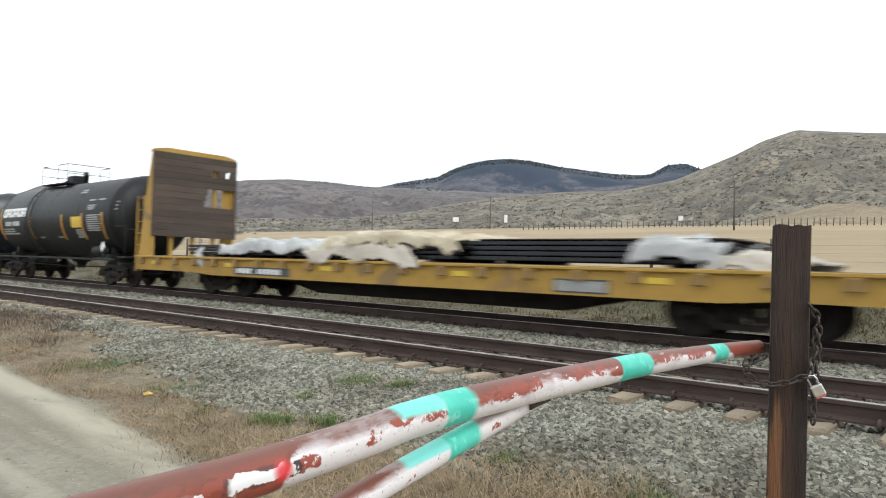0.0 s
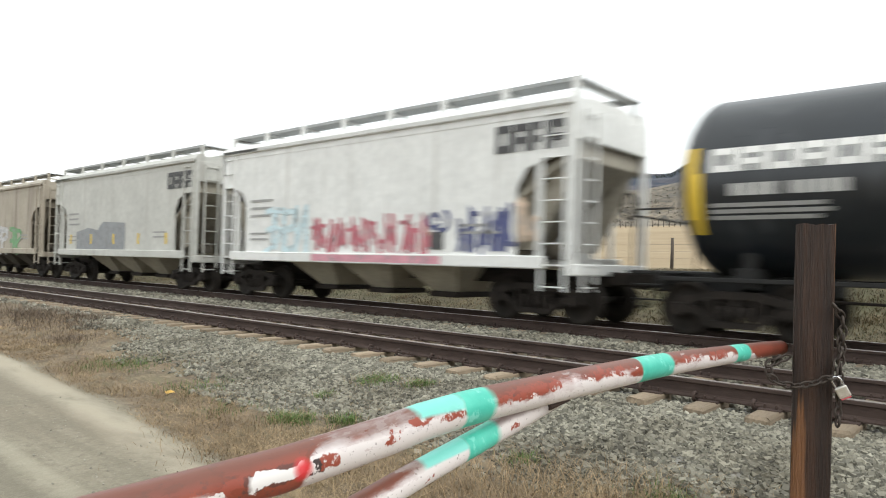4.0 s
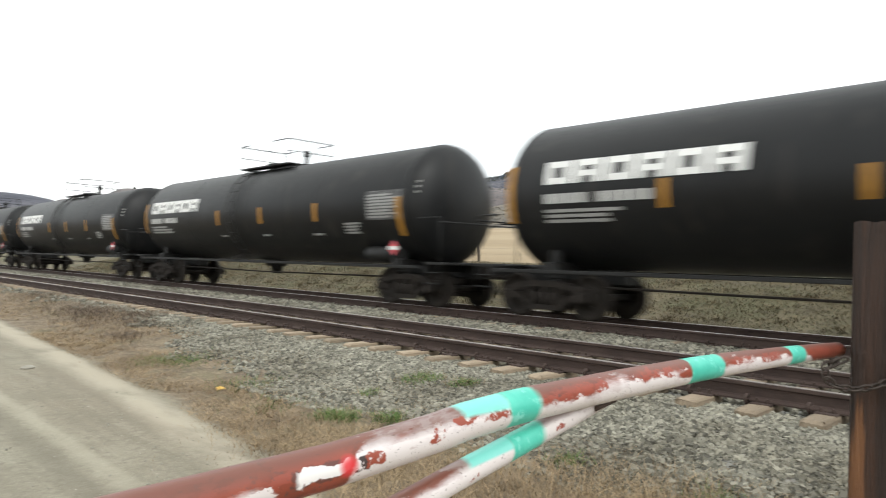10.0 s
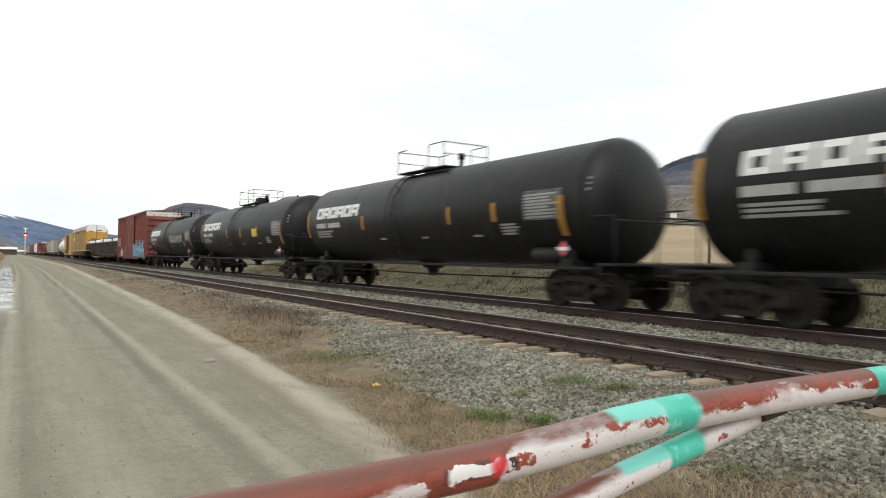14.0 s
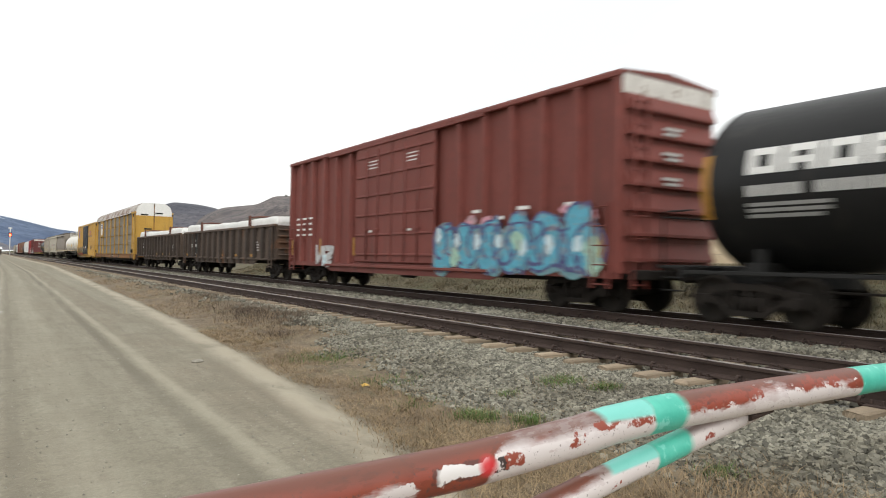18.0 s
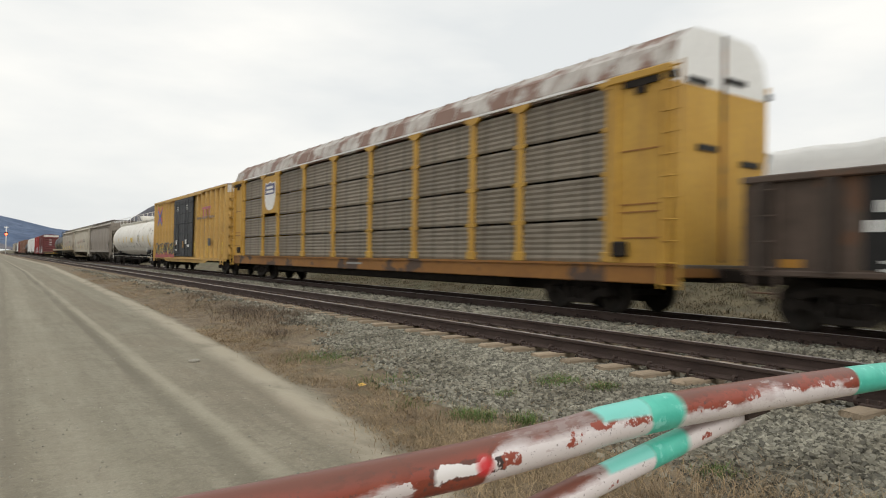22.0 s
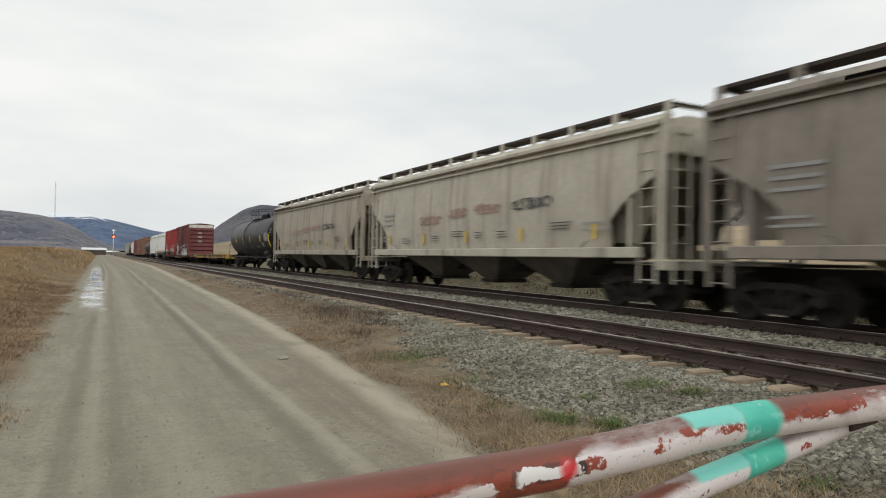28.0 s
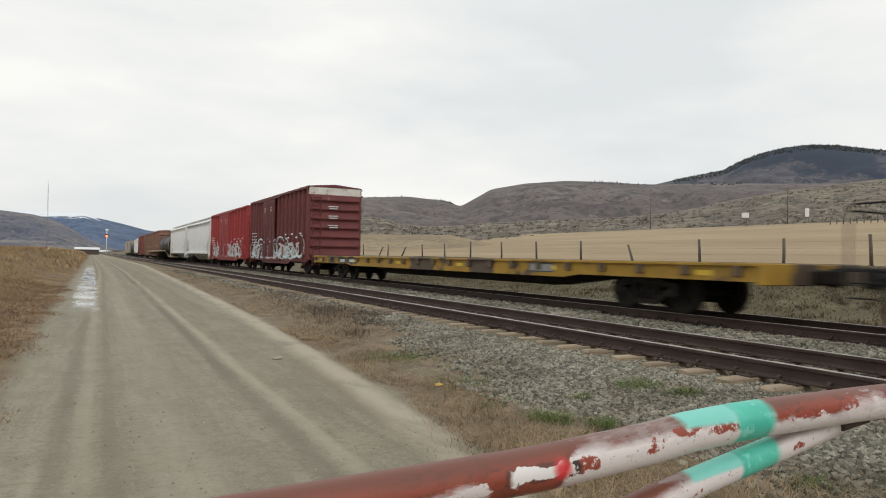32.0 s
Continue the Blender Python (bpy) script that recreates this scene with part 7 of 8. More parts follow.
        for j in range(3):
            hi = (2.90, 2.85, 2.96)[j] + rng.uniform(-0.02, 0.03)
            load("tarpaulin", "white tarpaulin-wrapped bundle standing out of a gondola car", wrapped(cuts[j] + 0.08, cuts[j + 1] - 0.08, 1.39, 1.6, hi, rng), "tarp_white", c, "tarpaulin")
    autorack_car(315.7, 344.0)
    box_car(344.0, 363.7, "yellow_box", "yellow box car with dark double doors and flame graffiti", eave=4.82, door=(0.36, 0.625), door_mat="door_black", seed=33, graffiti=spray_yellow_box, mark=mark_yellow_box, ribs=20)
    tank_car(363.9, 384.4, "white_tank", 1.46, 2.44, "long white tank car with a full-length top walkway and yellow strips", "stripe_yellow", seed=34, mark=0, placard=True, yellow_plate=-1.1, rail_mat="white_tank", end_gap=0.72,
             walkway=True, stripe_at=(5.6, 3.1, 1.25, -1.9, -4.4, -6.4, -8.6), notice_at=-4.0, scrawl=(-2.0, 6.6, "faint_grey"))
    hopper_car(384.6, 402.7, "taupe_hopper", "taupe covered hopper car with bowed sides", eave=4.0, sill=1.36, bays=4, curved=True, seed=35, stripes=None)
    hopper_car(402.7, 420.6, "cream_hopper", "cream covered hopper car with bowed sides", eave=4.0, sill=1.36, bays=3, curved=True, seed=36, paint=spray_tan)
    hopper_car(420.6, 438.7, "tan_hopper", "beige covered hopper car with bowed sides and faint graffiti", eave=4.0, sill=1.36, bays=3, curved=True, seed=37, paint=spray_tan)
    tank_car(438.4, 455.7, "black_tank", 1.47, 2.45, "long black tank car with yellow-orange reflector strips", "stripe_yellow", seed=38, mark=0, placard=False, dome=True, head_strip=False)
    flat_car(456.3, 484.2, "faded_flat", "empty flat car with faded yellow side sills")
    box_car(484.2, 500.2, "maroon_box", "maroon box car with white and grey graffiti", eave=4.85, door=(0.28, 0.50), seed=41, graffiti=spray_maroon, ribs=17)
    box_car(500.2, 518.4, "bright_red_box", "bright red box car with grey graffiti", eave=4.75, door=(0.30, 0.55), seed=42, graffiti=spray_maroon, ribs=15, end_band=False)
    hopper_car(518.4, 537.5, "white_hopper", "clean white covered hopper car", eave=4.3, sill=1.3, curved=True, seed=43, bays=4, stripes=None)
    hopper_car(537.5, 556.0, "white_hopper", "clean white covered hopper car", eave=4.3, sill=1.3, curved=True, seed=44, bays=4, stripes=None)
    tank_car(556.0, 574.5, "black_tank", 1.47, 2.45, "plain dark weathered tank car", None, seed=45, mark=0, placard=False)
    box_car(574.5, 593.0, "brown_box", "plain brown steel box car", seed=46, end_band=False)
    box_car(593.0, 611.5, "brown_box", "plain brown steel box car", seed=47, end_band=False)
    box_car(611.5, 630.0, "red_box", "plain oxide red box car", seed=48, end_band=False)
    hopper_car(630.0, 648.5, "white_hopper", "clean white covered hopper car", eave=4.2, sill=1.3, curved=True, seed=49, stripes=None)
    tank_car(648.5, 667.0, "black_tank", 1.47, 2.45, "plain dark weathered tank car", None, seed=50, mark=0, placard=False)
    hopper_car(667.0, 685.5, "tan_hopper", "plain beige covered hopper car", eave=4.2, sill=1.3, curved=True, seed=51, stripes=None)
    hopper_car(685.5, 704.0, "tan_hopper", "plain beige covered hopper car", eave=4.2, sill=1.3, curved=True, seed=52, stripes=None)


build_train()


# ---- tracks ----
def rail_shape(y0, y1):
    """A flat-bottomed rail along y, its running surface at z = 0."""
    prof = [(-0.068, -0.175), (0.068, -0.175), (0.068, -0.160), (0.020, -0.145), (0.010, -0.13), (0.010, -0.045), (0.036, -0.035), (0.036, -0.008), (0.028, 0.0), (-0.028, 0.0), (-0.036, -0.008),
            (-0.036, -0.035), (-0.010, -0.045), (-0.010, -0.13), (-0.020, -0.145), (-0.068, -0.160)]
    # drawn along y: the profile lies in x and z
    return Shape().prism(prof, "y", y0, y1)


def build_track(name, label, x, y0, y1, near0, near1, worn):
    track = thing(name, label, "railway track", kind="structure", at=pose(x, 0, RAIL_Z))
    for side in (-1, 1):
        rail = part("rail", rail_shape(y0, y1), "rust_rail", track, at=pose(side * HALF_GAUGE, 0, 0))
        part("running_surface", Shape().box(0, (y0 + y1) / 2, 0.002, worn, y1 - y0, 0.004), "rail_shine", rail)
    rng = random.Random(int(x * 10))

    def tie_mesh(k):
        s = Shape()
        s.box(0, 0, -0.175 - 0.09, 2.46, 0.215, 0.18, 0.018)
        r = random.Random(k)
        s.v = [(p[0] + r.uniform(-0.02, 0.02), p[1] + r.uniform(-0.008, 0.008), p[2] + r.uniform(-0.008, 0.006)) for p in s.v]
        return s

    def plate_mesh():
        s = Shape()
        s.box(0, 0, -0.178, 0.34, 0.19, 0.022, 0.004)
        for a, b in ((-0.10, 0.05), (-0.10, -0.05), (0.10, 0.05), (0.10, -0.05)):
            s.box(a, b, -0.150, 0.032, 0.022, 0.05, 0.004)
        return s

    def anchor_mesh():
        s = Shape()
        s.tube([(-0.070, 0.0, -0.125), (-0.125, 0.0, -0.115), (-0.150, 0.0, -0.150), (-0.120, 0.0, -0.190), (-0.04, 0.0, -0.200), (0.08, 0.0, -0.195), (0.105, 0, -0.165)], 0.017, 7)
        return s
    rest = Shape()
    y = y0 + 0.3
    while y < y1:
        if near0 <= y <= near1:
            k = rng.randrange(5)
            tie = part("sleeper", shared(("sleeper", k), lambda: tie_mesh(k), "tie"), None, track, at=pose(rng.uniform(-0.04, 0.04), y + rng.uniform(-0.03, 0.03), -0.002 + rng.uniform(-0.012, 0.004), 0, 0, rng.uniform(-1.2, 1.2)))
            if near0 + 2 <= y <= min(near1, 32):
                for side in (-1, 1):
                    part("tie_plate", shared("tie_plate", plate_mesh, "rust_rail"), None, tie, at=pose(side * HALF_GAUGE, 0, 0.004))
                part("rail_anchor", shared("rail_anchor", anchor_mesh, "rust_rail"), None, tie, at=pose(-HALF_GAUGE, 0.14, 0.01))
        else:
            rest.box(rng.uniform(-0.04, 0.04), y, -0.265, 2.46, 0.215, 0.18)
        y += 0.575
    if rest.v:
        ob = part("far_sleepers", rest, "tie", track)
        ob["kind"] = "stuff"
    return track


build_track("track_near", "empty near track of rusty rails on bleached timber sleepers", NEAR_X, -60, 900, -8, 70, 0.062)
build_track("track_far", "far track with dark rails under the train", FAR_X, -60, 900, -8, 40, 0.056)


# ---- pipe gate, post, chain and padlock ----
def gate_material(name, bands, shares, patch=None, marks=()):
    """Red oxide under peeling white paint, by shares along the pipe; mint bands (from, to, where the crown's tint begins); marks: bare spots (from, to, low, high, colour)."""
    m = bpy.data.materials.new(name)
    m.use_nodes = True
    t = m.node_tree
    bsdf = t.nodes["Principled BSDF"]
    co = t.nodes.new("ShaderNodeTexCoord").outputs["Object"]
    xyz = t.nodes.new("ShaderNodeSeparateXYZ")
    t.links.new(co, xyz.inputs[0])

    def tex(s, d=5, stretch=(1, 1, 1)):
        mp = t.nodes.new("ShaderNodeMapping")
        mp.inputs["Scale"].default_value = stretch
        t.links.new(co, mp.inputs["Vector"])
        n = t.nodes.new("ShaderNodeTexNoise")
        n.inputs["Scale"].default_value, n.inputs["Detail"].default_value, n.inputs["Roughness"].default_value = s, d, 0.6
        t.links.new(mp.outputs[0], n.inputs["Vector"])
        return n.outputs["Fac"]

    def calc(op, a, b):
        n = t.nodes.new("ShaderNodeMath")
        n.operation = op
        for i, v in enumerate((a, b)):
            if hasattr(v, "node"):
                t.links.new(v, n.inputs[i])
            else:
                n.inputs[i].default_value = v
        return n.outputs[0]

    def step(v, a, b):
        n = t.nodes.new("ShaderNodeMapRange")
        n.inputs["From Min"].default_value, n.inputs["From Max"].default_value = a, b
        t.links.new(v, n.inputs["Value"])
        return n.outputs["Result"]

    def mix(fac, a, b):
        n = t.nodes.new("ShaderNodeMix")
        n.data_type = "RGBA"
        t.links.new(fac, n.inputs["Factor"])
        for sock, v in (("A", a), ("B", b)):
            if hasattr(v, "node"):
                t.links.new(v, n.inputs[sock])
            else:
                n.inputs[sock].default_value = (*v, 1)
        return n.outputs["Result"]

    oxide = mix(step(tex(9), 0.35, 0.65), (0.190, 0.042, 0.024), (0.30, 0.066, 0.034))
    oxide = mix(step(tex(60, 3), 0.55, 0.7), oxide, (0.13, 0.05, 0.04))
    white = mix(step(tex(14), 0.35, 0.65), (0.56, 0.47, 0.46), (0.74, 0.69, 0.69))
    # the white holds in long patches on the flank; the crown is worn to the red
    curve = t.nodes.new("ShaderNodeFloatCurve")
    line = curve.mapping.curves[0]
    line.points[0].location, line.points[1].location = (0.0, 0.5 + shares[0][1]), (1.0, 0.5 + shares[-1][1])
    for px, v in shares:
        line.points.new(px / 5.0, 0.5 + v)
    curve.mapping.update()
    t.links.new(calc("DIVIDE", xyz.outputs["X"], 5.0), curve.inputs["Value"])
    nrm = t.nodes.new("ShaderNodeSeparateXYZ")
    t.links.new(t.nodes.new("ShaderNodeTexCoord").outputs["Normal"], nrm.inputs[0])
    worn = calc("ADD", calc("MULTIPLY", calc("SUBTRACT", tex(11.0, 7, (0.40, 1.3, 1.3)), 0.5), 1.1), calc("MULTIPLY", nrm.outputs["Z"], -0.36))
    worn = calc("ADD", worn, curve.outputs[0])
    # a rubbed edge, then sharp chips of both colours
    col = mix(step(worn, 0.44, 0.58), oxide, white)
    chips = calc("ADD", calc("MULTIPLY", calc("SUBTRACT", tex(30, 6, (0.5, 1.2, 1.2)), 0.5), 1.7), worn)
    col = mix(step(chips, 0.62, 0.64), col, (0.72, 0.66, 0.65))
    bare = calc("ADD", calc("MULTIPLY", calc("SUBTRACT", tex(34, 6, (0.5, 1.2, 1.2)), 0.5), 2.0), worn)
    col = mix(calc("SUBTRACT", 1.0, step(bare, 0.22, 0.24)), col, (0.27, 0.060, 0.036))
    col = mix(calc("MULTIPLY", step(tex(120, 3), 0.64, 0.68), 0.6), col, (0.10, 0.060, 0.050))
    grime = calc("MULTIPLY", step(calc("ADD", nrm.outputs["Z"], calc("MULTIPLY", calc("SUBTRACT", tex(7, 5, (0.4, 1, 1)), 0.5), 1.1)), 0.42, 0.85), 0.75)
    col = mix(grime, col, (0.135, 0.060, 0.042))
    x = calc("ADD", xyz.outputs["X"], calc("MULTIPLY", calc("SUBTRACT", tex(14, 4), 0.5), 0.035))
    lift = calc("ADD", nrm.outputs["Z"], calc("MULTIPLY", calc("SUBTRACT", tex(30, 5), 0.5), 0.9))
    jag = calc("ADD", xyz.outputs["X"], calc("MULTIPLY", calc("SUBTRACT", tex(45, 5), 0.5), 0.07))

    def zone(p, q, low, high):
        return calc("MULTIPLY", calc("MULTIPLY", step(jag, p, p + 0.004), calc("SUBTRACT", 1.0, step(jag, q, q + 0.004))), calc("MULTIPLY", step(lift, low, low + 0.06), calc("SUBTRACT", 1.0, step(lift, high, high + 0.06))))
    for p, q, low, high, colour in marks:
        col = mix(calc("MULTIPLY", zone(p, q, low, high), step(tex(55, 6), 0.43, 0.48)), col, colour)
    mint = mix(step(tex(11), 0.35, 0.65), (0.060, 0.46, 0.35), (0.11, 0.58, 0.45))
    mint = mix(step(tex(26, 5), 0.56, 0.64), mint, (0.22, 0.66, 0.56))
    for p, q, crown in bands:
        inside = calc("MULTIPLY", step(x, p, p + 0.012), calc("SUBTRACT", 1.0, step(x, q - 0.01, q + 0.012)))
        if crown:
            # paler mint on the crown: paint, with the sky's reflection put into it
            over = calc("MULTIPLY", calc("MULTIPLY", step(x, crown, crown + 0.02), calc("SUBTRACT", 1.0, step(x, p, p + 0.02))), step(calc("ADD", nrm.outputs["Z"], calc("MULTIPLY", calc("SUBTRACT", x, p), 1.2)), 0.25, 0.42))
            col = mix(calc("MULTIPLY", over, 0.92), col, (0.20, 0.66, 0.58))
        col = mix(inside, col, mint)
    if patch:
        # one large flake of white with a red spray spot at its end
        up = calc("ADD", nrm.outputs["Z"], calc("MULTIPLY", calc("SUBTRACT", tex(22, 4), 0.5), 0.9))
        col = mix(calc("MULTIPLY", zone(patch[0] - 0.006, patch[1] + 0.004, -0.24, 0.46), 0.8), col, (0.090, 0.040, 0.034))
        inside = calc("MULTIPLY", calc("MULTIPLY", step(x, patch[0], patch[0] + 0.01), calc("SUBTRACT", 1.0, step(x, patch[1], patch[1] + 0.01))), calc("MULTIPLY", step(up, -0.16, -0.12), calc("SUBTRACT", 1.0, step(up, 0.40, 0.44))))
        col = mix(inside, col, (0.80, 0.77, 0.76))
        off = calc("ADD", calc("POWER", calc("DIVIDE", calc("SUBTRACT", x, patch[1] + 0.002), 0.022), 2.0), calc("POWER", calc("DIVIDE", calc("SUBTRACT", nrm.outputs["Z"], 0.1), 0.45), 2.0))
        col = mix(calc("MULTIPLY", calc("SUBTRACT", 1.0, step(off, 0.1, 1.6)), 0.95), col, (0.66, 0.030, 0.040))
    t.links.new(col, bsdf.inputs["Base Color"])
    bsdf.inputs["Roughness"].default_value = 0.42
    bump = t.nodes.new("ShaderNodeBump")
    bump.inputs["Strength"].default_value, bump.inputs["Distance"].default_value = 0.35, 0.004
    t.links.new(worn, bump.inputs["Height"])
    t.links.new(bump.outputs[0], bsdf.inputs["Normal"])
    return m


BANDS = [(1.354, 1.480, 1.19), (2.33, 2.60, 0), (3.28, 3.47, 0)]
BARE = (0.29, 0.062, 0.036)


def build_gate():
    mat = gate_material("peeling_white_paint_over_red_oxide", BANDS, ((0.46, -0.34), (0.52, -0.14), (0.60, 0.00), (0.68, -0.08), (0.72, -0.32), (0.85, -0.26), (0.885, 0.22), (1.00, 0.37), (1.24, 0.37), (1.34, 0.30), (1.48, 0.10), (1.52, 0.02), (1.70, 0.05), (1.95, 0.12), (2.3, 0.05), (2.6, 0.10), (3.2, 0.12), (3.45, 0.06), (3.65, -0.3)),
                        patch=(0.735, 0.855), marks=((0.885, 0.915, -0.35, 0.30, (0.050, 0.034, 0.032)), (0.905, 0.950, -0.30, 0.35, BARE), (1.09, 1.13, -0.15, 0.35, BARE), (1.165, 1.235, 0.25, 0.60, BARE), (1.265, 1.352, -0.05, 0.62, BARE),
                                                     (1.50, 1.62, -0.05, 0.40, BARE), (1.64, 1.80, 0.05, 0.70, BARE), (2.0, 2.2, 0.1, 0.8, BARE), (2.66, 2.85, 0.0, 0.6, BARE), (2.95, 3.15, -0.1, 0.7, BARE)))
    brace_mat = gate_material("peeling_white_paint_on_the_brace", [(1.405, 1.545, 1.235)], ((0.6, 0.0), (1.0, 0.16), (1.2, 0.30), (1.5, 0.38), (2.0, 0.38)), marks=((1.60, 1.64, -0.2, 0.2, BARE), (1.24, 1.26, -0.3, 0.0, BARE)))
    gate = thing("pipe_gate", "steel pipe gate, peeling white and red paint, mint bands", "gate", at=pose(0, 1.13, 1.10))
    line = [(-1.6, 0.09, -0.10), (0.0, 0.05, -0.035), (0.55, 0.035, -0.018), (0.84, 0.027, -0.008), (1.02, 0.023, 0.005), (1.14, 0.019, 0.015), (1.24, 0.016, 0.028), (1.39, 0.013, 0.037), (1.51, 0.009, 0.041), (1.92, -0.002, 0.046),
            (2.44, -0.016, 0.047), (2.68, -0.022, 0.045), (3.44, -0.043, 0.027), (4.05, -0.06, 0.007)]
    pipe = part("main_pipe", Shape().tube(line, 0.046, 28, radii=[0.046] * 11 + [0.045, 0.042, 0.039]), mat, gate)
    part("pipe_cap", Shape().lathe([(4.045, 0.0395), (4.06, 0.037), (4.072, 0.026), (4.075, 0.0)][::-1], 24, "x", (0, -0.06, 0.007)), "rust_rail", pipe)
    brace = [(-1.2, -0.03, -0.50), (0.4, 0.008, -0.245), (1.056, 0.021, -0.136), (1.165, 0.023, -0.116), (1.287, 0.026, -0.096), (1.40, 0.028, -0.078), (1.525, 0.031, -0.058), (1.70, 0.034, -0.030), (1.904, 0.038, 0.005)]
    part("brace_pipe", Shape().tube(brace, 0.034, 24), brace_mat, gate)
    part("hinge_post", Shape().tube([(-1.62, 0.09, -1.45), (-1.62, 0.09, 0.05)], 0.06, 16), "rust_rail", gate)
    part("brace_end", Shape().tube([(-1.2, -0.03, -0.50), (-1.62, 0.06, -0.56)], 0.034, 16), "rust_rail", gate)
    part("weld_bead", Shape().tube([(1.80, 0.0, -0.012), (1.86, -0.002, -0.004), (1.91, 0.0, 0.0)], 0.010, 8), "rust_rail", gate)
    s = Shape().tube([(3.93, -0.06, -0.03), (3.93, -0.06, -0.065), (3.945, -0.06, -0.08)], 0.008, 8)
    part("chain_eye", s, "chain", gate)


def build_post():
    s = Shape()
    n = 36
    rng = random.Random(5)
    rows = []
    w, d = 0.100, 0.095
    for i in range(n + 1):
        z = -0.25 + 2.03 * i / n
        row = []
        for k in range(24):
            t = k / 24 * 4
            q, f = int(t), t % 1
            corner = [(-1, -1), (1, -1), (1, 1), (-1, 1), (-1, -1)]
            px = corner[q][0] + (corner[q + 1][0] - corner[q][0]) * f
            py = corner[q][1] + (corner[q + 1][1] - corner[q][1]) * f
            m = max(abs(px), abs(py)) / (px * px + py * py) ** 0.5
            rr = 1 - 0.10 * (1 - m) * 1.6
            dz = noise.noise(Vector((px * 5, py * 5, z * 0.7))) * 0.006
            row.append((px * w * rr + dz, py * d * rr + dz, z + (rng.uniform(-0.008, 0.006) if i == n else 0)))
        rows.append(row + [row[0]])
    s.sheet(rows, True)
    s.add([p for p in rows[-1][:-1]] + [(0, 0, rows[-1][0][2] - 0.004)], [(k, (k + 1) % 24, 24) for k in range(24)])
    single("gate_post", s, "post", "dark creosoted square timber post with weathered cracks", "post", at=pose(4.085, 0.925, 0.0, 0.4, 0, 12))


def link_mesh():
    pts = []
    for k in range(14):
        t = 2 * math.pi * k / 14
        pts.append((0.016 * math.cos(t), 0.0, 0.029 * math.sin(t)))
    return Shape().tube(pts, 0.0062, 7, closed=True)


def build_chain(name, label, pts):
    """Links strung along a line."""
    chain = thing(name, label, "chain")
    pts = [Vector(EYE) + (Vector(p) - Vector(EYE)) * 0.972 for p in pts]
    seg = [(pts[i + 1] - pts[i]).length for i in range(len(pts) - 1)]
    total, d, k = sum(seg), 0.0, 0
    while d < total:
        r, i = d, 0
        while i < len(seg) - 1 and r > seg[i]:
            r -= seg[i]
            i += 1
        p = pts[i].lerp(pts[i + 1], min(1, r / seg[i]))
        way = (pts[i + 1] - pts[i]).normalized()
        q = way.to_track_quat("Z", "Y").to_matrix().to_4x4()
        part("link", shared("link", link_mesh, "chain"), None, chain, at=Matrix.Translation(p) @ q @ pose(0, 0, 0, 0, 0, 90 * (k % 2) + 20))
        d += 0.045
        k += 1


def build_lock():
    lock = thing("padlock", "dull brass padlock with a bright shackle on the post's chain", "padlock", at=pose(3.985, 0.775, 0.955, 10, -28, -74))
    part("lock_body", Shape().box(0, 0, -0.045, 0.060, 0.026, 0.062, 0.006), "brass", lock)
    part("shackle", Shape().tube([(-0.020, 0, -0.02), (-0.020, 0, 0.022), (-0.014, 0, 0.036), (0, 0, 0.042), (0.014, 0, 0.036), (0.020, 0, 0.022), (0.020, 0, -0.02)], 0.0062, 10), "shackle", lock)
    part("key_plate", Shape().box(0, 0, -0.079, 0.05, 0.022, 0.006, 0.002), "red", lock)


build_gate()
build_post()
build_chain("chain_loop", "rusty chain looped from the gate's end round the post",
            [(3.93, 1.06, 1.06), (3.89, 1.085, 1.03), (3.885, 1.08, 0.97), (3.915, 1.045, 0.935), (3.965, 0.985, 0.917), (4.02, 0.90, 0.935), (4.05, 0.85, 0.965), (4.09, 0.81, 0.975)])
build_chain("chain_upper", "rusty chain tied between the gate's end and the post", [(3.93, 1.055, 1.04), (3.945, 1.03, 1.06), (3.965, 1.0, 1.075)])
build_chain("chain_tail", "spare chain hanging down the post's side", [(4.10, 0.815, 1.34), (4.135, 0.79, 1.29), (4.14, 0.785, 1.20), (4.135, 0.79, 1.115), (4.115, 0.81, 1.05), (4.10, 0.815, 0.98)])
build_chain("chain_end", "loose chain end hanging on the post", [(4.13, 0.80, 1.20), (4.14, 0.795, 1.08), (4.135, 0.80, 0.90), (4.125, 0.805, 0.70)])
build_lock()


# ---- fence and far things ----
def build_fence():
    fence = thing("field_fence", "wire fence on grey weathered timber posts along the field", "fence", kind="structure")
    rng = random.Random(9)
    line = []
    spots = [-22.0 + 4.85 * k for k in range(9)] + [20.8, 25.7, 30.7, 35.5, 40.5, 45.2, 50.1, 54.8, 59.5, 64.4, 68.1, 70.6] + [75.5 + 4.8 * k for k in range(36)]
    for y in spots:
        x = 28.6
        z = float(ground_height(x, y))
        lean = (rng.uniform(-2, 2), rng.uniform(-3, 3))
        h = rng.uniform(1.20, 1.38)
        if y in (30.7, 64.4, 70.6):
            lean, h = (-30 if y == 30.7 else 34, 8), 1.15
        s = Shape().tube([(0, 0, -0.2), (0.01, 0, h * 0.5), (0.0, 0.01, h)], 0.07, 7, radii=[0.075, 0.070, 0.065])
        part("fence_post", s, "fence_wood", fence, at=pose(x, y, z, lean[0], 0, 0) @ pose(0, 0, 0, 0, lean[1], 0))
        line.append((x, y, z))
    for h in (0.45, 0.75, 1.05):
        s = Shape().tube([(p[0], p[1], p[2] + h) for p in line], 0.004, 4)
        part("wire", s, "wire", fence)


def polar(az, dist):
    return dist * math.sin(radians(az)), dist * math.cos(radians(az))


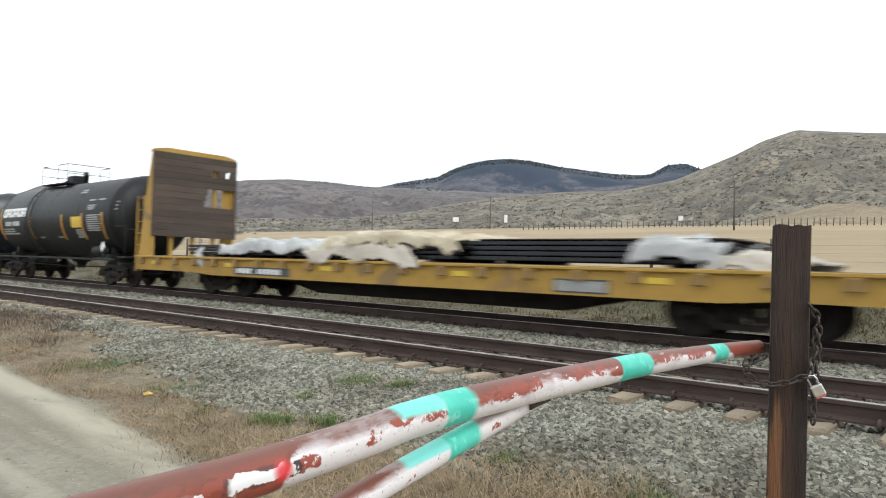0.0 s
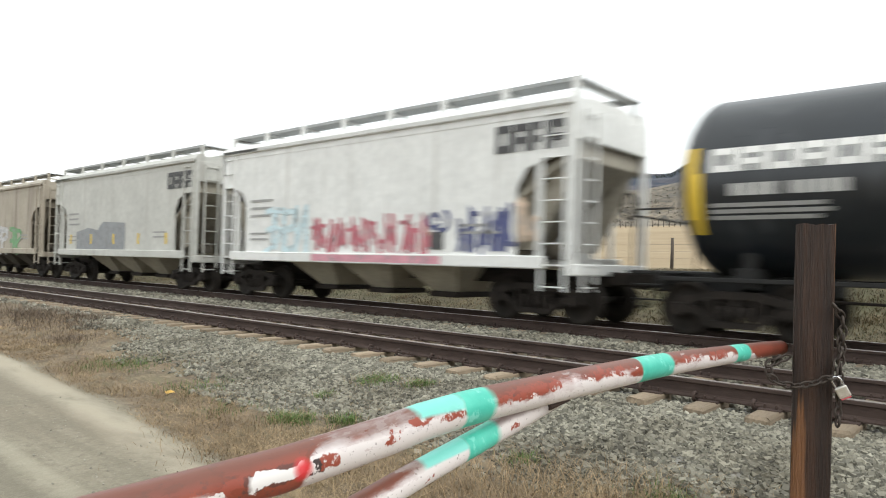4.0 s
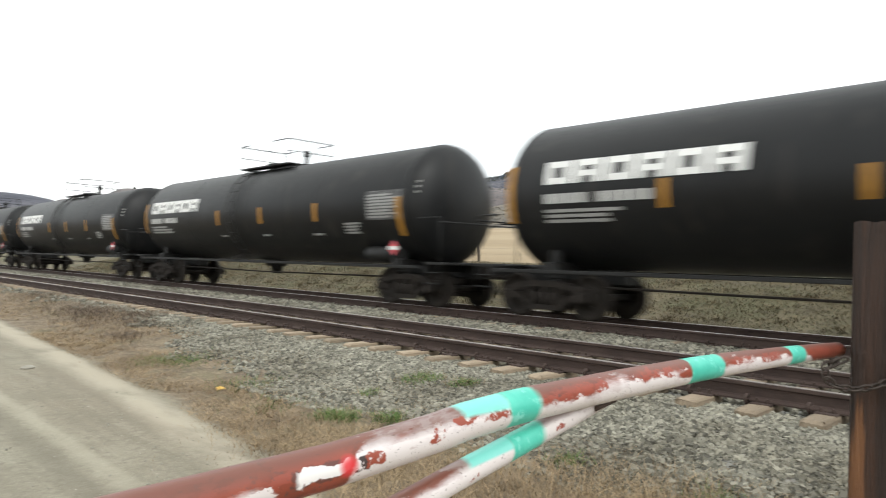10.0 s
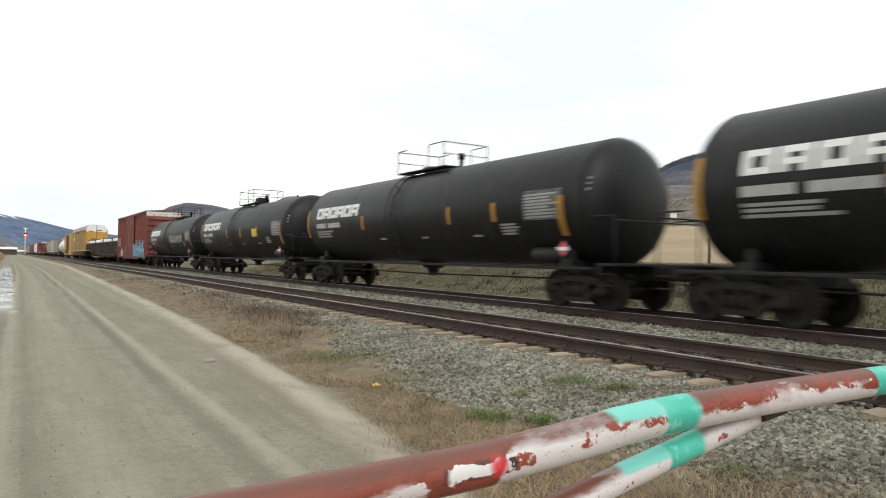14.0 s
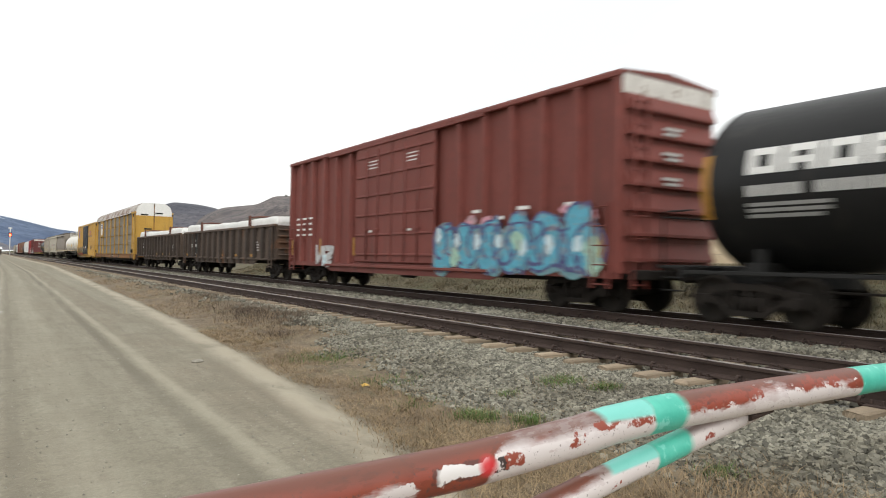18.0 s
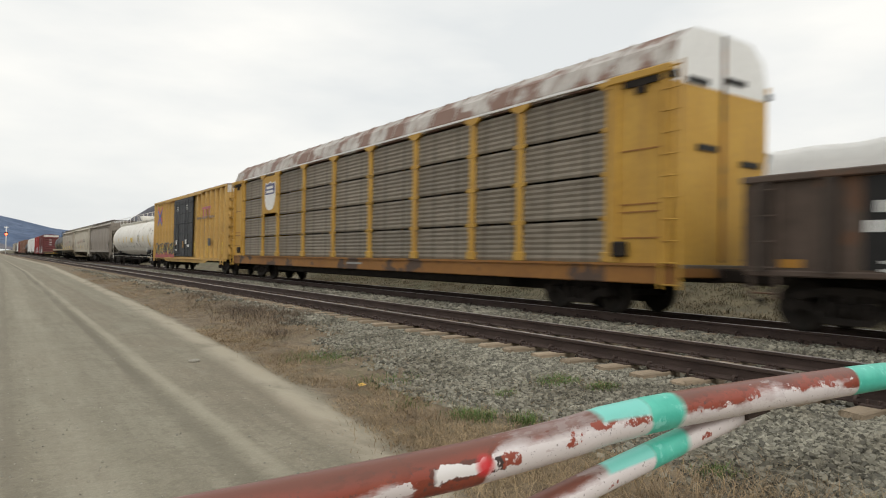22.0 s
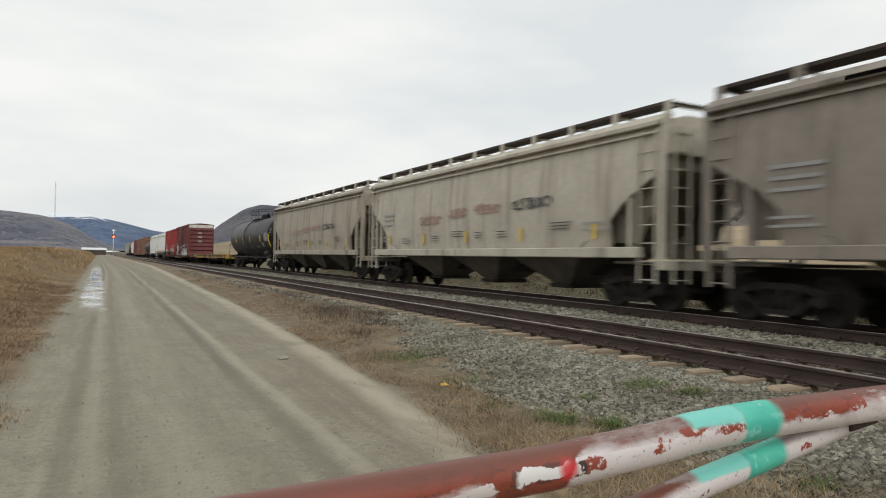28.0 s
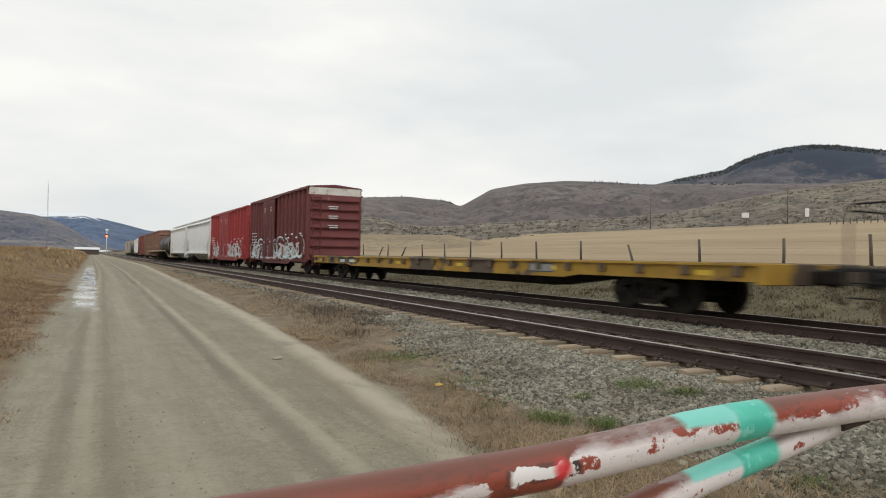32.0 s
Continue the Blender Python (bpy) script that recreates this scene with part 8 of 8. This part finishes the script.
def build_far_things():
    # wooden poles of the power line along the hill's foot
    for az, dist, h in ((44.3, 300, 13.0), (54.2, 250, 12.0), (73.4, 150, 13.5)):
        x, y = polar(az, dist)
        z = float(ground_height(x, y)) - 0.5
        base = EYE[2] + dist * math.tan(radians({44.3: 3.75, 54.2: 3.35, 73.4: 2.25}[az]))
        pole = thing("utility_pole", "tall dark timber utility pole with a crossarm", "utility pole", "power line poles", at=pose(x, y, z))
        part("pole", Shape().tube([(0, 0, 0), (0, 0, base - z + h * 0.9)], 0.18, 8, radii=[0.20, 0.13]), "fence_wood", pole)
        part("crossarm", Shape().box(0, 0, base - z + h * 0.84, 0.14, 2.2, 0.16, 0.02), "fence_wood", pole)
    for az, dist, el, w, h in ((51.3, 210, 3.79, 1.9, 1.4), (55.5, 210, 3.95, 1.0, 2.4), (69.5, 190, 4.15, 1.2, 1.3)):
        x, y = polar(az, dist)
        z = EYE[2] + dist * math.tan(radians(el))
        g = float(ground_height(x, y))
        sign = thing("board_sign", "small white board on posts at the field's edge", "sign", "white boards", at=pose(x, y, g, 0, 0, -az))
        part("board", Shape().box(0, 0, z - g, w, 0.1, h, 0.02), "pale", sign)
        part("leg", Shape().box(-0.3, 0.1, (z - g) / 2 - 0.3, 0.1, 0.1, z - g, 0.01), "fence_wood", sign)
        part("leg", Shape().box(0.3, 0.1, (z - g) / 2 - 0.3, 0.1, 0.1, z - g, 0.01), "fence_wood", sign)
    # second fence at the top of the field
    rng = random.Random(3)
    fence = thing("hill_fence", "long timber fence at the foot of the sagebrush hill", "fence", kind="structure")
    for k in range(90):
        az = 57 + 0.42 * k
        dist = 185 - 0.35 * k
        x, y = polar(az, dist)
        z = float(ground_height(x, y))
        part("fence_post", shared("far_post", lambda: Shape().tube([(0, 0, -0.3), (0, 0, 1.7)], 0.11, 5), "fence_wood"), None, fence, at=pose(x, y, z, rng.uniform(-4, 4), rng.uniform(-4, 4), 0))
    # signal by the line
    x, y = polar(1.1, 330)
    sig = thing("railway_signal", "railway signal showing red on a slender mast", "signal", at=pose(x, y, 0))
    part("mast", Shape().tube([(0, 0, 0), (0, 0, 11.6)], 0.17, 8), "pale", sig)
    part("signal_head", Shape().box(0, 0, 8.6, 1.1, 0.4, 1.7, 0.1), "black", sig)
    part("lens", Shape().lathe([(-0.30, 0.0), (-0.30, 0.42), (-0.2, 0.46)], 14, "y", (0, 0, 8.4)), "signal_red", sig)
    part("top_board", Shape().box(0, 0, 11.2, 1.4, 0.2, 0.5, 0.05), "pale", sig)
    # radio mast, shed
    x, y = polar(-2.8, 700)
    tower = thing("radio_mast", "thin lattice radio mast beyond the meadow", "mast", at=pose(x, y, 0))
    s = Shape()
    for k in range(3):
        t = 2 * math.pi * k / 3
        s.tube([(0.45 * math.cos(t), 0.45 * math.sin(t), 0), (0.3 * math.cos(t), 0.3 * math.sin(t), 64)], 0.10, 5)
    for i in range(32):
        t0, t1 = 2 * math.pi * (i % 3) / 3, 2 * math.pi * ((i + 1) % 3) / 3
        s.tube([(0.4 * math.cos(t0), 0.4 * math.sin(t0), 2 * i), (0.4 * math.cos(t1), 0.4 * math.sin(t1), 2 * i + 2)], 0.05, 4)
    # pale grey lattice: the haze before the far mast is put into its colour
    part("lattice", s, "walkway", tower)
    x, y = polar(-0.2, 420)
    shed = thing("long_shed", "long low shed with a pale metal roof", "shed", at=pose(x, y, 0, 0, 0, 4))
    part("wall", Shape().box(0, 0, 1.4, 11.5, 7, 2.8, 0.05), "fence_wood", shed)
    part("roof", Shape().prism([(-6.1, 2.7), (6.1, 2.7), (6.1, 2.9), (-6.1, 2.9)], "y", -4.2, 4.2).prism([(-4.2, 2.85), (4.2, 2.85), (0, 4.0)], "x", -6.1, 6.1), "pale", shed)


build_fence()
build_far_things()


# ---- stones and grass ----
def scatter_stones(name, label, x0, x1, y0, y1, count, size, seed, keep=None, mat="stone"):
    """Broken stones as rough eight-cornered lumps."""
    rng = np.random.RandomState(seed)
    x, y = rng.uniform(x0, x1, count), y0 + (y1 - y0) * rng.uniform(0, 1, count) ** 1.25
    if keep is not None:
        k = keep(x, y, rng)
        x, y = x[k], y[k]
    n = len(x)
    z = ground_height(x, y)
    sz = size * rng.uniform(0.55, 1.35, n)
    base = np.array([(-1, -1, -1), (1, -1, -1), (1, 1, -1), (-1, 1, -1), (-1, -1, 1), (1, -1, 1), (1, 1, 1), (-1, 1, 1)], float)
    v = base[None] * np.array([0.56, 0.48, 0.42]) * sz[:, None, None]
    v = v * rng.uniform(0.62, 1.2, v.shape)
    a, b, c = rng.uniform(0, 6.28, n), rng.normal(0, 0.5, n), rng.normal(0, 0.5, n)
    ca, sa, cb, sb, cc, sc = np.cos(a), np.sin(a), np.cos(b), np.sin(b), np.cos(c), np.sin(c)
    vy, vz = v[..., 1] * cc[:, None] - v[..., 2] * sc[:, None], v[..., 1] * sc[:, None] + v[..., 2] * cc[:, None]
    vx, vz = v[..., 0] * cb[:, None] + vz * sb[:, None], -v[..., 0] * sb[:, None] + vz * cb[:, None]
    px, py = vx * ca[:, None] - vy * sa[:, None], vx * sa[:, None] + vy * ca[:, None]
    verts = np.stack([px + x[:, None], py + y[:, None], vz + (z + sz * rng.uniform(0.05, 0.30, n))[:, None]], -1).reshape(-1, 3)
    f = np.array([(3, 2, 1, 0), (4, 5, 6, 7), (0, 1, 5, 4), (1, 2, 6, 5), (2, 3, 7, 6), (3, 0, 4, 7)])
    faces = (f[None] + 8 * np.arange(n)[:, None, None]).reshape(-1, 4)
    return tagged(new(name, raw_mesh(name, verts, faces, M[mat])), label, "gravel", kind="stuff")


def off_ties(x, y, rng):
    keep = np.ones(len(x), bool)
    for c in (NEAR_X, FAR_X):
        on_rail = (np.abs(np.abs(x - c) - HALF_GAUGE) < 0.10)
        keep &= ~on_rail
        on_tie = (np.abs(x - c) < 1.24) & (np.abs(((y + 60 - 0.3) / 0.575 + 0.5) % 1 - 0.5) < 0.17)
        keep &= ~(on_tie & (rng.uniform(0, 1, len(x)) < 0.80))
    return keep


def thin_edge(x, y, rng):
    return off_ties(x, y, rng) & (rng.uniform(0, 1, len(x)) < np.clip((x - ballast_edge(y) + 0.45 - 0.25 * np.sin(y * 1.7) - 0.15 * np.sin(y * 4.3 + x * 3)) / 1.1, 0.0, 1.0) ** 1.3)


scatter_stones("ballast_near", "crushed grey ballast stones beside the near track", 3.9, 6.8, 0.2, 15, 84000, 0.038, 1, thin_edge)
scatter_stones("ballast_mid", "crushed grey ballast stones of the track bed", 4.6, 11.3, 13, 60, 42000, 0.075, 2, thin_edge)
scatter_stones("ballast_between", "crushed grey ballast stones between the tracks", 6.8, 13.6, 0.0, 20, 50000, 0.050, 3, off_ties)


def on_road(x, y, rng):
    lane = np.exp(-((x - 0.5) / 0.5) ** 2) + np.exp(-((x - 2.1) / 0.35) ** 2)
    return (x < road_right(y) - 0.05) & (rng.uniform(0, 1, len(x)) < 0.25 + 0.75 * lane)


scatter_stones("road_pebbles", "small pebbles pressed into the gravel road", -0.9, 3.0, 2.5, 16, 1500, 0.010, 6, on_road, "road_stone")


def scatter_blades(name, label, mat, x, y, h, seed, width=0.006, lean=0.5, clump=None):
    """Bent grass blades of two triangles."""
    rng = np.random.RandomState(seed)
    n = len(x)
    z = ground_height(x, y)
    a = rng.uniform(0, 6.283, n)
    hh = h * rng.uniform(0.45, 1.2, n)
    l = hh * lean * rng.uniform(0.1, 1.3, n)
    wx, wy = -np.sin(a) * width * rng.uniform(0.6, 1.4, n), np.cos(a) * width * rng.uniform(0.6, 1.4, n)
    dx, dy = np.cos(a), np.sin(a)
    p = np.zeros((n, 5, 3))
    p[:, 0] = np.stack([x - wx, y - wy, z - 0.02], -1)
    p[:, 1] = np.stack([x + wx, y + wy, z - 0.02], -1)
    p[:, 2] = np.stack([x + wx * 0.8 + dx * l * 0.35, y + wy * 0.8 + dy * l * 0.35, z + hh * 0.6 * max(0.22, 1.1 - 0.3 * lean)], -1)
    p[:, 3] = np.stack([x - wx * 0.8 + dx * l * 0.35, y - wy * 0.8 + dy * l * 0.35, z + hh * 0.6 * max(0.22, 1.1 - 0.3 * lean)], -1)
    p[:, 4] = np.stack([x + dx * l, y + dy * l, z + hh * max(0.12, 1 - 0.25 * lean)], -1)
    f = np.array([(0, 1, 2), (0, 2, 3), (3, 2, 4)])
    faces = (f[None] + 5 * np.arange(n)[:, None, None]).reshape(-1, 3)
    return tagged(new(name, raw_mesh(name, p.reshape(-1, 3), faces, M[mat])), label, "grass", kind="stuff")


def patchy(rng, n, x0, x1, y0, y1, scale, lo, power=1.0):
    """Random spots, thinned by a slow noise so that they stand in patches."""
    x, y = rng.uniform(x0, x1, n), y0 + (y1 - y0) * rng.uniform(0, 1, n) ** power
    v = (np.sin(x * scale * 1.3 + 1.1 * np.sin(y * scale * 0.7)) + np.sin(y * scale + 1.7 * np.sin(x * scale * 0.9 + 2)) + rng.normal(0, 0.5, n)) / 2
    k = v > lo
    return x[k], y[k]


def build_grass():
    rng = np.random.RandomState(21)
    # straw on the verge
    x, y = patchy(rng, 60000, 0.15, 2.6, 0.8, 14, 2.3, -0.10, 1.2)
    k = rng.uniform(0, 1, len(x)) < np.clip(1.35 - x / 2.4, 0.12, 1)
    x, y = (x + road_right(y))[k], y[k]
    scatter_blades("verge_straw", "flattened dry straw on the road's verge", "straw", x, y, 0.095, 22, 0.0022, 2.3)
    x, y = patchy(rng, 26000, 0.2, 2.4, 12, 55, 1.0, -0.1, 1.4)
    scatter_blades("verge_straw_far", "flattened dry straw on the verge further on", "straw", x + road_right(y), y, 0.10, 23, 0.004, 2.2)
    # tall dry weeds near the post and gate
    cx = np.concatenate([rng.normal(4.0, 0.30, 1700), rng.normal(3.2, 0.5, 2200)])
    cy = np.concatenate([rng.normal(2.2, 0.40, 1700), rng.normal(2.9, 0.50, 2200)])
    scatter_blades("weeds_by_gate", "tall dry weeds by the gate post", "straw", cx, cy, 0.20, 24, 0.0022, 1.5)
    cx, cy = np.concatenate([rng.normal(3.15, 0.26, 3000), rng.normal(3.55, 0.3, 1500)]), np.concatenate([rng.normal(4.4, 0.55, 3000), rng.normal(5.0, 0.5, 1500)])
    scatter_blades("straw_tuft", "matted tuft of dead grass at the ballast's edge", "straw", cx, cy, 0.12, 25, 0.0022, 2.0)
    # green tufts
    spots = ((5.38, 5.68, 0.12, 800), (5.50, 5.12, 0.08, 520), (3.95, 5.29, 0.11, 760), (4.25, 4.92, 0.08, 360), (4.68, 5.75, 0.06, 160), (4.35, 2.95, 0.07, 260), (4.32, 1.81, 0.10, 300), (4.20, 9.45, 0.28, 620),
             (3.75, 6.1, 0.22, 140), (4.10, 7.3, 0.22, 280))
    x = np.concatenate([rng.normal(a, s, n) for a, b, s, n in spots])
    y = np.concatenate([rng.normal(b, s * 1.0, n) for a, b, s, n in spots])
    scatter_blades("green_tufts", "small tufts of fresh green grass at the ballast's edge", "green_grass", x, y, 0.095, 26, 0.0026, 1.1)
    x, y = np.concatenate([rng.normal(a, s * 1.5, n // 3) for a, b, s, n in spots]), np.concatenate([rng.normal(b, s * 1.5, n // 3) for a, b, s, n in spots])
    scatter_blades("tuft_straw", "dry blades mixed into the green tufts", "straw", x, y, 0.12, 36, 0.0018, 1.2)
    # dead brush by the track
    spots = ((4.9, 15.2, 0.40, 400), (5.45, 16.5, 0.42, 1500), (5.75, 14.6, 0.24, 700), (5.7, 22.5, 0.5, 600), (5.3, 17.6, 0.35, 300), (5.3, 19.5, 0.6, 400), (5.9, 29, 0.6, 500), (6.0, 38, 0.7, 500), (4.5, 12.4, 0.22, 260), (5.25, 13.6, 0.22, 260))
    x = np.concatenate([rng.normal(a, s * 0.8, n) for a, b, s, n in spots])
    y = np.concatenate([rng.normal(b, s * 1.5, n) for a, b, s, n in spots])
    scatter_blades("dead_brush", "grey-brown dead brush beside the ballast", "twig", x, y, 0.25, 27, 0.0030, 1.5)
    # bank beyond the tracks: matted grass with tussocks
    x, y = patchy(rng, 130000, 14.0, 28.5, 1, 60, 0.8, -0.45, 1.15)
    scatter_blades("bank_grass", "rough tawny grass on the bank behind the tracks", "tussock", x, y, 0.15, 28, 0.0075, 1.9)
    x, y = patchy(rng, 110000, 14.0, 26, 1, 60, 0.55, -0.10, 1.15)
    scatter_blades("bank_green", "greenish grass mixed into the bank", "sedge", x, y, 0.14, 29, 0.0075, 1.9)
    cx, cy = rng.uniform(14.3, 24, 420), rng.uniform(0, 60, 420)
    n = 60
    x, y = np.repeat(cx, n) + rng.normal(0, 0.16, 420 * n), np.repeat(cy, n) + rng.normal(0, 0.22, 420 * n)
    scatter_blades("bank_tussocks", "reddish-brown grass tussocks on the bank", "tussock", x, y, 0.26, 37, 0.008, 1.8)
    # golden meadow on the road's other side, low weeds at its edge
    x, y = patchy(rng, 190000, -14, -0.6, 6, 80, 0.5, -0.75, 1.2)
    gap = road_left(y) - 0.10 - x
    k = gap > 0.6 * rng.uniform(0, 1, len(x)) ** 2
    scatter_blades("meadow_grass", "tall golden dead grass beside the road", "gold_grass", x[k], y[k], ((0.08 + 0.42 * smooth(0.2, 2.4, gap)) * (0.75 + 0.45 * np.sin(x * 1.7 + np.sin(y * 0.9)) * np.sin(y * 0.6)))[k], 30, 0.0035, 1.5)
    x, y = patchy(rng, 70000, 0, 3.2, 6, 34, 0.9, -0.75, 1.1)
    gap = x * rng.uniform(0.2, 1, len(x))
    scatter_blades("meadow_edge", "matted brown weeds along the meadow's edge", "edge_weed", road_left(y) - 0.10 - gap + 0.16 * np.sin(y * 1.1) + 0.10 * np.sin(y * 2.7 + 1) + rng.normal(0, 0.12, len(y)), y, 0.07 + 0.16 * smooth(0.1, 1.6, gap), 38, 0.0028, 1.7)
    x, y = patchy(rng, 60000, -45, -0.6, 60, 300, 0.2, -0.9, 1.0)
    k = x < road_left(y) - 0.3
    scatter_blades("meadow_grass_far", "golden dead grass of the meadow further on", "gold_grass", x[k], y[k], 0.5, 31, 0.025, 1.1)


def build_sagebrush():
    """Low bushes over field edge and hill, as lumps of bent blades."""
    rng = np.random.RandomState(41)
    n = 11000
    az, d = rng.uniform(12, 95, n), rng.uniform(166, 410, n)
    foot = rng.uniform(0, 1, n) < 0.10
    d = np.where(foot, rng.uniform(166, 182, n), d)
    x, y = d * np.sin(np.radians(az)), d * np.cos(np.radians(az))
    hill = scene.objects["hill_sage"]
    bx, by, bz = [], [], []
    for i in range(n):
        hit, p, _, _ = hill.ray_cast((x[i], y[i], 300), (0, 0, -1))
        if hit:
            bx.append(x[i]), by.append(y[i]), bz.append(p[2])
    bx, by, bz = np.array(bx), np.array(by), np.array(bz)
    m = len(bx)
    per = 11
    r = np.repeat(rng.uniform(0.25, 1.15, m) ** 1.3, per)
    t, u = rng.uniform(0, 6.283, m * per), rng.uniform(0, 1, m * per) ** 0.5
    cx, cy = np.repeat(bx, per) + r * u * np.cos(t), np.repeat(by, per) + r * u * np.sin(t)
    cz = np.repeat(bz, per) + r * 0.75 * np.sqrt(np.clip(1 - u * u, 0, 1)) * rng.uniform(0.3, 1, m * per)
    s = r * 0.30
    q = rng.normal(0, 1, (m * per, 3, 3)) * s[:, None, None] * np.array([1, 1, 0.8])
    verts = (np.stack([cx, cy, cz], -1)[:, None] + q).reshape(-1, 3)
    faces = np.arange(m * per * 3).reshape(-1, 3)
    return tagged(new("sagebrush", raw_mesh("sagebrush", verts, faces, M["sage"])), "grey-green sagebrush dotted over the hillside", "bushes", kind="stuff")


def build_far_trees():
    """Small dark conifers along the skyline of the far hills."""
    rng = np.random.RandomState(77)
    verts, faces = [], []
    for hill, dist, spans in (("mountain_dark", 2300, ((46, 60, 900), (60, 71, 500))), ("hill_brown", 1250, ((26.6, 28.2, 26), (39.5, 44, 34), (20, 24, 20), (47, 51, 40)))):
        ob = scene.objects[hill]
        for a0, a1, n in spans:
            for k in range(n):
                az, r = rng.uniform(a0, a1), dist * rng.uniform(0.955, 1.0)
                px, py = r * math.sin(radians(az)), r * math.cos(radians(az))
                hit, p, _, _ = ob.ray_cast((px, py, 2000), (0, 0, -1))
                if not hit:
                    continue
                h = dist / 2300 * rng.uniform(2.0, 5) + 1
                w = h * rng.uniform(0.35, 0.6)
                base = len(verts)
                for lv, (z0, z1, ww) in enumerate(((0.0, 0.6, 1.0), (0.35, 1.0, 0.7))):
                    i0 = len(verts)
                    for q in range(5):
                        t = 2 * math.pi * q / 5 + lv
                        verts.append((px + w * ww * math.cos(t), py + w * ww * math.sin(t), p[2] + h * z0 - 1))
                    verts.append((px, py, p[2] + h * z1))
                    faces += [(i0 + q, i0 + (q + 1) % 5, i0 + 5) for q in range(5)]
    tagged(new("far_trees", raw_mesh("far_trees", np.array(verts), np.array(faces), M["tree"])), "dark conifers scattered along the far skyline", "trees", kind="stuff")


build_grass()
build_sagebrush()
build_far_trees()
single("fallen_leaf", Shape().sheet([[(-0.05, -0.03, 0.01), (0, -0.045, 0.02), (0.05, -0.02, 0.012)], [(-0.055, 0.01, 0.03), (0, 0.0, 0.045), (0.055, 0.01, 0.02)], [(-0.03, 0.05, 0.012), (0.01, 0.055, 0.025), (0.045, 0.04, 0.01)]]),
       "leaf", "curled yellow leaf on the brown verge", "leaf", at=pose(3.70, 7.18, float(ground_height(3.70, 7.18)) + 0.01))
single("pale_stone", Shape().box(0, 0, 0, 0.16, 0.11, 0.05, 0.02), "road_stone", "flat pale stone lying on the gravel road", "stone", at=pose(2.48, 10.0, float(ground_height(2.48, 10.0)) + 0.012, 0, 0, 30))


# ---- movement ----
def run(t):
    """How far the train has come."""
    return SPEED * t - 0.22


def motions():
    times = [0, 4, 8, 12, 16, 20, 24, 28, 32]
    for ob, u in CARS + LOADS:
        walk(ob, [(t, pose(FAR_X, u - run(t), RAIL_Z, 0, 0, 90)) for t in times])
    # one roll of the wheels serves all wheelsets, which turn alike
    first = WHEELS[0]
    rows = [(k / FPS, pose(0, 0, 0, 0, -math.degrees(run(k / FPS) / WHEEL_R) % 360, 0)) for k in range(32 * FPS + 1)]
    walk(first, rows)
    roll = first.animation_data
    for w in WHEELS[1:]:
        w.rotation_mode = "QUATERNION"
        keys = w.animation_data_create()
        keys.action = roll.action
        keys.action_slot = roll.action_slot


motions()
